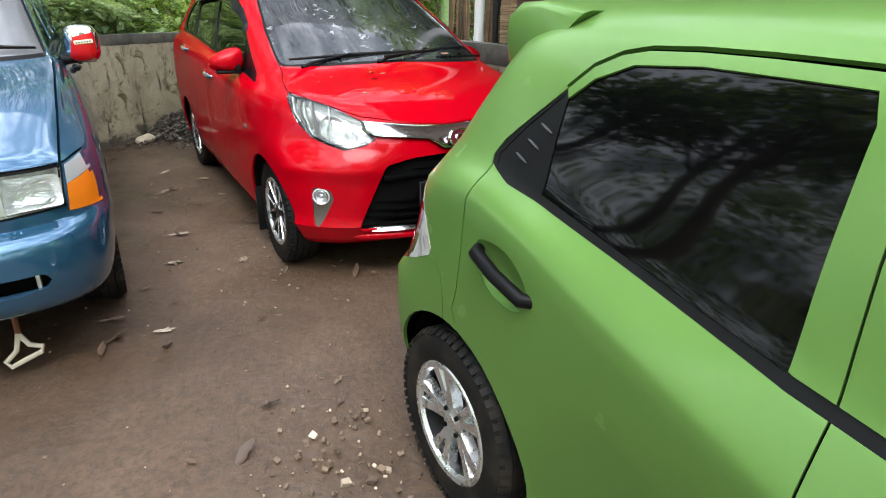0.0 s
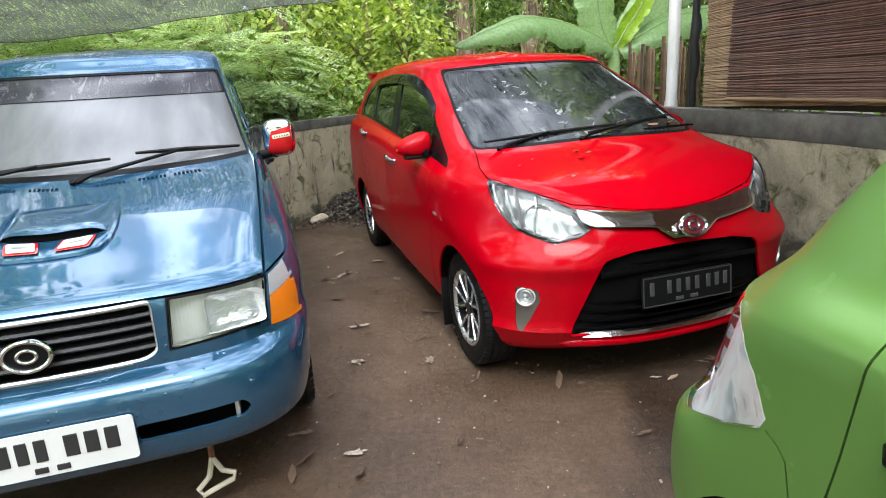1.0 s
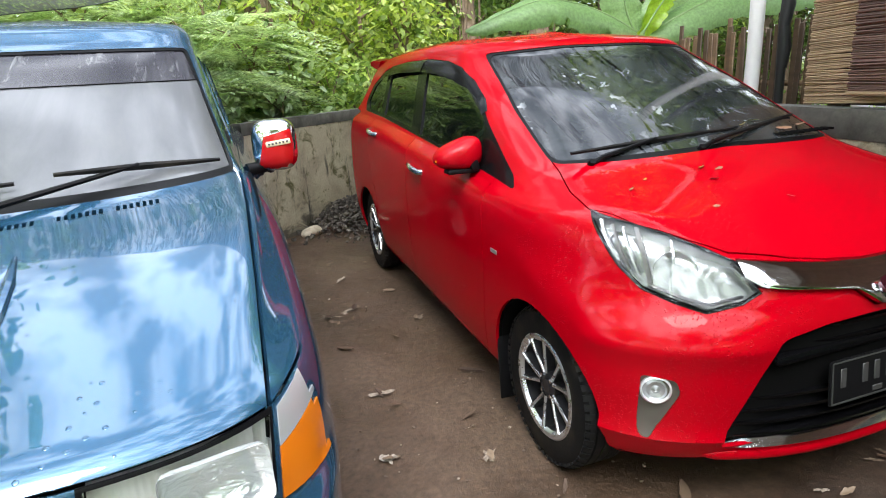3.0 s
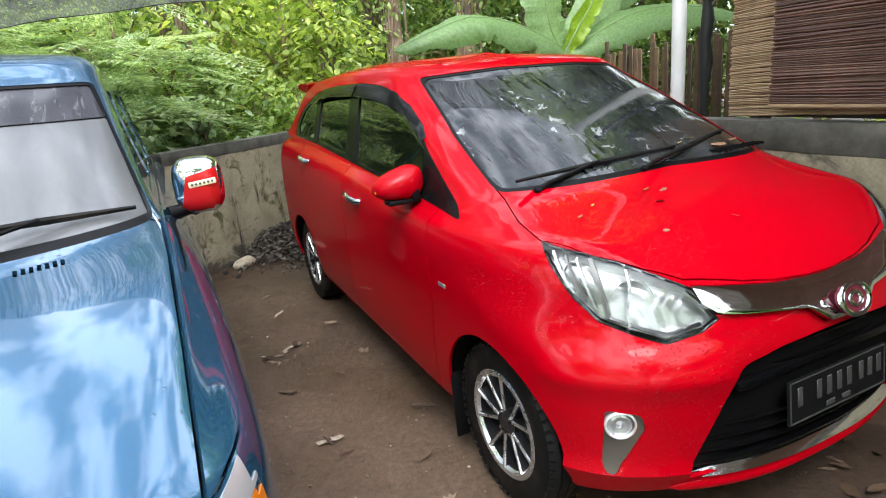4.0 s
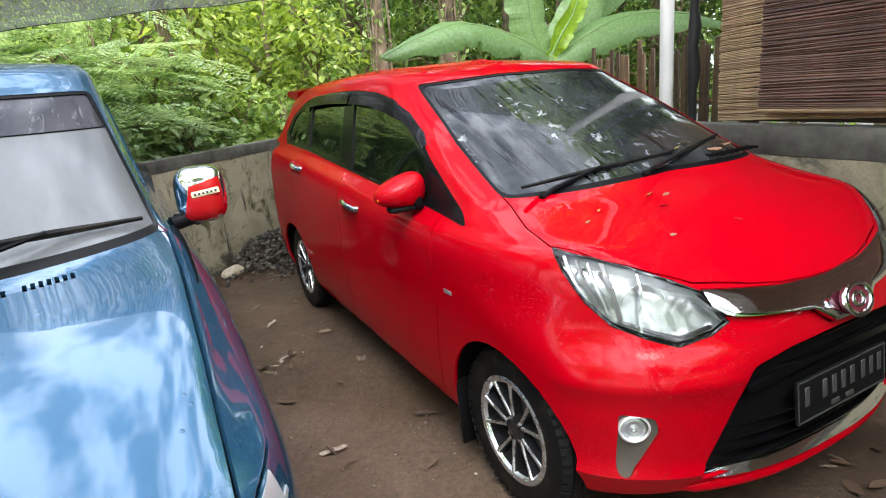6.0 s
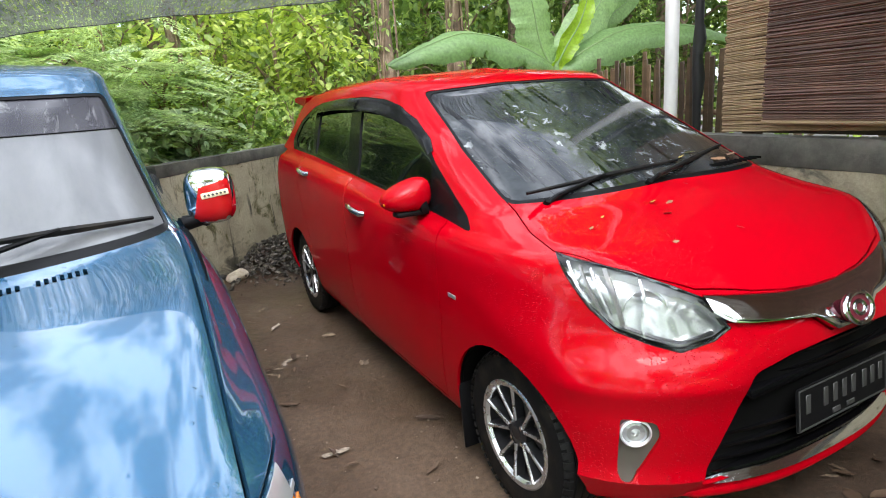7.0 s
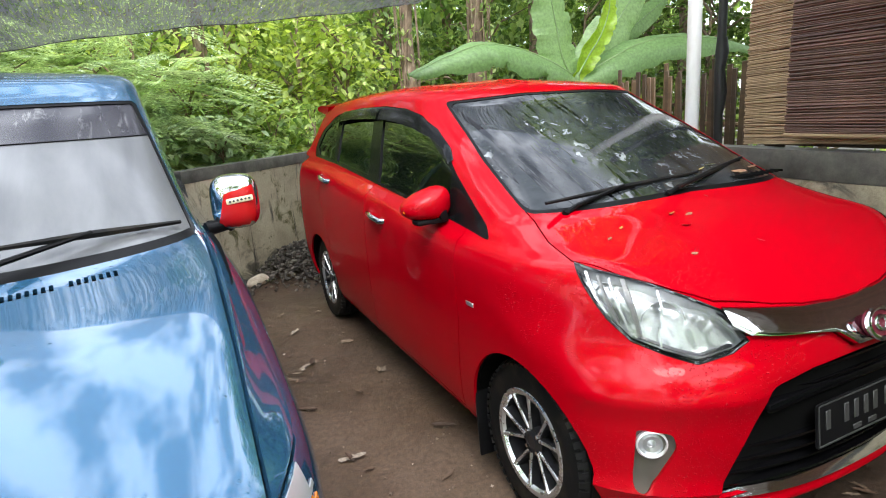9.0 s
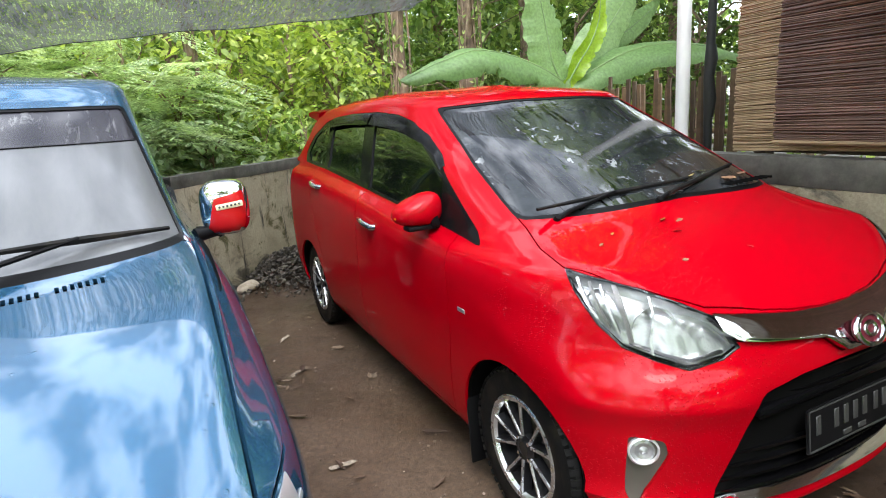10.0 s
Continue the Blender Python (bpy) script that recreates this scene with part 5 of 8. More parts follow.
for body in (blue_shell, blue_liner):
    for wy in (-0.02, 2.6):
        hole(body, arc(wy, 0.31, BLUE_ARCH, 0, 360, 40)[:-1], "side", keep=wide, lim=-1)
M["film_glass"] = material("film_glass", (0.20, 0.205, 0.215), 0.15, 0.0, Specular_IOR_Level=0.5)
shade(M["film_glass"], "Base Color", ramp_node(M["film_glass"], noise_node(M["film_glass"], 3, 6, 0.65, (2.5, 0.6, 0.6), distortion=0.5), [(0.35, (0.095, 0.098, 0.104)), (0.65, (0.125, 0.128, 0.132))]))
M["band_glass"] = material("band_glass", (0.030, 0.029, 0.035), 0.12, 0.0, Specular_IOR_Level=0.4)
shade(M["band_glass"], "Base Color", ramp_node(M["band_glass"], noise_node(M["band_glass"], 11, 5, 0.7, (2.0, 0.5, 0.3), distortion=0.6), [(0.56, (0.026, 0.025, 0.031)), (0.66, (0.11, 0.11, 0.115))]))
inlay(blue_shell, [(-0.645, 1.127), (-0.3, 1.114), (0.0, 1.106), (0.3, 1.114), (0.645, 1.127), (0.572, 1.400), (-0.572, 1.400)], "screen", 0, "windscreen", M["film_glass"], blue_car, -0.006, keep=lambda c: c.y < 1.1, label="dusty windscreen with a pale film")
inlay(blue_shell, rounded([(-0.571, 1.401), (0.571, 1.401), (0.536, 1.512), (-0.536, 1.512)], 0.012), "screen", 0, "tint_band", M["band_glass"], blue_car, -0.006, keep=lambda c: c.y < 1.1, label="dark tint band of the windscreen")
inlay(blue_shell, rounded([(-0.658, 1.110), (-0.3, 1.094), (0.0, 1.086), (0.3, 1.094), (0.658, 1.110), (0.544, 1.521), (-0.544, 1.521)], 0.02), "screen", 0, "windscreen_seal", M["black_plastic"], blue_car, -0.002, keep=lambda c: c.y < 1.1, lim=0.2)
for s in SIDES:
    inlay(blue_shell, rounded([(0.70, 1.14), (1.30, 1.14), (1.32, 1.49), (1.05, 1.49)], 0.03), "side", s, "front_door_glass", M["tint_glass"], blue_car)
    inlay(blue_shell, rounded([(1.42, 1.14), (2.15, 1.14), (2.15, 1.49), (1.42, 1.49)], 0.03), "side", s, "rear_door_glass", M["tint_glass"], blue_car)
    inlay(blue_shell, rounded([(2.27, 1.14), (3.05, 1.14), (2.98, 1.49), (2.27, 1.49)], 0.03), "side", s, "side_glass", M["tint_glass"], blue_car)
# lamps and grille, cut through; their insides follow
for s in SIDES:
    head = lamp_unit(blue_shell, blue_liner, [(0.362, 0.655), (0.640, 0.668), (0.652, 0.797), (0.375, 0.803)], "front", s, blue_car, "headlight", "large square headlight with a silver bowl", lambda c: c.y < -0.3, 0.05, bowl="bowl_rib")
    mm = front_matrix(s * 0.545, -0.735, 0.735, 0, s * 14)
    bm, rings = bmesh.new(), []
    outline = fine(rounded([(-0.082, -0.062), (0.098, -0.058), (0.096, 0.056), (-0.082, 0.060)], 0.016), 0.012)
    for r, z in ((1.0, 0.026), (0.95, 0.010), (0.84, -0.004), (0.58, -0.014), (0.28, -0.018)):
        rings.append([bm.verts.new(mm @ Vector((u * r, v * r, z))) for u, v in outline])
    for a, b in zip(rings, rings[1:]):
        for k in range(len(outline)):
            bm.faces.new((a[k], a[(k + 1) % len(outline)], b[(k + 1) % len(outline)], b[k]))
    bm.faces.new(rings[-1])
    part("dish", bm, M["dish"], head)
    inlay(blue_shell, [(0.354, 0.646), (0.648, 0.659), (0.659, 0.806), (0.367, 0.811)], "front", s, "headlight_seal", M["black_plastic"], blue_car, -0.001, keep=lambda c: c.y < -0.3)
    f = cut(blue_shell, [(0.655, 0.640), (0.815, 0.620), (0.815, 0.780), (0.663, 0.733)], "front", s, -0.2, lambda c: c.y < -0.555)
    part("indicator", rim(lift(blue_shell, f, 0.003), 0.03), M["amber"], blue_car, "amber indicator lens")
    f = cut(blue_shell, [(0.663, 0.735), (0.815, 0.782), (0.815, 0.825), (0.722, 0.818), (0.667, 0.800)], "front", s, -0.2, lambda c: c.y < -0.545)
    part("side_lamp", rim(lift(blue_shell, f, 0.003), 0.03), M["clear_lens"], blue_car, "clear side lamp lens")
for body in (blue_liner,):
    hole(body, [(-0.325, 0.635), (0.325, 0.635), (0.325, 0.806), (-0.325, 0.806)], "front", (0,), keep=lambda c: c.y < -0.3)
    hole(body, [(0.24, 0.40), (0.56, 0.40), (0.56, 0.465), (0.24, 0.465)], "front", SIDES, keep=lambda c: c.y < -0.3)
hole(blue_shell, rounded([(-0.325, 0.650), (-0.29, 0.630), (0.29, 0.630), (0.325, 0.650), (0.327, 0.806), (-0.327, 0.806)], 0.02), "front", (0,), keep=lambda c: c.y < -0.3)
hole(blue_shell, rounded([(0.24, 0.405), (0.545, 0.405), (0.565, 0.430), (0.545, 0.462), (0.24, 0.462)], 0.015), "front", SIDES, keep=lambda c: c.y < -0.3)
# bonnet, door and wing gaps
for s in SIDES:
    hole(blue_shell, ribbon(fine([(0.672, 0.36), (0.676, 0.10), (0.668, -0.30), (0.655, -0.665)], 0.06, False), 0.009), "top", (s,), keep=lambda c: c.z > 0.7 and c.y < 0.45)
    hole(blue_shell, ribbon(fine([(0.650, 0.808), (0.50, 0.812), (0.33, 0.815)], 0.05, False), 0.007), "front", (s,), keep=lambda c: c.y < -0.3)
    hole(blue_shell, ribbon(fine([(0.660, 0.808), (0.700, 0.82), (0.735, 0.825)], 0.03, False), 0.006), "front", (s,), keep=lambda c: c.y < -0.3)
    for line in ([(0.76, 1.155), (0.62, 1.06), (0.55, 0.80), (0.55, 0.335)], [(1.37, 1.15), (1.37, 0.30)], [(2.21, 1.15), (2.19, 0.70), (2.20, 0.55), (2.27, 0.42)], [(0.548, 0.34), (1.36, 0.34), (2.27, 0.34)], [(1.28, 1.145), (1.44, 1.145)], [(2.13, 1.145), (2.29, 1.145)]):
        hole(blue_shell, ribbon(fine(line, 0.06, False), 0.007), "side", (s,))
hole(blue_shell, ribbon(fine([(-0.335, 0.816), (0.335, 0.816)], 0.05, False), 0.007), "front", (0,), keep=lambda c: c.y < -0.3)
hole(blue_shell, ribbon(fine([(-0.67, 0.335), (-0.45, 0.215), (-0.2, 0.155), (0.0, 0.140), (0.2, 0.155), (0.45, 0.215), (0.67, 0.335)], 0.04, False), 0.008), "top", (0,), keep=lambda c: c.z > 1.0 and c.y < 0.5)
# slots of the air intake below the windscreen
for g in (-0.400, -0.268, -0.118, 0.118, 0.268, 0.400):
    for j in range(7):
        u = g + (j - 3) * 0.0155
        y = 0.008 + 0.075 * (abs(u) / 0.42) ** 1.6
        hole(blue_shell, [(-u - 0.005, y - 0.013), (-u + 0.004, y - 0.013), (-u + 0.007, y + 0.013), (-u - 0.002, y + 0.013)], "top", (0,), keep=lambda c: c.z > 0.9)
bonnet_tree = BVHTree.FromBMesh(blue_liner)


def bonnet_z(x, y):
    return bonnet_tree.ray_cast(Vector((x, y, 3)), Vector((0, 0, -1)))[0].z + 0.026


panels(blue_shell, [("bonnet", (0, -0.2, 1.05)), ("front_door", (-0.77, 0.9, 0.7)), ("front_door", (0.77, 0.9, 0.7)), ("rear_door", (-0.77, 1.7, 0.7)), ("rear_door", (0.77, 1.7, 0.7))], M["blue_paint"], blue_car)
part("inner_body", blue_liner, M["liner"], blue_car)
part("underbody", box((1.35, 3.7, 0.08), Matrix.Translation((0, 1.25, 0.30)), 0.02), M["liner"], blue_car)
for wy in (-0.02, 2.6):
    for s in SIDES:
        add_wheel(blue_car, s * 0.690, wy, 0.308, 0.310, 0.185, 0.178, s, "silver")
        bm = bmesh.new()
        a = [Vector((s * 0.55, wy + 0.365 * math.cos(t), 0.31 + 0.365 * math.sin(t))) for t in np.linspace(-0.2, math.pi + 0.2, 26)]
        va, vb = [bm.verts.new(p) for p in a], [bm.verts.new((s * 0.735, p.y, p.z)) for p in a]
        for k in range(25):
            bm.faces.new((va[k], va[k + 1], vb[k + 1], vb[k]))
        part("arch_liner", bm, M["liner"], blue_car)
M["slat_black"] = material("slat_black", (0.030, 0.030, 0.032), 0.35, Specular_IOR_Level=0.4)
# grille
bg = part("grille", box((0.70, 0.02, 0.20), Matrix.Translation((0, -0.735, 0.718)), 0.0), M["liner"], blue_car)
gf = rounded([(-0.325, 0.650), (-0.29, 0.630), (0.29, 0.630), (0.325, 0.650), (0.327, 0.806), (-0.327, 0.806)], 0.02)
bm = bmesh.new()
add_tube(bm, [(u, -0.803 + 0.05 * (abs(u) / 0.4) ** 3, v) for u, v in fine(gf, 0.02)] + [(gf[0][0], -0.803 + 0.05 * (abs(gf[0][0]) / 0.4) ** 3, gf[0][1])], 0.008, 8, False)
part("grille_frame", bm, M["satin_silver"], bg, "dull chrome grille surround")
for z in (0.664, 0.698, 0.732, 0.766):
    bm = bmesh.new()
    rows = []
    for x in np.linspace(-0.318, 0.318, 15):
        y = -0.790 + 0.045 * (abs(x) / 0.4) ** 3
        rows.append([bm.verts.new((x, y + dy, z + dz)) for dy, dz in ((0.05, 0.004), (-0.004, 0.008), (-0.008, 0.0), (-0.002, -0.006), (0.05, -0.004))])
    for a, b in zip(rows, rows[1:]):
        for j in range(4):
            bm.faces.new((a[j], a[j + 1], b[j + 1], b[j]))
    part("slat", bm, M["slat_black"], bg)
emblem(blue_car, front_matrix(0.0, -0.812, 0.712, -4), 0.060, "")
pm = front_matrix(0.02, -0.882, 0.442, -3)
bp = part("number_plate", add_prism(bmesh.new(), rounded([(-0.22, -0.068), (0.22, -0.068), (0.22, 0.068), (-0.22, 0.068)], 0.012), 0.006, pm), M["plate_white"], blue_car, "white plate with dark blank bars", smooth=False)
bars(bp, [(-0.160 + 0.046 * k, 0.012, 0.030, 0.066) for k in range(4)] + [(0.055 + 0.052 * k, 0.012, 0.036, 0.066) for k in range(3)] + [(-0.03, -0.048, 0.034, 0.018), (0.025, -0.048, 0.034, 0.018)], pm @ Matrix.Translation((0, 0, 0.005)), M["bar_black"])
part("bumper_opening", box((1.2, 0.02, 0.20), Matrix.Translation((0, -0.74, 0.42)), 0.0), M["liner"], blue_car)
for s in SIDES:
    part("bumper_bracket", box((0.014, 0.04, 0.06), Matrix.Translation((s * 0.52, -0.80, 0.433)), 0.003), M["satin_silver"], blue_car)
# bonnet scoop: a low lid over a dark mouth, a rolled lip round it, two bright inserts
bm = bmesh.new()
rows = []
for u in np.linspace(-1, 1, 25):
    f = max(0.0, 1 - abs(u) ** 5.0)
    rows.append([bm.verts.new((u * hw, y, bonnet_z(u * hw, y) + h * f - 0.002)) for y, h, hw in ((-0.415 + 0.04 * u * u, 0.030, 0.166), (-0.423 + 0.04 * u * u, 0.034, 0.168), (-0.405 + 0.04 * u * u, 0.038, 0.170), (-0.34, 0.030, 0.172), (-0.22, 0.012, 0.168), (-0.12, -0.004, 0.160))])
for a, b_ in zip(rows, rows[1:]):
    for j in range(5):
        bm.faces.new((a[j], b_[j], b_[j + 1], a[j + 1]))
bmesh.ops.recalc_face_normals(bm, faces=bm.faces)
scoop = part("bonnet_scoop", bm, M["blue_paint"], blue_car)
lip = [(0.165, -0.14), (0.178, -0.26), (0.182, -0.36), (0.176, -0.44), (0.150, -0.495), (0.10, -0.515), (0.0, -0.522)]
lip = lip + [(-x, y) for x, y in lip[-2::-1]]
part("lip", add_tube(bmesh.new(), [(x, y, bonnet_z(x, y) + 0.001) for x, y in lip], [0.004] + [0.013] * (len(lip) - 2) + [0.004], 8), M["blue_paint"], scoop)
bm = bmesh.new()
va = [bm.verts.new((x, -0.413 + 0.04 * (x / 0.165) ** 2, bonnet_z(x, -0.41) + 0.004)) for x in np.linspace(-0.164, 0.164, 15)]
vb = [bm.verts.new((x, -0.411 + 0.04 * (x / 0.165) ** 2, bonnet_z(x, -0.41) + 0.032 * max(0, 1 - (abs(x) / 0.168) ** 5))) for x in np.linspace(-0.164, 0.164, 15)]
for k in range(14):
    bm.faces.new((va[k], va[k + 1], vb[k + 1], vb[k]))
part("mouth", bm, M["liner"], scoop)
for s in SIDES:
    for nm, mat, y0, y1, x0, x1, lf_ in (("insert", "plate_white", -0.482, -0.430, 0.030, 0.128, 0.009), ("insert_line", "grey_plastic", -0.460, -0.452, 0.046, 0.114, 0.0105), ("insert_edge", "red_lens", -0.490, -0.424, 0.022, 0.136, 0.006)):
        bm = bmesh.new()
        ov = rounded([(s * x0, y0), (s * (x1 - 0.014), y0 + 0.008), (s * x1, y1 + 0.014), (s * (x0 + 0.012), y1)], 0.008)
        bm.faces.new([bm.verts.new((x, y, bonnet_z(x, y) + lf_)) for x, y in ov])
        bmesh.ops.solidify(bm, geom=bm.faces[:], thickness=0.003)
        part(nm, bm, M[mat], scoop)
# headlight insides, wipers, mirrors, tow hook
wiper(blue_car, (-0.02, 0.045, 1.075), (0.40, 0.235, 1.150), (0.615, 0.335, 1.140))
wiper(blue_car, (-0.42, 0.09, 1.095), (-0.16, 0.165, 1.130), (0.10, 0.190, 1.140))
for s in SIDES:
    mm = Matrix.Translation((s * 0.812, 0.68, 1.148)) @ Matrix.Rotation(radians(s * -10), 4, "Z")
    mi = part("door_mirror", sliced(blob((0.082, 0.074, 0.096), mm, 10, 3.4), mm @ Vector((0, 0.045, 0)), Vector((0, 1, 0))), M["chrome"], blue_car, "chromed door mirror with a red lamp")
    bm = bmesh.new()
    b2 = blob((0.080, 0.077, 0.094), mm, 10, 3.4)
    bmesh.ops.bisect_plane(b2, geom=b2.verts[:] + b2.edges[:] + b2.faces[:], plane_co=mm @ Vector((0, 0, 0.046)), plane_no=Vector((-s * 0.25, 0, 1)), clear_outer=True)
    bmesh.ops.bisect_plane(b2, geom=b2.verts[:] + b2.edges[:] + b2.faces[:], plane_co=mm @ Vector((-s * 0.052, 0, 0)), plane_no=Vector((-s, 0, 0.25)), clear_outer=True)
    bmesh.ops.bisect_plane(b2, geom=b2.verts[:] + b2.edges[:] + b2.faces[:], plane_co=mm @ Vector((0, -0.030, 0)), plane_no=Vector((0, 1, 0)), clear_outer=True)
    bm.free()
    part("lamp", b2, M["red_lens"], mi, "red lamp glass")
    part("lamp_strip", box((0.090, 0.006, 0.020), mm @ Matrix.Translation((s * 0.020, -0.077, 0.012)) @ Matrix.Rotation(radians(s * -7), 4, "Y"), 0.004), M["cream"], mi, "pale lamp strip with a row of small lights")
    for k in range(6):
        part("light", blob((0.004, 0.003, 0.004), mm @ Matrix.Translation((s * (0.020 + 0.013 * (k - 2.5)), -0.081, 0.012 + 0.0016 * (k - 2.5))), 4, 2.0), M["bar_white"], mi)
    part("mirror_arm", add_tube(bmesh.new(), [mm @ Vector((-s * 0.03, 0.0, -0.09)), (s * 0.79, 0.665, 1.075), (s * 0.70, 0.64, 1.065)], [0.02, 0.022, 0.026], 10), M["black_plastic"], mi)
    door_handle(blue_car, 1.22, 0.98, s * 0.745, M["black_plastic"], 0.15, 0)
hook = part("tow_hook", add_tube(bmesh.new(), [(0.392, -0.60, 0.30), (0.392, -0.63, 0.20), (0.392, -0.64, 0.15)], 0.011, 8), M["rust"], blue_car, "rusty steel towing loop")
part("loop", add_tube(bmesh.new(), [(0.392, -0.64, 0.165), (0.375, -0.655, 0.10), (0.335, -0.665, 0.065), (0.350, -0.675, 0.045), (0.400, -0.675, 0.065), (0.455, -0.675, 0.085), (0.462, -0.670, 0.105), (0.420, -0.655, 0.115), (0.394, -0.642, 0.16)], 0.010, 8), M["bone"], hook)


# ---- green hatchback ----
green_car = thing("car", "light green hatchback with dark tinted windows", "car", "parked cars")
green_car.matrix_world = Matrix.Translation((0.01, -4.285, -0.09))
green_loops = [
    car_loop(0.790, (-0.55, 0.30, 3.0), (2.77, 2.48, 3.2), ((-0.6, 0.22), (1.2, 0.20), (3, 0.26))),
    car_loop(0.808, (-0.63, 0.30, 3.0), (2.87, 2.50, 3.2), ((-0.6, 0.27), (1.2, 0.25), (3, 0.33)), ((-2, 1), (0.2, 1), (0.55, 0.945), (1.75, 0.945), (2.12, 1), (5, 1))),
    car_loop(0.832, (-0.67, 0.30, 3.0), (2.925, 2.52, 3.2), ((-0.6, 0.48), (1.2, 0.46), (3, 0.52)), ((-2, 1), (0.2, 1), (0.55, 0.955), (1.75, 0.955), (2.12, 1), (5, 1))),
    car_loop(0.839, (-0.67, 0.30, 3.0), (2.905, 2.52, 3.1), ((-0.6, 0.60), (1.2, 0.62), (3, 0.66)), ((-2, 1), (0.2, 1), (0.55, 0.984), (1.75, 0.984), (2.12, 1), (5, 1))),
    car_loop(0.840, (-0.665, 0.30, 3.0), (2.885, 2.47, 2.6), ((-0.6, 0.625), (1.2, 0.645), (2.2, 0.69), (2.6, 0.715), (3, 0.70)), ((-2, 1), (0.2, 1), (0.55, 0.99), (1.75, 0.99), (2.12, 1), (5, 1))),
    car_loop(0.843, (-0.64, 0.30, 2.8), (2.83, 2.31, 2.4), ((-0.6, 0.72), (1.2, 0.735), (1.43, 0.785), (1.6, 0.834), (1.83, 0.899), (2.1, 0.985), (2.3, 1.015), (2.6, 0.99), (3, 0.96))),
    car_loop(0.838, (-0.62, 0.30, 2.8), (2.82, 2.30, 2.4), ((-0.6, 0.74), (1.2, 0.750), (1.43, 0.802), (1.6, 0.850), (1.83, 0.915), (2.1, 0.999), (2.3, 1.030), (2.6, 1.00), (3, 0.97))),
    car_loop(0.785, (-0.40, 0.40, 2.6), (2.70, 2.30, 2.7), ((-0.5, 0.86), (0.2, 0.90), (1.2, 0.892), (1.5, 0.925), (2.05, 1.045), (2.25, 1.085), (3, 1.06))),
    car_loop(0.770, (0.05, 0.55, 2.6), (2.68, 2.29, 2.8), ((0.0, 0.985), (0.5, 0.94), (1.2, 0.915), (1.5, 0.948), (2.05, 1.065), (2.25, 1.105), (3, 1.08))),
    car_loop(0.716, (0.45, 0.90, 2.6), (2.60, 2.25, 2.9), ((0.4, 1.17), (1.2, 1.16), (2.0, 1.215), (3, 1.23))),
    car_loop(0.640, (0.78, 1.15, 2.8), (2.50, 2.22, 3.0), ((0.7, 1.345), (1.5, 1.365), (2.0, 1.362), (2.6, 1.36))),
    car_loop(0.592, (0.82, 1.20, 2.8), (2.52, 2.15, 2.7), ((0.7, 1.385), (1.5, 1.412), (2.0, 1.412), (2.6, 1.40))),
    car_loop(0.520, (0.88, 1.25, 2.6), (2.48, 2.10, 2.7), ((0.8, 1.425), (1.5, 1.448), (2.0, 1.448), (2.6, 1.43))),
    car_loop(0.360, (1.00, 1.35, 2.4), (2.40, 2.0, 2.7), ((0.9, 1.455), (1.5, 1.474), (2.6, 1.46))),
    car_loop(0.0005, (1.25, 1.45, 2.0), (2.20, 2.0, 2.0), ((1.0, 1.475), (2.4, 1.485))),
]
green_shell = car_shell(green_loops, [3, 6, 4, 2, 4, 1, 5, 2, 7, 7, 3, 3, 4, 4])
green_liner = shell_copy(green_shell, -0.03)
for body in (green_shell, green_liner):
    for wy in (0.0, 2.345):
        hole(body, arc(wy, 0.29, 0.345, 0, 360, 40)[:-1], "side", keep=wide, lim=-1)
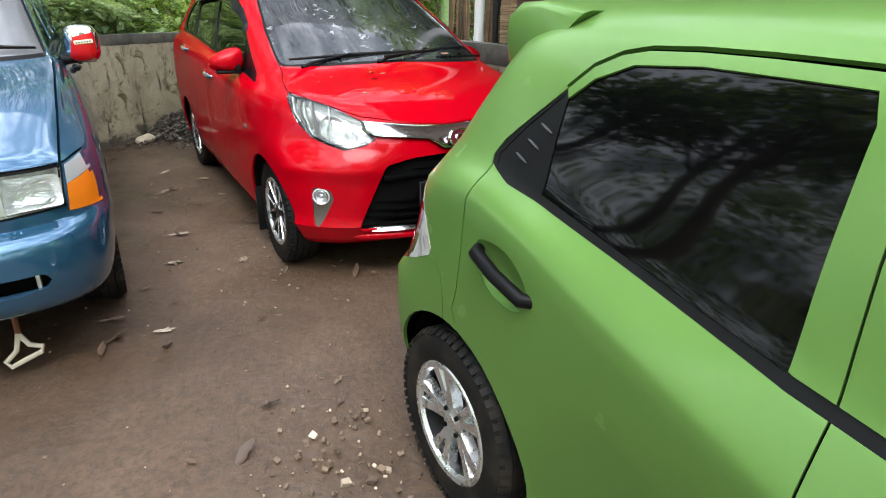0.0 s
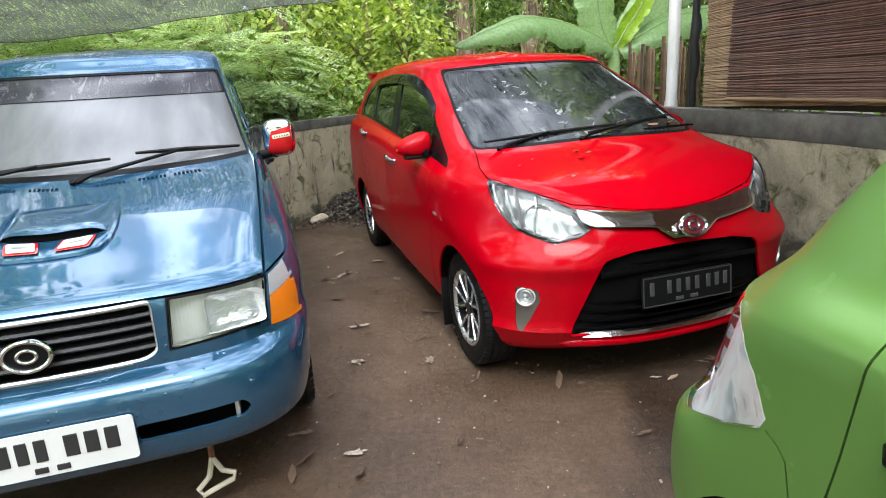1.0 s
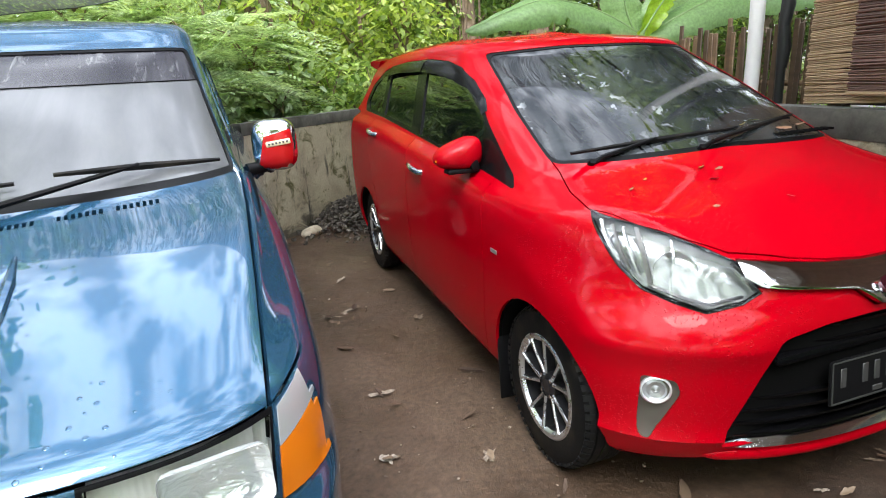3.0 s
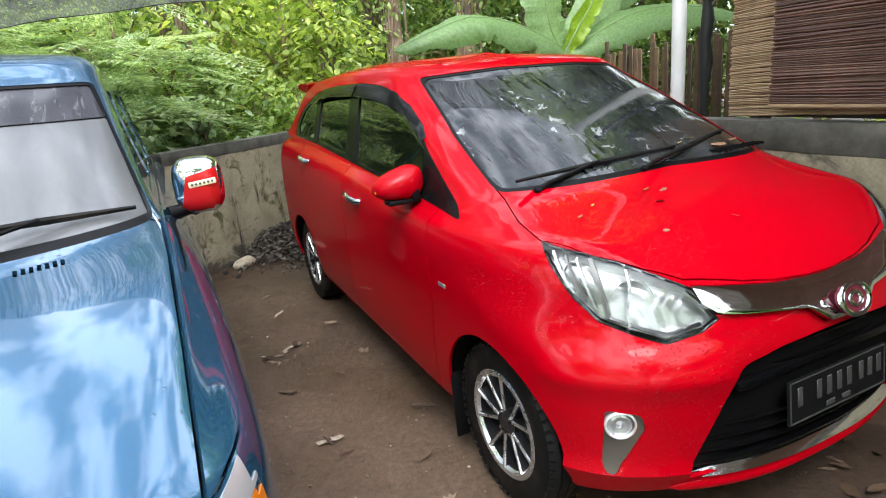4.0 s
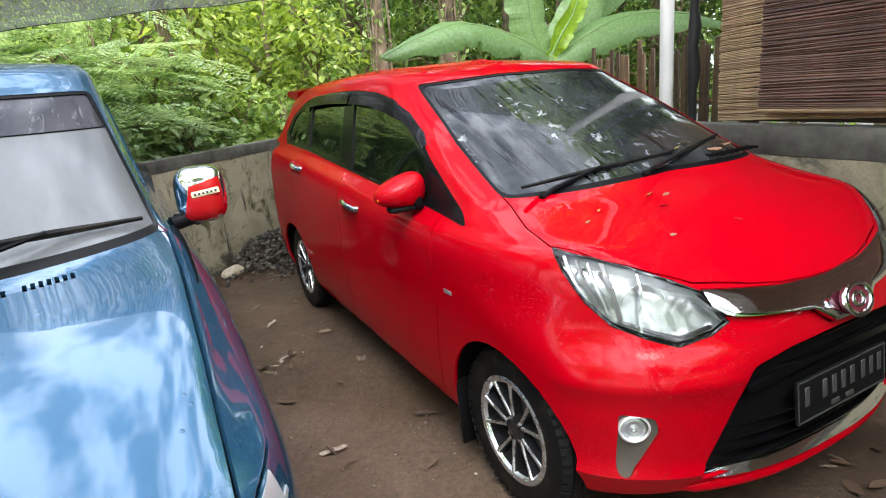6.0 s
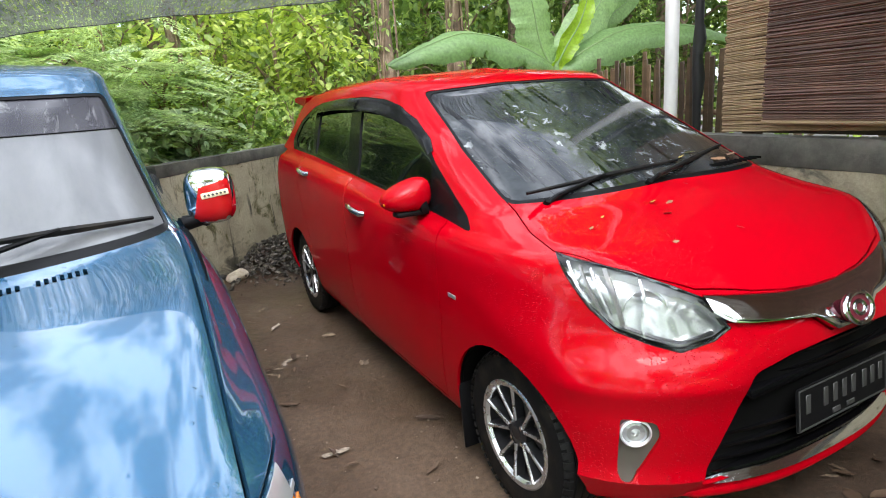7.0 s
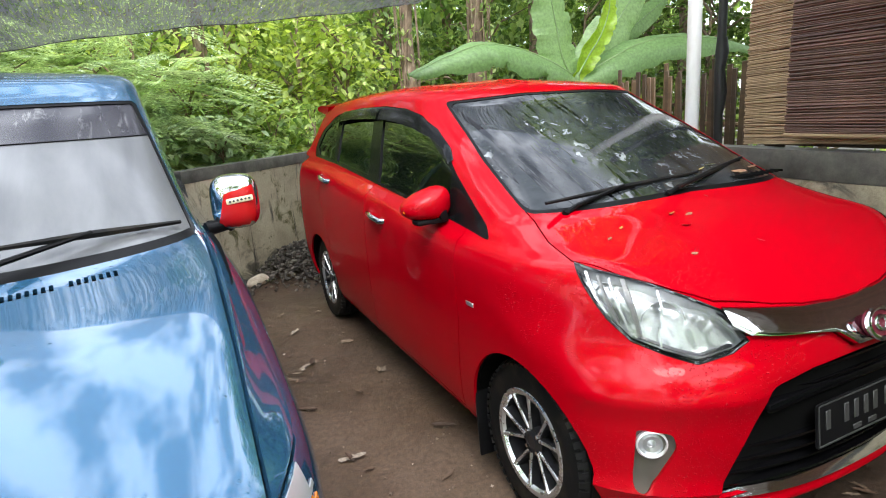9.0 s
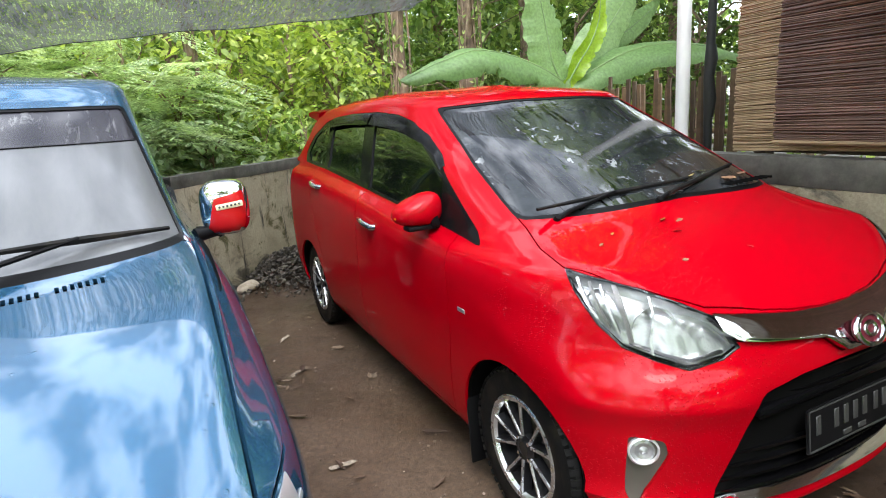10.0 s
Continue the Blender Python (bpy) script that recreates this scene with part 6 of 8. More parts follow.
for s in SIDES:
    # rear door glass, black corner panel behind it, black seal round both
    inlay(green_shell, [(2.073, 1.067), (1.824, 1.013), (1.629, 0.972), (1.491, 0.946), (1.499, 1.074), (1.504, 1.195), (1.510, 1.300), (1.528, 1.343), (1.661, 1.347), (1.816, 1.351), (1.965, 1.342), (2.048, 1.308), (2.101, 1.261)], "side", s, "rear_door_glass", M["soft_glass"], green_car, -0.006)
    inlay(green_shell, [(2.239, 1.099), (2.248, 1.122), (2.190, 1.195), (2.114, 1.272), (2.096, 1.174), (2.083, 1.072), (2.150, 1.081)], "side", s, "corner_panel", M["black_plastic"], green_car, -0.005)
    liner_tree = BVHTree.FromBMesh(green_liner)
    for ly, lz in ((2.128, 1.196), (2.150, 1.158), (2.172, 1.124)):
        line = []
        for k in np.linspace(-0.022, 0.022, 5):
            at = liner_tree.ray_cast(Vector((s * 2, ly + k, lz + 0.35 * k)), Vector((-s, 0, 0)))[0]
            line.append((at.x + s * 0.030, at.y, at.z))
        part("louvre", add_tube(bmesh.new(), line, [0.002, 0.0035, 0.004, 0.0035, 0.002], 6), M["slat_black"], green_car)
    inlay(green_shell, [(2.266, 1.115), (2.258, 1.099), (2.171, 1.068), (2.072, 1.051), (1.815, 0.997), (1.62, 0.954), (1.481, 0.925), (1.22, 0.888), (1.22, 0.908), (1.485, 0.947), (1.80, 1.10), (2.05, 1.20), (2.112, 1.284), (2.173, 1.226), (2.244, 1.155)], "side", s, "window_seal", M["black_plastic"], green_car, -0.003)
    inlay(green_shell, rounded([(0.62, 0.95), (1.34, 0.945), (1.37, 1.335), (1.15, 1.335), (0.95, 1.27)], 0.03), "side", s, "front_door_glass", M["soft_glass"], green_car, -0.006)
    # tail lamp, wrapping round the corner
    f = cut(green_shell, [(-1.335, 0.990), (-1.365, 0.935), (-1.440, 0.850), (-1.520, 0.720), (-1.560, 0.720), (-1.520, 0.860), (-1.450, 0.950), (-1.370, 0.990)], "rear_corner", s, 0.05, lambda c: c.y > 2.3)
    red_glass = rim(lift(green_shell, f, 0.003), 0.02)
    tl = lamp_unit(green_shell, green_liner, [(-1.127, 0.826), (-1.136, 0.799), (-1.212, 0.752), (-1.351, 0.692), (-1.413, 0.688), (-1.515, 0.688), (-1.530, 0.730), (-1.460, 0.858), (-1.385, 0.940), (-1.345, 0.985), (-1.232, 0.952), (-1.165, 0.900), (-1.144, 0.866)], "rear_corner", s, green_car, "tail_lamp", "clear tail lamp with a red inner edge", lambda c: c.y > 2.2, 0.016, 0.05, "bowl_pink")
    part("red_reflector", red_glass, M["red_lens"], tl, "red part of the lamp")
    for k in range(3):
        y, z = 2.462 + 0.022 * k, 0.812 - 0.012 * k
        part("rib", add_tube(bmesh.new(), [(s * 0.832, y, z), (s * 0.830, y + 0.016, z + 0.034)], 0.0022, 6), M["bowl_pink"], tl)
    # bowl behind the handle
    side_tree = BVHTree.FromBMesh(green_shell)
    edge = fine(rounded([(2.203, 0.934), (2.217, 0.899), (2.193, 0.847), (2.146, 0.808), (2.074, 0.797), (2.025, 0.812), (2.002, 0.856), (2.031, 0.899), (2.084, 0.933), (2.138, 0.941)], 0.025), 0.012)
    bm, rings = bmesh.new(), []
    for r in (1.03, 0.97, 0.85, 0.65, 0.40, 0.15):
        row = []
        for a, b in edge:
            y, z = 2.110 + (a - 2.110) * r, 0.868 + (b - 0.868) * r
            hit_ = side_tree.ray_cast(Vector((s * 2, y, z)), Vector((-s, 0, 0)))[0]
            row.append(bm.verts.new((hit_.x - s * (0.036 * (1 - r ** 3.0) if r < 1 else 0.0015), y, z)))
        rings.append(row)
    for p, q in zip(rings, rings[1:]):
        for k in range(len(edge)):
            bm.faces.new((p[k], p[(k + 1) % len(edge)], q[(k + 1) % len(edge)], q[k]))
    bm.faces.new(rings[-1])
    bmesh.ops.recalc_face_normals(bm, faces=bm.faces)
    part("handle_bowl", bm, M["green_paint"], green_car)
    hole(green_shell, edge, "side", (s,))
    hole(green_liner, edge, "side", (s,))
    # gaps
    for line in ([(1.452, 1.385), (1.450, 1.352), (1.436, 1.13), (1.427, 1.03), (1.416, 0.92), (1.411, 0.80), (1.42, 0.55), (1.43, 0.26)], [(2.249, 1.105), (2.252, 1.070), (2.265, 1.0), (2.285, 0.84), (2.300, 0.75), (2.320, 0.69), (2.295, 0.63), (2.285, 0.60)], [(2.433, 0.803), (2.404, 0.787), (2.384, 0.765), (2.370, 0.70), (2.370, 0.63)], [(0.36, 0.95), (0.34, 0.26)], [(0.34, 0.268), (1.43, 0.268), (2.02, 0.272)], [(1.21, 1.36), (1.0, 1.31), (0.75, 1.16), (0.55, 1.0), (0.358, 0.935)]):
        hole(green_shell, ribbon(fine(line, 0.05, False), 0.0045), "side", (s,))
    hole(green_shell, ribbon(fine([(2.115, 1.285), (2.067, 1.334), (2.009, 1.362), (1.946, 1.374), (1.834, 1.378), (1.70, 1.377), (1.545, 1.372), (1.20, 1.36)], 0.05, False), 0.010), "side", (s,))
# rear window
inlay(green_shell, rounded([(-0.50, 1.08), (0.50, 1.08), (0.44, 1.33), (-0.44, 1.33)], 0.05), "rear", 0, "rear_window", M["soft_glass"], green_car, -0.005, keep=lambda c: c.y > 2.0)
inlay(green_shell, rounded([(-0.56, 1.02), (0.56, 1.02), (0.48, 1.325), (-0.48, 1.325)], 0.05), "screen", 0, "windscreen", M["soft_glass"], green_car, -0.005, keep=lambda c: c.y < 1.1)
panels(green_shell, [("rear_door", (-0.84, 1.7, 0.6)), ("rear_door", (0.84, 1.7, 0.6)), ("front_door", (-0.84, 0.8, 0.6)), ("front_door", (0.84, 0.8, 0.6))], M["green_paint"], green_car)
part("inner_body", green_liner, M["liner"], green_car)
part("underbody", box((1.45, 3.1, 0.06), Matrix.Translation((0, 1.15, 0.25)), 0.02), M["liner"], green_car)
for wy in (0.0, 2.345):
    for s in SIDES:
        add_wheel(green_car, s * 0.745, wy, 0.288, 0.290, 0.175, 0.184, s, "paired")
        bm = bmesh.new()
        a = [Vector((s * 0.58, wy + 0.35 * math.cos(t), 0.29 + 0.35 * math.sin(t))) for t in np.linspace(-0.2, math.pi + 0.2, 26)]
        va, vb = [bm.verts.new(p) for p in a], [bm.verts.new((s * 0.77, p.y, p.z)) for p in a]
        for k in range(25):
            bm.faces.new((va[k], va[k + 1], vb[k + 1], vb[k]))
        part("arch_liner", bm, M["liner"], green_car)
# roof spoiler, its ends flush with the pillars
bm = bmesh.new()
rows = []
for x in [-0.600, -0.592] + list(np.linspace(-0.575, 0.575, 27)) + [0.592, 0.600]:
    q = 1 - (abs(x) / 0.60) ** 2
    e = 0.0 if abs(x) < 0.58 else 0.006 if abs(x) < 0.595 else 0.020
    rows.append([bm.verts.new((x, y, z)) for y, z in ((2.18 + e, 1.440 - e), (2.34, 1.460 + 0.015 * q - e), (2.425 + 0.07 * q - e, 1.456 + 0.015 * q - e), (2.470 + 0.08 * q - e, 1.425 + 0.01 * q - e * 0.5), (2.478 + 0.06 * q - e, 1.370), (2.462 + 0.01 * q - e, 1.305 + e), (2.36, 1.270 + e))])
for a, b in zip(rows, rows[1:]):
    for j in range(7):
        bm.faces.new((a[j], a[(j + 1) % 7], b[(j + 1) % 7], b[j]))
bm.faces.new(rows[0])
bm.faces.new(rows[-1][::-1])
bmesh.ops.recalc_face_normals(bm, faces=bm.faces)
part("roof_spoiler", bm, M["green_paint"], green_car)
for s in SIDES:
    door_handle(green_car, 2.105, 0.875, s * 0.832, M["black_plastic"], 0.225, 14, fat=1.2)


# ---- ground and walls ----
def ground_z(x, y):
    """The yard is level by the two front cars and falls a little towards the hatchback."""
    t = np.clip((-0.75 - np.asarray(y, float)) / 1.15, 0, 1)
    return -0.09 * t * t * (3 - 2 * t)


def spread(lo, hi, step, far):
    """Coordinates that are dense between lo and hi and open out to far."""
    inner = list(np.arange(lo, hi + 1e-6, step))
    out, k = [], step
    p = hi
    while p < far:
        k *= 1.5
        p += k
        out.append(p)
    neg, k, p = [], step, lo
    while p > -far:
        k *= 1.5
        p -= k
        neg.append(p)
    return np.array(neg[::-1] + inner + out)


gx, gy = spread(-2.6, 1.5, 0.035, 400.0), spread(-3.2, 4.8, 0.035, 400.0)
X, Y = np.meshgrid(gx, gy)
Z = ground_z(X, Y)
rng = np.random.default_rng(3)
for i in range(X.shape[0]):
    for j in range(X.shape[1]):
        if -3 < X[i, j] < 2 and -3.5 < Y[i, j] < 5:
            p = Vector((X[i, j], Y[i, j], 0))
            Z[i, j] += 0.012 * noise.noise(p * 2.3) + 0.006 * noise.noise(p * 9) - 0.006
            d = math.hypot((X[i, j] + 1.02) / 0.33, (Y[i, j] + 1.66) / 0.28)
            if d < 1:
                Z[i, j] += (1 - d) * (0.030 * max(0.0, noise.noise(p * 11 + Vector((3, 1, 0)))) + 0.006)
w_ = X.shape[1]
verts = np.stack([X.ravel(), Y.ravel(), Z.ravel()], 1).tolist()
faces = [(i * w_ + j, i * w_ + j + 1, (i + 1) * w_ + j + 1, (i + 1) * w_ + j) for i in range(X.shape[0] - 1) for j in range(w_ - 1)]
ground = tagged(raw("ground", verts, faces, M["dirt"], smooth=True), "damp brown bare earth strewn with leaves and grit", "ground", kind="structure")


def wall(name, a, b, h, cap=0.0, th=0.12, label="low cement wall, stained and mossy", mat="wall"):
    """A rendered wall from a to b, with an uneven face and top, and a darker band along the top."""
    a, b = Vector((*a, 0)), Vector((*b, 0))
    L = (b - a).length
    d = (b - a).normalized()
    nrm = Vector((d.y, -d.x, 0))
    if nrm.y > 0 and abs(nrm.y) > 0.5 or nrm.x > 0 and abs(nrm.x) > 0.7:
        nrm = -nrm
    bm = bmesh.new()
    nx, nz = max(2, int(L / 0.08)), int(h / 0.08)
    front = [[bm.verts.new(a + d * (L * i / nx) + nrm * (th / 2 + 0.003 * noise.noise(Vector((i * 0.35, k * 0.3, 7)))) + Vector((0, 0, -0.15 + (h + 0.15) * k / nz + (0.008 * noise.noise(Vector((i * 0.5, 2, 1))) if k == nz else 0)))) for k in range(nz + 1)] for i in range(nx + 1)]
    back = [[bm.verts.new(v.co - nrm * th) for v in (col[0], col[-1])] for col in front]
    for i in range(nx):
        for k in range(nz):
            bm.faces.new((front[i][k], front[i + 1][k], front[i + 1][k + 1], front[i][k + 1]))
        bm.faces.new((front[i][-1], front[i + 1][-1], back[i + 1][1], back[i][1]))
        bm.faces.new((back[i][1], back[i + 1][1], back[i + 1][0], back[i][0]))
    for col, bk, flip in ((front[0], back[0], False), (front[-1], back[-1], True)):
        f = [*col, bk[1], bk[0]]
        bm.faces.new(f[::-1] if flip else f)
    bmesh.ops.recalc_face_normals(bm, faces=bm.faces)
    w = tagged(part(name, bm, M[mat], None, angle=35), label, "wall", kind="structure")
    if cap:
        bm = bmesh.new()
        sec = [(th / 2 + 0.003, h - cap), (th / 2 + 0.007, h - cap + 0.006), (th / 2 + 0.007, h + 0.008), (th / 2 + 0.006, h + 0.018), (-th / 2 - 0.006, h + 0.018), (-th / 2 - 0.014, h - cap)]
        rows = []
        for i in range(nx + 1):
            c = a + d * (L * i / nx)
            rows.append([bm.verts.new(c + nrm * (u + 0.003 * noise.noise(Vector((i * 0.6, 1.7, 3)))) + Vector((0, 0, v + 0.004 * noise.noise(Vector((i * 0.4, 0.3, 9)))))) for u, v in sec])
        for p, q in zip(rows, rows[1:]):
            for k in range(6):
                bm.faces.new((p[k], q[k], q[(k + 1) % 6], p[(k + 1) % 6]))
        bm.faces.new(rows[0])
        bm.faces.new(rows[-1][::-1])
        bmesh.ops.recalc_face_normals(bm, faces=bm.faces)
        part("coping", bm, M["coping"], w, "darker weathered coping band")
    return w


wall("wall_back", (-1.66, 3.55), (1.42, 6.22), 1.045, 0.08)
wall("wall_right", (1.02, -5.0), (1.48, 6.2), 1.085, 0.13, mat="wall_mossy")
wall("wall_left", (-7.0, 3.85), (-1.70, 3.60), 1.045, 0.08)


# ---- leaves and trees ----
def leaf_cloud(pos, way, up, size, width=0.45, fold=0.18):
    """Vertices and faces of many ovate leaves: two folded halves each."""
    n = len(pos)
    way = way / np.linalg.norm(way, axis=1)[:, None]
    sd = np.cross(way, up)
    sd /= np.linalg.norm(sd, axis=1)[:, None] + 1e-9
    nn = np.cross(sd, way)
    s = size[:, None]
    w = width * s / 2
    v = np.stack([pos, pos + way * s * 0.32 + sd * w + nn * w * fold, pos + way * s * 0.68 + sd * w * 0.82 + nn * w * fold * 0.6 - nn * s * 0.03,
                  pos + way * s - nn * s * 0.10, pos + way * s * 0.68 - sd * w * 0.82 + nn * w * fold * 0.6 - nn * s * 0.03, pos + way * s * 0.32 - sd * w + nn * w * fold], 1).reshape(-1, 3)
    b = np.arange(n)[:, None] * 6
    f = np.concatenate([b + np.array([0, 1, 2, 3]), b + np.array([0, 3, 4, 5])], 0)
    return v, f


def cloud_object(name, v, f, mat, parent=None):
    me = bpy.data.meshes.new(name)
    me.from_pydata(v.tolist(), [], f.tolist())
    me.update()
    me.materials.append(mat)
    ob = new(name, me)
    if parent is not None:
        ob.parent = parent
    return ob


def tree(name, label, category, base, height, spread_r, limbs, per_limb, leaf, mat, seed, kind="ovate", trunk_r=0.03, low=0.3, group="", lean=(0, 0), wid=0.5):
    """A shrub or tree: a tapered trunk, limbs, and a crown of single leaves or feathery fronds set along the twigs."""
    rng = np.random.default_rng(seed)
    ob = thing(name, label, category, group, Matrix.Translation(base))
    bm = bmesh.new()
    top = Vector((lean[0], lean[1], height * 0.85))
    tp = [Vector((0, 0, -0.1)), Vector((0.04, 0.02, 0)) + top * 0.3, Vector((-0.03, 0.03, 0)) + top * 0.65, top]
    add_tube(bm, tp, [trunk_r * 1.3, trunk_r, trunk_r * 0.7, trunk_r * 0.25], 8)
    pos, way, size = [], [], []
    lv, lf = [], []
    for k in range(limbs):
        h = low + (1 - low) * (k + rng.random()) / limbs
        i = min(2, int(h * 3))
        st = tp[i].lerp(tp[i + 1], h * 3 - i)
        a = rng.random() * 2 * math.pi
        reach = spread_r * (0.45 + 0.75 * rng.random()) * (1.1 - 0.45 * h)
        en = st + Vector((math.cos(a) * reach, math.sin(a) * reach, height * (0.02 + 0.22 * rng.random())))
        md = st.lerp(en, 0.5) + Vector((0, 0, 0.06 * height))
        add_tube(bm, [st, md, en], [trunk_r * 0.45, trunk_r * 0.28, trunk_r * 0.08], 5, False)
        for q in range(per_limb):
            f = 0.25 + 0.8 * rng.random()
            c = np.array(st.lerp(md, f * 2) if f < 0.5 else md.lerp(en, f * 2 - 1))
            c = c + rng.normal(size=3) * spread_r * 0.16
            d = rng.normal(size=3) * (1, 1, 0.45 if kind == "ovate" else 0.18) + np.array((math.cos(a), math.sin(a), -0.15)) * 0.5
            d /= np.linalg.norm(d)
            if kind == "ovate":
                pos.append(c)
                way.append(d + np.array((0, 0, -0.35)))
                size.append(leaf * (0.6 + 0.8 * rng.random()))
            else:
                # a frond: two rows of small leaflets along a drooping rib, in side fronds
                L = leaf * (0.7 + 0.6 * rng.random())
                sdv = np.cross(d, (0, 0, 1.0))
                sdv /= np.linalg.norm(sdv) + 1e-9
                for u in np.linspace(0.12, 1.0, 9):
                    rp = c + d * L * u + np.array((0, 0, -0.25 * L * u * u))
                    for sg in (-1, 1):
                        d2 = d * 0.55 + sdv * sg * 0.8 + np.array((0, 0, -0.1))
                        d2 /= np.linalg.norm(d2)
                        l2 = L * 0.42 * math.sin(math.pi * (0.25 + 0.65 * u))
                        for u2 in np.linspace(0.12, 1.0, 8):
                            for s2 in (-1, 1):
                                pos.append(rp + d2 * l2 * u2)
                                way.append(d2 * 0.7 + d * 0.7 * s2 + rng.normal(size=3) * 0.1)
                                size.append(leaf * 0.10)
    bmesh.ops.recalc_face_normals(bm, faces=bm.faces)
    part("trunk", bm, M["bark"], ob)
    n = len(pos)
    up = np.tile((0.0, 0.0, 1.0), (n, 1)) + rng.normal(size=(n, 3)) * (0.35 if kind == "ovate" else 0.08)
    v, f = leaf_cloud(np.array(pos), np.array(way), up, np.array(size), wid)
    cloud_object("crown", v, f, M[mat], ob)
    return ob


G1 = "shrubs behind the wall"
FEATH = ("feathery green shrub with fine compound leaves", "shrub")
for i, (bx, by, h, r) in enumerate(((-2.9, 4.9, 2.3, 0.85), (-1.95, 4.75, 2.2, 0.8), (-1.35, 5.3, 2.0, 0.75), (-3.7, 5.6, 2.6, 0.9), (-2.2, 5.9, 2.6, 0.9))):
    tree("shrub", *FEATH, (bx, by, 0), h, r, 14, 7, 0.60, "leaf_feather", 40 + i, "frond", 0.028, 0.28, G1, wid=0.30)
YEL = ("slender sapling with large yellow-green leaves", "tree")
for i, (bx, by, h, r) in enumerate(((-0.75, 6.6, 3.3, 1.0), (0.25, 7.0, 3.4, 1.1), (-1.8, 7.6, 3.6, 1.2), (0.7, 6.3, 2.8, 0.8), (-0.2, 8.2, 3.8, 1.3))):
    tree("tree", *YEL, (bx, by, -0.1), h, r, 18, 84, 0.115, "leaf_yellow", 60 + i, "ovate", 0.04, 0.22, "saplings behind the wall", wid=0.55)
BUSH = ("dense dark green bush against the wall", "bush")
for i, (bx, by, h, r) in enumerate(((-1.15, 4.75, 1.5, 0.55), (-0.55, 5.25, 1.55, 0.6), (0.05, 5.75, 1.65, 0.6), (-0.95, 5.6, 1.8, 0.7), (-1.75, 4.35, 1.4, 0.5), (0.6, 6.3, 1.7, 0.6), (-2.6, 4.35, 1.45, 0.55))):
    tree("bush", *BUSH, (bx, by, -0.05), h, r, 15, 60, 0.095, "leaf_feather" if i in (0, 4, 6) else "leaf_dark" if i == 3 else "leaf_mid", 80 + i, "ovate", 0.022, 0.15, G1, wid=0.6)
MID = ("broad-leaved green tree in the thicket", "tree")
for i, (bx, by, h, r) in enumerate(((3.4, 7.6, 3.6, 1.3), (4.9, 6.6, 3.4, 1.3), (1.2, 8.6, 3.9, 1.3), (6.4, 5.4, 3.2, 1.3), (-4.6, 7.4, 3.8, 1.4), (-6.2, 6.0, 3.6, 1.4), (2.6, 9.4, 4.2, 1.5), (6.3, 6.9, 3.4, 1.3), (7.6, 6.2, 3.4, 1.4), (8.2, 4.6, 3.2, 1.3))):
    tree("tree", *MID, (bx, by, -0.1), h, r, 17, 80, 0.12, "leaf_dark" if i in (0, 1, 3, 6, 7, 8, 9) else "leaf_mid", 100 + i, "ovate", 0.06, 0.15, "trees of the thicket", wid=0.5)


def tall_trunk(x, y, r, seed, lean):
    """A bare tree trunk wound with climbers."""
    rng = np.random.default_rng(seed)
    ob = thing("tree", "bare brown tree trunk wound with thin climbers", "tree", "bare trunks", Matrix.Translation((x, y, 0)))
    bm = bmesh.new()
    zs = np.linspace(-0.1, 5.2, 26)
    add_tube(bm, [(lean * z + 0.02 * math.sin(2.2 * z), 0.02 * math.cos(1.7 * z), z) for z in zs], [r * (1.25 - 0.08 * z) * (1 + 0.10 * math.sin(5 * z + seed)) for z in zs], 14)
    part("trunk", bm, M["bark"], ob)
    pos, way, size = [], [], []
    for k in range(7):
        a0, w0 = rng.random() * 6, rng.normal() * 0.5
        off = 1.0 + 0.8 * rng.random()
        pts = [(lean * z + r * off * 1.2 * math.cos(a0 + w0 * z), r * off * 1.2 * math.sin(a0 + w0 * z), z) for z in np.linspace(0, 4.6, 16)]
        part("vine", add_tube(bmesh.new(), pts, 0.008 + 0.008 * rng.random(), 5), M["bark"], ob)
        for p in pts[3:]:
            for q in range(5):
                pos.append(np.array(p) + rng.normal(size=3) * 0.09)
                way.append(rng.normal(size=3) + (0, 0, -0.8))
                size.append(0.05 + 0.08 * rng.random())
    v, f = leaf_cloud(np.array(pos), np.array(way), np.tile((0.0, -0.4, 1.0), (len(pos), 1)) + rng.normal(size=(len(pos), 3)) * 0.4, np.array(size), 0.45)
    cloud_object("climber_leaves", v, f, M["leaf_mid"], ob)


tall_trunk(1.60, 6.35, 0.085, 5, 0.004)
tall_trunk(2.72, 6.45, 0.115, 6, 0.012)
tall_trunk(-1.05, 6.2, 0.045, 7, -0.02)


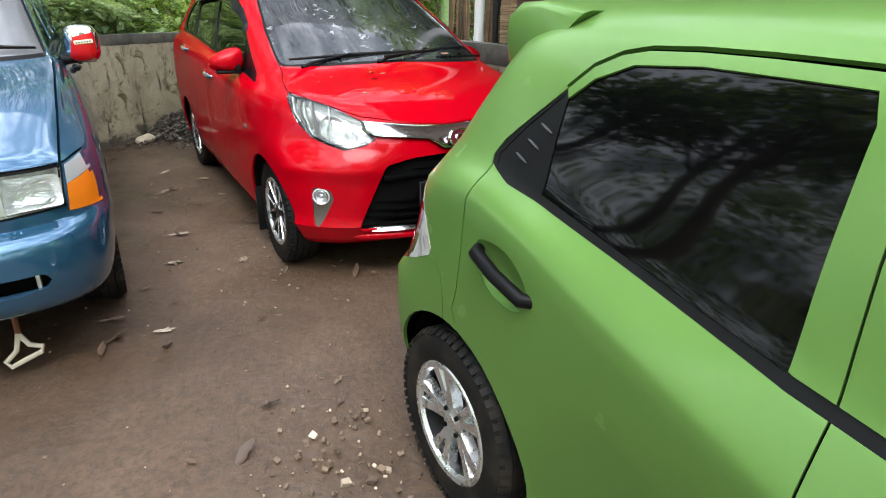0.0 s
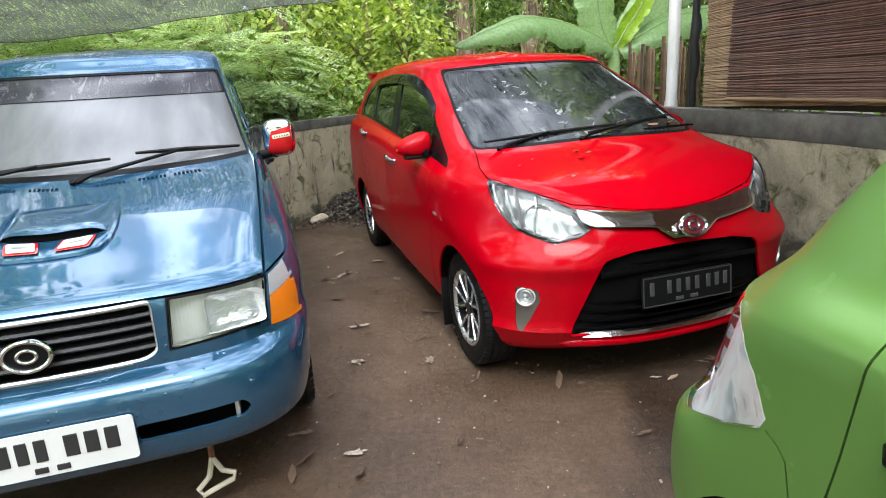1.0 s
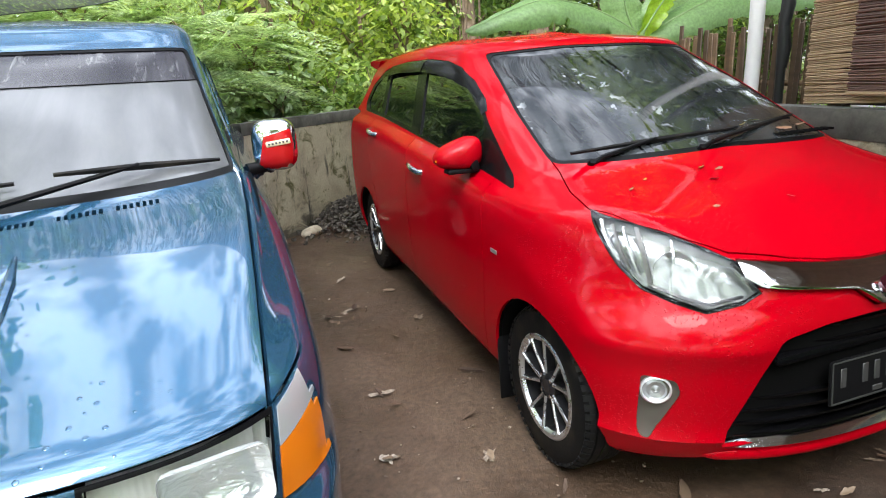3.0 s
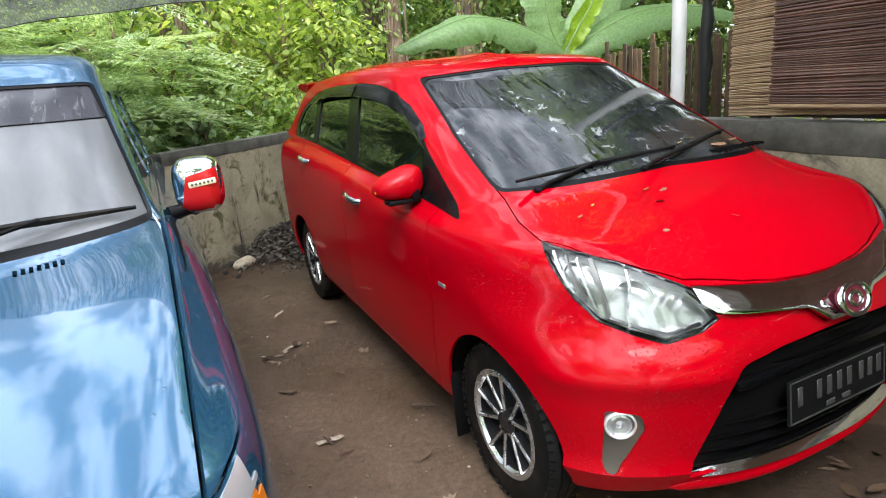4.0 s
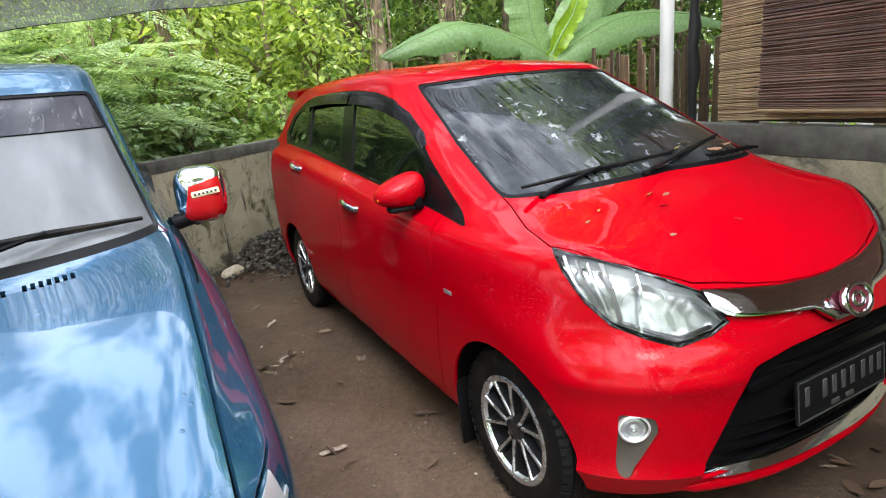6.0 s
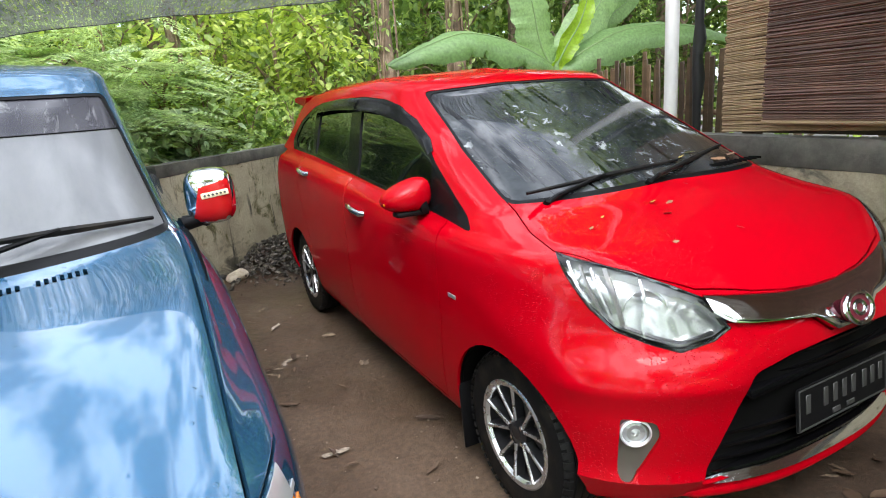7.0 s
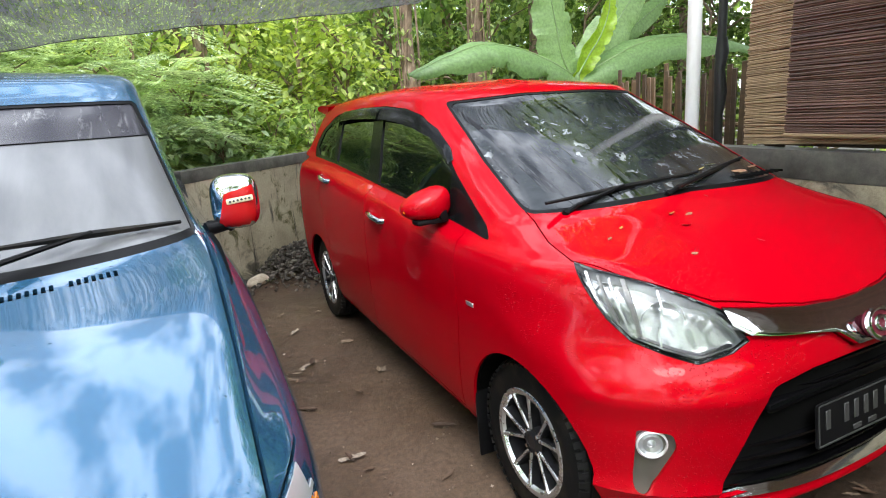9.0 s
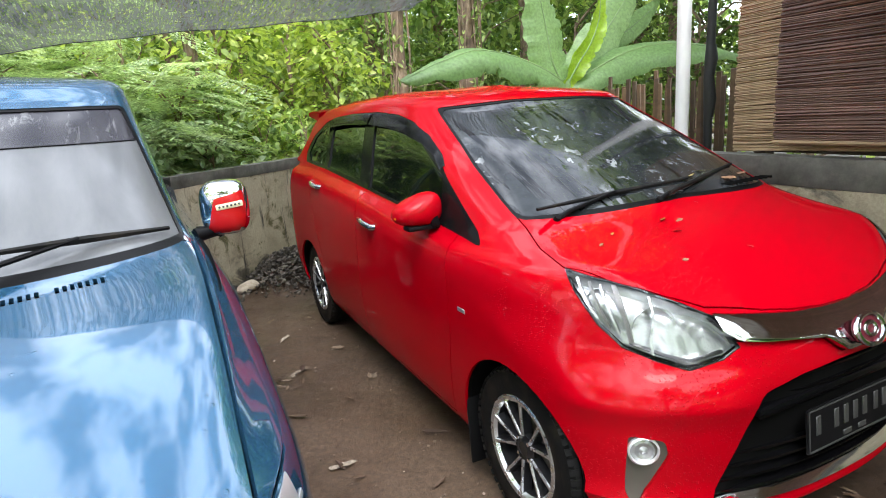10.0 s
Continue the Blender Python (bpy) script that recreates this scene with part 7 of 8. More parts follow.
# ---- banana plant ----
def banana_leaf(plant, pts, width, mat, seed, droop=0.25, view=(0, -0.75, 0.66)):
    """A broad blade on a curved midrib, its halves hanging from it, ribbed across, with a torn and waved edge."""
    rng = np.random.default_rng(seed)
    p = np.array(pts, float)
    q = np.linspace(0, 1, 72)
    mid = pchip(np.linspace(0, 1, len(p)), p, q)
    tan = np.gradient(mid, axis=0)
    tan /= np.linalg.norm(tan, axis=1)[:, None]
    sd = np.cross(tan, np.array(view, float))
    sd /= np.linalg.norm(sd, axis=1)[:, None]
    nn = np.cross(sd, tan)
    nick = {1: 0.0, -1: 0.0}
    bm, rows = bmesh.new(), []
    for i, u in enumerate(q):
        w = width * (math.sin(math.pi * min(1, u * 0.93 + 0.07)) ** 0.5) * (1 - 0.20 * u)
        for g in nick:
            nick[g] = nick[g] * 0.55 if rng.random() > 0.07 else 0.10 + 0.22 * rng.random()
        r = []
        for k in np.linspace(-1, 1, 13):
            g = 1 if k > 0 else -1
            reach = k * (1 - nick[g] * abs(k) ** 4) * (1 + 0.025 * math.sin(u * 37 + g + seed))
            rib = 0.0045 * math.sin(u * 150 - abs(k) * 4) * abs(k) ** 0.5
            wave = (0.022 * math.sin(u * 17 + g * 2 + seed) + 0.012 * math.sin(u * 43 + seed * 3 + g)) * abs(k) ** 1.5
            fall = abs(k) ** 1.7 * droop
            r.append(bm.verts.new(mid[i] + sd[i] * w * reach * math.cos(fall * 0.9) + nn[i] * (-w * abs(reach) * math.sin(fall * 0.9) + wave + rib)))
        rows.append(r)
    for a, b in zip(rows, rows[1:]):
        for k in range(12):
            bm.faces.new((a[k], a[k + 1], b[k + 1], b[k]))
    lf = part("leaf", bm, M[mat], plant, "pale unfurling young leaf" if mat == "banana_young" else "")
    part("midrib", add_tube(bmesh.new(), [mid[i] + nn[i] * 0.004 for i in range(0, 72, 5)], [0.014 * (1 - 0.8 * i / 72) for i in range(0, 72, 5)], 6), M["banana_rib"], lf)


BM = Vector((2.95, 4.42, 0))
banana = thing("banana_plant", "banana plant with broad green leaves and one pale young leaf", "plant", "", Matrix.Translation(BM))
part("stem", add_tube(bmesh.new(), [(0, 0, -0.1), (0.01, 0.02, 0.8), (0.0, 0.0, 1.55), (0.0, -0.02, 1.74)], [0.11, 0.095, 0.075, 0.04], 14), M["banana_leaf"], banana)
for pts, w, mat, sd_, dr, view in (
        ([(2.92, 4.42, 1.70), (2.60, 4.40, 1.86), (2.05, 4.36, 2.03), (1.68, 4.33, 2.07), (1.19, 4.30, 1.95), (0.70, 4.27, 1.76)], 0.36, "banana_leaf", 1, 0.75, (0, -0.45, 0.9)),
        ([(2.92, 4.46, 1.68), (2.80, 4.50, 1.98), (2.75, 4.52, 2.28), (2.68, 4.54, 2.65), (2.60, 4.56, 3.0)], 0.36, "banana_leaf", 3, 0.20, (0.15, -1, 0.1)),
        ([(2.93, 4.38, 1.66), (3.07, 4.34, 1.90), (3.27, 4.33, 2.16), (3.40, 4.33, 2.50), (3.42, 4.34, 2.95)], 0.155, "banana_young", 2, -0.35, (0, -1, 0.1)),
        ([(2.98, 4.48, 1.68), (3.34, 4.56, 1.88), (3.66, 4.60, 2.22), (4.02, 4.64, 2.62), (4.35, 4.66, 3.0)], 0.31, "banana_leaf", 5, 0.25, (-0.2, -1, 0.25)),
        ([(2.98, 4.40, 1.66), (3.50, 4.37, 1.90), (3.95, 4.35, 2.06), (4.50, 4.31, 2.13), (5.20, 4.25, 2.09), (5.95, 4.20, 1.93)], 0.37, "banana_leaf", 4, 0.65, (0, -0.5, 0.85)),
        ([(3.00, 4.6, 1.66), (3.45, 4.85, 1.95), (4.10, 4.95, 2.20), (4.75, 5.0, 2.55), (5.1, 5.0, 2.8)], 0.20, "banana_leaf", 6, 0.2, (0, -1, 0.3))):
    banana_leaf(banana, [tuple(Vector(p) - BM) for p in pts], w, mat, sd_, dr, view)


# ---- bamboo fence, poles, blinds ----
fence = thing("bamboo_fence", "weathered grey-brown paling fence of split bamboo", "fence", "", Matrix.Translation((1.72, 1.2, 0)))
rng = np.random.default_rng(11)
fa, fb = Vector((1.62, 1.05, 0)), Vector((1.74, 2.35, 0))
for k in range(26):
    u = k / 25
    c = fa.lerp(fb, u) - Vector((1.72, 1.2, 0))
    h = 1.53 + 0.07 * rng.random() + (0.06 if k % 5 == 0 else 0)
    m = Matrix.Translation((c.x + 0.01 * rng.normal(), c.y + 0.006 * rng.normal(), h / 2)) @ Matrix.Rotation(0.02 * rng.normal(), 4, "X")
    part("paling", box((0.014, 0.036 + 0.012 * rng.random(), h), m, 0.004, 1), M["bamboo"], fence)
for z in (0.5, 1.2):
    part("rail", add_tube(bmesh.new(), [fa + Vector((-1.70, -1.2, z)), fb + Vector((-1.70, -1.2, z + 0.02))], 0.018, 8), M["bamboo"], fence)

pole = thing("pole", "white plastic pipe post beside the wall", "pole", "", Matrix.Translation((1.40, 1.285, 0)))
part("pipe", add_tube(bmesh.new(), [(0, 0, -0.1), (0.0, 0.0, 1.4), (-0.01, 0.01, 3.2)], 0.043, 20), M["white_pvc"], pole)
part("collar", add_tube(bmesh.new(), [(0, 0, 1.06), (0, 0, 1.14)], 0.049, 20), M["white_pvc"], pole)
post = thing("post", "thin black post wrapped in plastic", "post", "", Matrix.Translation((1.46, 1.13, 0)))
part("stake", add_tube(bmesh.new(), [(0, 0, -0.1), (0.004, 0.0, 1.0), (-0.004, 0.004, 1.5), (0.002, 0, 2.2), (0, 0, 3.0)], [0.028, 0.026, 0.028, 0.026, 0.026], 10), M["black_post"], post)
part("wrapping", add_tube(bmesh.new(), [(0, 0, 1.30), (0.006, 0, 1.42), (-0.006, 0.004, 1.55), (0.006, 0, 1.66), (0, 0, 1.74)], [0.030, 0.040, 0.032, 0.040, 0.030], 10), M["black_post"], post)


def blind(name, label, a, b, z0, z1, mat, d, seed, slope=0.0):
    """A hanging blind of thin sticks from a to b in plan."""
    rng = np.random.default_rng(seed)
    a, b = Vector((*a, 0)), Vector((*b, 0))
    ob = thing(name, label, "blind", "stick blinds", Matrix.Translation((a.x, a.y, z0)))
    L = (b - a).length
    ang = math.atan2(b.y - a.y, b.x - a.x)
    n = int((z1 - z0) / d)
    protos = []
    for k in range(6):
        bm = bmesh.new()
        pts = [(L * u, 0.0012 * rng.normal(), 0.0022 * rng.normal()) for u in np.linspace(0, 1, 9)]
        add_tube(bm, pts, [d * (0.60 + 0.10 * rng.random()) for _ in pts], 5)
        me = bpy.data.meshes.new("stick")
        bm.to_mesh(me)
        bm.free()
        me.materials.append(M[mat])
        protos.append(me)
    for k in range(n):
        o = new("stick", protos[int(rng.integers(6))])
        o.parent = ob
        o.matrix_basis = Matrix.Rotation(ang, 4, "Z") @ pose(0.012 * rng.random() - 0.006, 0.0015 * rng.normal(), (k + 0.5) * d, 0, 0.03 * rng.normal() + slope, 0)
    part("backing", box((L, 0.004, z1 - z0), Matrix.Rotation(ang, 4, "Z") @ Matrix.Translation((L / 2, 0.010, (z1 - z0) / 2)), 0.0), M["backing"], ob)
    return ob


blind("blind", "pale bamboo stick blind hanging over the wall", (1.275, 0.80), (1.215, -1.00), 1.115, 2.30, "pale_stick", 0.0085, 1, -1.6)
dark = blind("blind", "dark brown stick blind with a pale bottom batten", (1.205, 0.508), (1.10, -2.60), 1.185, 2.40, "dark_stick", 0.0095, 2)
bl = Vector((1.10 - 1.205, -2.60 - 0.508, 0))
part("batten", add_tube(bmesh.new(), [(-0.004, 0, -0.010), (bl.x - 0.004, bl.y, -0.010)], 0.011, 8), M["pale_stick"], dark, "pale split-bamboo batten")
hut = thing("blind_stand", "timber posts and beam that carry the blinds", "stand", "", Matrix.Translation((1.42, -1.0, 0)))
for y in (-1.9, 0.2, 1.75):
    part("timber_post", box((0.08, 0.08, 2.6), Matrix.Translation((0.06, y, 1.3)), 0.006), M["bamboo"], hut)
part("beam", box((0.09, 4.0, 0.10), Matrix.Translation((-0.08, -0.1, 2.42)), 0.008), M["bamboo"], hut)
part("plank", box((0.03, 3.6, 0.14), Matrix.Translation((0.02, -0.4, 1.15)) @ Matrix.Rotation(0.02, 4, "X"), 0.004), M["bamboo"], hut)


# ---- shade net ----
net = thing("shade_net", "black woven shade net sagging overhead on a rope", "net", "", Matrix.Translation((-2.0, 4.0, 2.1)))
nu, nv = 90, 40
ux, vy = np.linspace(0, 1, nu), np.linspace(0, 1, nv)
nv_, uvs = [], []
for v in vy:
    for u in ux:
        x = -5.2 + 6.0 * u
        edge = 4.15 + 0.05 * math.sin(9 * u)
        zz = 2.00 + 0.62 * max(0, u - 0.25) ** 1.3 - 0.03 * math.sin(math.pi * u * 2)
        y = edge - v * 2.6
        z = zz + 0.55 * v - 0.10 * math.sin(math.pi * v) + 0.012 * math.sin(14 * u + 5 * v) + 0.008 * math.sin(41 * u)
        nv_.append((x + 2.0, y - 4.0, z - 2.1))
        uvs.append((u * 6.0, v * 2.6))
nf = [(j * nu + i, j * nu + i + 1, (j + 1) * nu + i + 1, (j + 1) * nu + i) for j in range(nv - 1) for i in range(nu - 1)]
sheet = raw("sheet", nv_, nf, M["shade_net"], net, smooth=True)
uvl = sheet.data.uv_layers.new(name="weave")
for l in sheet.data.loops:
    uvl.data[l.index].uv = uvs[l.vertex_index]
part("rope", add_tube(bmesh.new(), [nv_[i] for i in range(0, nu, 3)], 0.004, 6), M["rope"], net)
for x0, y0 in ((-2.9, 0.1),):
    part("net_post", add_tube(bmesh.new(), [(x0, y0, -2.15), (x0, y0, 0.45)], 0.035, 10), M["bamboo"], net)

# ---- tall trees, their unseen crowns added to block sky and darken reflections ----
def tall_tree(x, y, h, r, seed, mat, clumps=26, per=110):
    rng = np.random.default_rng(seed)
    ob = thing("tree", "tall spreading tree beyond the yard, its unseen crown added to darken reflections", "tree", "tall trees", Matrix.Translation((x, y, -0.1)))
    bm = bmesh.new()
    add_tube(bm, [(0, 0, 0), (0.1, 0.05, h * 0.3), (-0.05, 0.1, h * 0.6), (0, 0, h * 0.9)], [0.16, 0.13, 0.10, 0.03], 10)
    P, Wd, S = [], [], []
    for k in range(clumps):
        a, q = rng.random() * 2 * math.pi, rng.random() ** 0.6
        c = Vector((math.cos(a) * q * r, math.sin(a) * q * r, h * (0.62 + 0.36 * rng.random() * (1 - 0.5 * q))))
        st = Vector((0, 0, h * (0.35 + 0.4 * rng.random())))
        add_tube(bm, [st, st.lerp(c, 0.5) + Vector((0, 0, 0.2)), c], [0.05, 0.03, 0.01], 5, False)
        P.append(np.array(c) + rng.normal(size=(per, 3)) * (0.55, 0.55, 0.35))
        Wd.append(rng.normal(size=(per, 3)) + (0, 0, -0.5))
        S.append(0.16 + 0.18 * rng.random(per))
    part("trunk", bm, M["bark"], ob)
    P, Wd, S = np.concatenate(P), np.concatenate(Wd), np.concatenate(S)
    v, f = leaf_cloud(P, Wd, np.tile((0.0, 0.0, 1.0), (len(P), 1)) + rng.normal(size=(len(P), 3)) * 0.4, S, 0.55)
    cloud_object("crown", v, f, M[mat], ob)


for i, (x, y, h, r) in enumerate(((3.0, 11.4, 10.5, 3.2), (-4.2, 12.2, 11.0, 3.4), (6.5, 6.0, 9.0, 3.2), (5.4, 8.8, 10.0, 3.2), (7.8, 3.0, 9.0, 3.0), (-7.5, 4.5, 8.5, 3.0), (-11.0, -5.0, 8.0, 2.8), (5.5, -1.0, 8.5, 2.8), (-7.6, 1.2, 9.0, 3.0), (-9.5, 3.0, 10.0, 3.2), (-1.0, 12.5, 12.0, 3.6), (4.8, 11.5, 11.5, 3.4), (-6.5, 10.5, 11.0, 3.4), (-4.5, -9.5, 8.0, 3.0), (2.5, -10.5, 8.5, 3.0))):
    tall_tree(x, y, h, r, 200 + i, "leaf_dark" if i % 2 else "leaf_mid", 84 if x > 5 and y > 2 else 13 if y > 5 else 20, 150 if x > 5 and y > 2 else 110)

# ---- unseen hut behind the blinds, its roof added to shade the yard ----
hut2 = thing("added_hut", "unseen open-sided timber hut, its sheet roof added to shade the yard", "hut", "", Matrix.Translation((3.0, -1.3, 0)))
bm = bmesh.new()
rows = []
for k in range(61):
    y = -3.4 + 5.2 * k / 60
    zz = 0.012 * math.sin(k * math.pi / 2)
    rows.append([bm.verts.new((x, y, 2.52 + 0.12 * (x + 1.95) + zz)) for x in (-2.75, -1.0, 0.5, 1.8)])
for a, b in zip(rows, rows[1:]):
    for j in range(3):
        bm.faces.new((a[j], a[j + 1], b[j + 1], b[j]))
bmesh.ops.solidify(bm, geom=bm.faces[:], thickness=0.004)
part("roof", bm, M["shade_roof"], hut2, "unseen corrugated roof sheets added to shade the wall and ground")
part("back_wall", box((0.05, 5.4, 2.9), Matrix.Translation((1.7, -0.6, 1.45)), 0.005), M["bamboo"], hut2)
for y in (-3.3, 2.0):
    part("roof_post", box((0.09, 0.09, 2.75), Matrix.Translation((0.9, y, 1.37)), 0.008), M["bamboo"], hut2)

# ---- far woods all round ----
rng = np.random.default_rng(21)
P, Wd, S = [], [], []
for k in range(860):
    a = rng.random() * 2 * math.pi if k < 410 else 1.6 * rng.random() - 0.75
    r = 11.0 + 8 * rng.random()
    c = np.array((r * math.sin(a), 1.0 + r * math.cos(a), 0.3 + (7.0 if k < 410 else 4.5) * rng.random() ** 1.5))
    k2 = 170
    P.append(c + rng.normal(size=(k2, 3)) * (1.0, 1.0, 0.8))
    Wd.append(rng.normal(size=(k2, 3)) + (0, 0, -0.5))
    S.append(0.14 + 0.18 * rng.random(k2))
P, Wd, S = np.concatenate(P), np.concatenate(Wd), np.concatenate(S)
v, f = leaf_cloud(P, Wd, np.tile((0.0, 0.0, 1.0), (len(P), 1)) + rng.normal(size=(len(P), 3)) * 0.4, S, 0.6)
tagged(cloud_object("far_woods", v, f, M["leaf_mid"]), "leafy woods round the yard", "woods", kind="stuff")


# ---- litter on the ground ----
def curled_leaf(name, length, width, seed):
    """A dry leaf, curled and twisted."""
    rng = np.random.default_rng(seed)
    bm = bmesh.new()
    rows = []
    for u in np.linspace(0, 1, 9):
        w = width * math.sin(math.pi * min(1, u * 0.96 + 0.04)) ** 0.7 / 2
        rows.append([bm.verts.new(((u - 0.5) * length, k * w * (1 + 0.15 * rng.normal()), 0.006 + 0.22 * w * abs(k) ** 1.5 + 0.10 * length * (u - 0.5) ** 2 + 0.002 * rng.normal())) for k in (-1, -0.5, 0, 0.5, 1)])
    for a, b in zip(rows, rows[1:]):
        for k in range(4):
            bm.faces.new((a[k], a[k + 1], b[k + 1], b[k]))
    me = bpy.data.meshes.new(name)
    for f in bm.faces:
        f.smooth = True
    bm.to_mesh(me)
    bm.free()
    me.materials.append(M["fallen_leaf"])
    return me


LEAF_MESHES = [curled_leaf("fallen_leaf", 0.075 + 0.012 * k, 0.030 + 0.004 * (k % 4), k) for k in range(7)]
rng = np.random.default_rng(5)
known = [(-1.47, -0.71), (-0.86, 1.95), (-1.13, 1.76), (-1.30, 1.68), (-0.83, 1.44), (-1.29, 1.20), (-0.78, 0.70), (-1.24, 0.68), (-0.96, 0.07), (-1.31, 0.20), (0.30, -0.51), (0.16, -0.42), (0.28, -0.64), (-0.47, -0.39), (0.02, -0.57), (0.477, -0.424), (0.469, -0.532), (0.197, -0.604), (0.58, -0.67), (-1.71, -0.62), (-1.65, -0.54), (-1.19, -1.28), (-0.95, -1.37), (-1.33, -1.47)]
spots = known + [(-1.5 + 2.2 * rng.random(), -2.6 + 6.0 * rng.random()) for _ in range(58)]
for i, (x, y) in enumerate(spots):
    s = (0.75 + 0.5 * rng.random()) * (0.85 if i < len(known) else 0.5)
    o = new("fallen_leaf", LEAF_MESHES[i % 7])
    o.matrix_world = pose(x, y, float(ground_z(x, y)) + 0.004, 12 * rng.normal(), 12 * rng.normal(), 360 * rng.random()) @ Matrix.Diagonal((s, s, s, 1))
    tagged(o, "dry curled brown leaf lying on damp earth", "leaf", "fallen leaves")


def torn_scrap(seed):
    """A trodden scrap of pale leaf: a ragged, crumpled flake."""
    rng = np.random.default_rng(seed)
    bm = bmesh.new()
    n, rings = 18, []
    shape = 1 + 0.35 * np.sin(np.arange(n) * 2 * math.pi / n * 2 + seed) + 0.30 * rng.normal(size=n)
    for r in (0.25, 0.6, 1.0):
        row = []
        for k in range(n):
            a = 2 * math.pi * k / n
            q = 0.030 * r * max(0.3, 1 + (shape[k] - 1) * r)
            row.append(bm.verts.new((1.7 * q * math.cos(a), 0.8 * q * math.sin(a), 0.003 + 0.004 * rng.random() * r + 0.05 * q * math.sin(3 * a))))
        rings.append(row)
    for a, b in zip(rings, rings[1:]):
        for k in range(n):
            bm.faces.new((a[k], b[k], b[(k + 1) % n], a[(k + 1) % n]))
    bm.faces.new(rings[0])
    me = bpy.data.meshes.new("leaf_scrap")
    bm.to_mesh(me)
    bm.free()
    me.materials.append(M["scrap"])
    return me


SCRAPS = [torn_scrap(k) for k in range(6)]
rng = np.random.default_rng(77)
for i, (x, y) in enumerate([(-0.86, 1.97), (-1.31, 1.69), (-1.29, 1.60), (-1.16, 1.74), (-1.11, 1.77), (-0.81, 1.44), (-1.29, 1.20), (-1.23, 0.68), (-1.12, 2.75), (-1.11, 2.34), (-0.86, 2.66), (-0.77, 0.70),
                            (0.32, -0.47), (0.25, -0.49), (-0.05, -0.53), (0.07, -0.73), (-0.97, 0.07), (-1.32, 0.21), (-1.46, -0.57), (-1.66, -0.35), (-0.91, -1.25), (-1.24, 1.66), (-1.20, 1.70), (-0.39, -0.44)]):
    o = new("leaf_scrap", SCRAPS[i % 6])
    k = 0.40 + 0.50 * rng.random()
    o.matrix_world = pose(x, y, float(ground_z(x, y)) + 0.002, 0, 0, 360 * rng.random()) @ Matrix.Diagonal((k, k, k, 1))
    tagged(o, "pale torn scrap of leaf trodden into damp earth", "leaf scrap", "leaf scraps")


def chips(name, n, centre, spread_xy, size, mat, label, category, seed, pile=0.0, squash=0.6):
    """Many small angular stones, joined."""
    rng = np.random.default_rng(seed)
    V, F = [], []
    cube = np.array([(-1, -1, -1), (1, -1, -1), (1, 1, -1), (-1, 1, -1), (-1, -1, 1), (1, -1, 1), (1, 1, 1), (-1, 1, 1)], float)
    quads = np.array([(3, 2, 1, 0), (4, 5, 6, 7), (0, 1, 5, 4), (1, 2, 6, 5), (2, 3, 7, 6), (3, 0, 4, 7)])
    for k in range(n):
        q = rng.normal(size=2)
        x, y = centre[0] + q[0] * spread_xy[0], centre[1] + q[1] * spread_xy[1]
        s = size * (0.4 + 1.1 * rng.random() ** 2)
        c = cube * (0.55 + 0.45 * rng.random((8, 3))) * s / 2 * (1, 0.8, squash)
        r = np.array(Euler(rng.random(3) * (0.6, 0.6, 6.3)).to_matrix())
        h = pile * math.exp(-0.5 * (q[0] ** 2 + q[1] ** 2)) * (0.6 + 0.6 * rng.random()) if pile else 0.0
        V.append(c @ r.T + (x, y, float(ground_z(x, y)) + h + s * 0.12))
        F.append(quads + 8 * k)
    tagged(cloud_object(name, np.concatenate(V), np.concatenate(F), mat), label, category, kind="stuff")


chips("gravel_heap", 2600, (-0.62, 4.05), (0.30, 0.26), 0.034, M["pebble"], "heap of dark grey crushed gravel by the wall", "gravel", 31, 0.22)
chips("grit", 650, (-1.0, 0.2), (0.75, 1.7), 0.010, M["chip"], "small pale stone chips pressed into the earth", "grit", 32)
chips("clods", 130, (-1.02, -1.66), (0.17, 0.16), 0.024, M["clod"], "crumbled earth clods and stones", "clods", 33, 0.012)
bm = blob((0.105, 0.065, 0.05), pose(-1.12, 3.74, 0.03, 8, -6, 25), 8, 2.2)
for v in bm.verts:
    v.co += v.normal * 0.014 * noise.noise(v.co * 16)
tagged(part("stone", bm, M["stone"]), "pale buff lump of stone lying on earth", "stone")
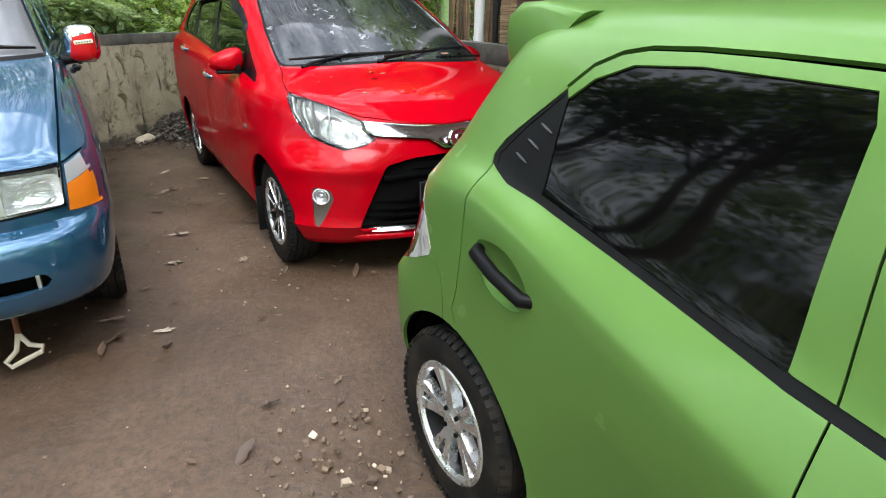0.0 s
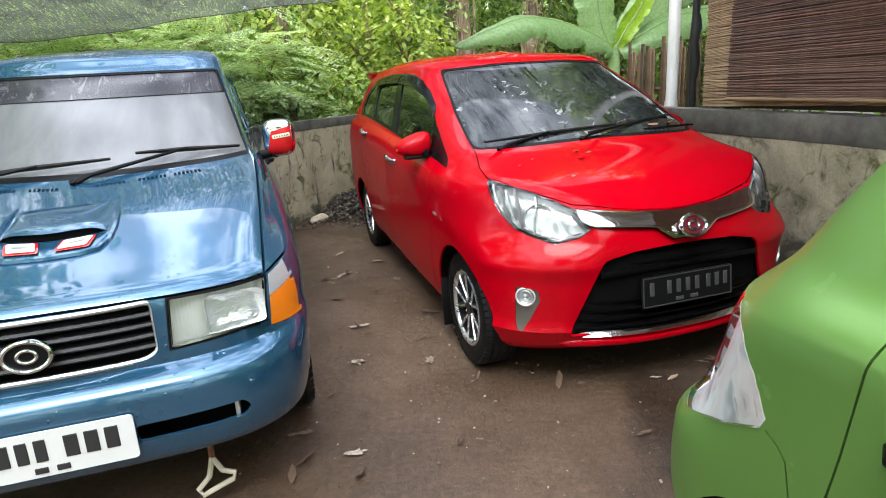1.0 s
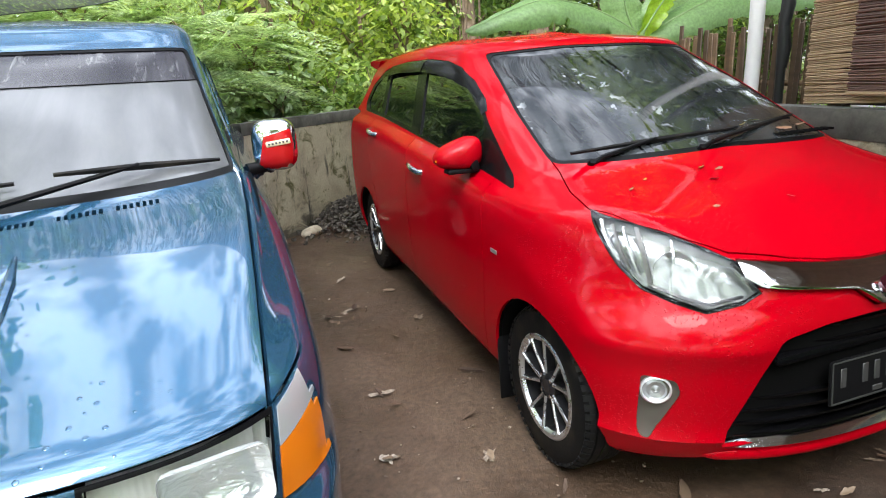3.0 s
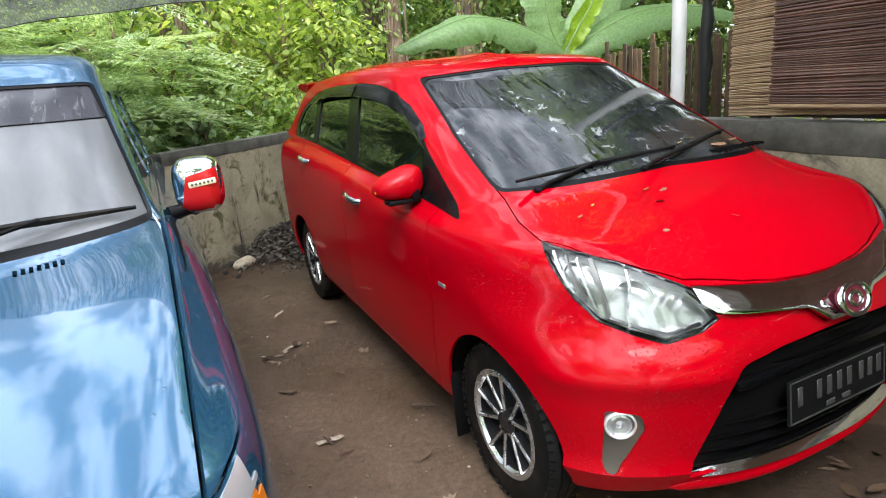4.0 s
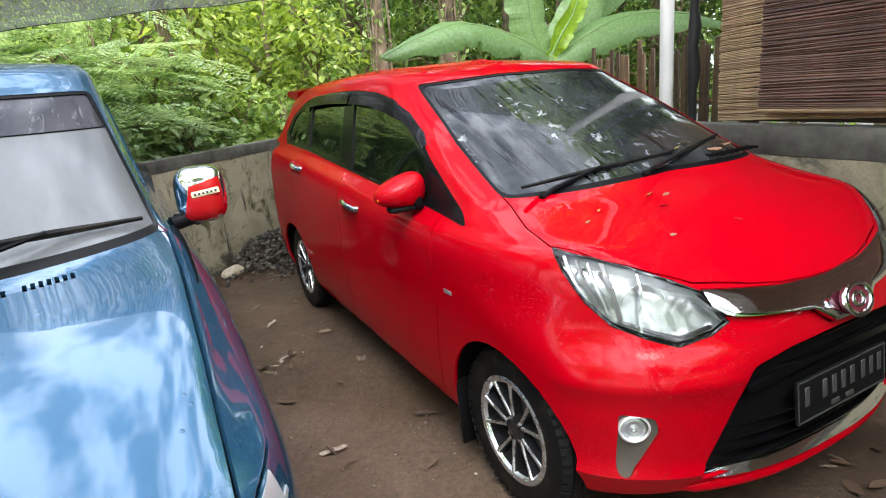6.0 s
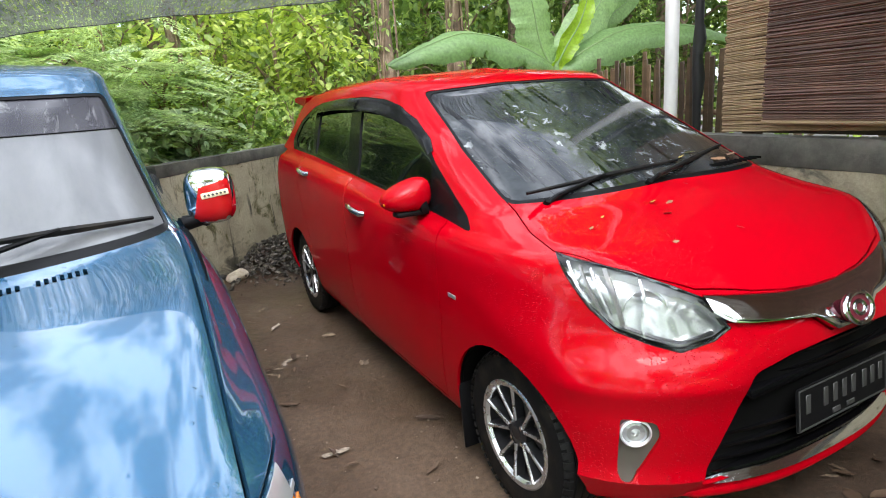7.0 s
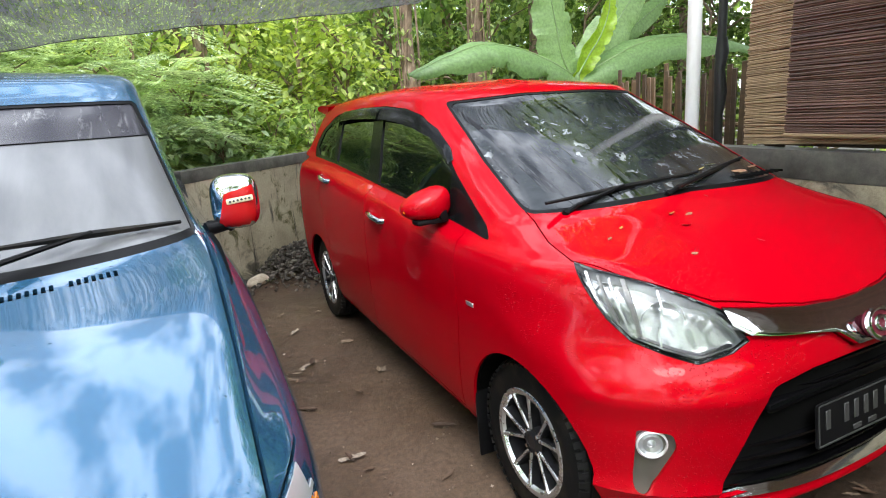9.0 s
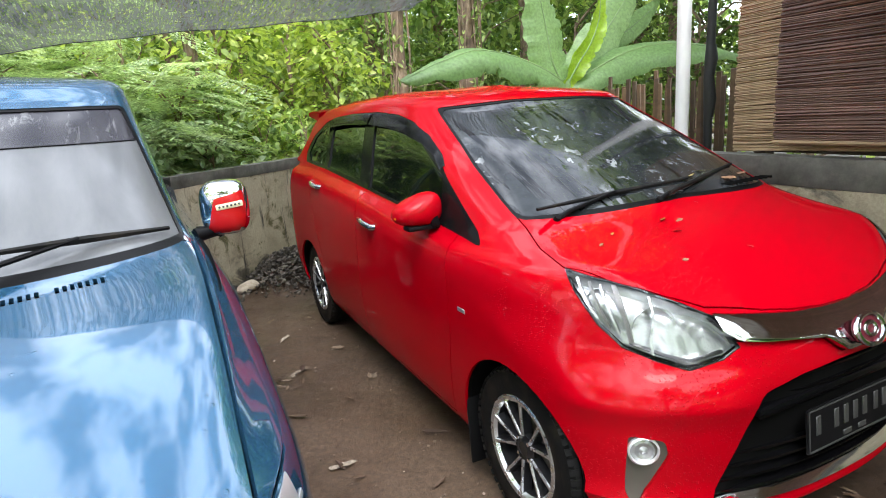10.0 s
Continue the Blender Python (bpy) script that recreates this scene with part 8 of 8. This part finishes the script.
# broken brick by the wall
bm = box((0.20, 0.26, 0.085), pose(0.95, -0.74, -0.02, 4, 6, 20), 0.012, 2)
for v in bm.verts:
    v.co += v.normal * 0.008 * noise.noise(v.co * 22)
tagged(part("brick", bm, M["brick_red"]), "dark red broken brick lying against the wall", "brick")
# weeds at the foot of the wall
for i, (x, y) in enumerate(((0.93, -0.55), (0.95, -0.80), (0.90, -0.70))):
    rng = np.random.default_rng(90 + i)
    n = 26
    w = thing("weed", "small green weed at the foot of the wall", "weed", "weeds", Matrix.Translation((x, y, float(ground_z(x, y)))))
    d = rng.normal(size=(n, 3)) * (1, 1, 0.3) + (-0.3, 0, 0.7)
    v, f = leaf_cloud(rng.normal(size=(n, 3)) * (0.03, 0.04, 0.01) + (0, 0, 0.02), d, np.tile((0.0, 0.0, 1.0), (n, 1)) + rng.normal(size=(n, 3)) * 0.3, 0.028 + 0.03 * rng.random(n), 0.6)
    cloud_object("leaves", v, f, M["leaf_dark"], w)
# leaves that have come down on the red car
for i, (x, y, z, k, tone) in enumerate(((0.198, 0.165, 1.118, 0.55, "hood_leaf"), (0.282, 0.195, 1.126, 0.50, "pale_leaf"), (0.384, 0.135, 1.092, 0.60, "brown_leaf"), (0.535, 0.190, 1.092, 0.55, "brown_leaf"), (-0.195, -0.055, 1.018, 0.42, "hood_leaf"), (-0.141, -0.078, 1.012, 0.28, "brown_leaf"), (-0.222, -0.143, 0.994, 0.26, "brown_leaf"), (-0.52, -0.107, 0.985, 0.35, "brown_leaf"), (-0.338, -0.281, 0.942, 0.26, "brown_leaf"), (-0.435, -0.066, 1.003, 0.24, "hood_leaf"), (0.05, 0.02, 1.044, 0.25, "brown_leaf"), (-0.06, -0.30, 0.945, 0.22, "brown_leaf"))):
    rng = np.random.default_rng(500 + i)
    o = new("leaf", LEAF_MESHES[i % 7].copy())
    o.data.materials[0] = M[tone]
    o.matrix_world = pose(x, y, z, 18 + 6 * rng.normal(), 6 * rng.normal(), 360 * rng.random()) @ Matrix.Diagonal((k, k * 1.3, k, 1))
    tagged(o, "small wilted leaf lying on the wet red car", "leaf", "leaves on the car")
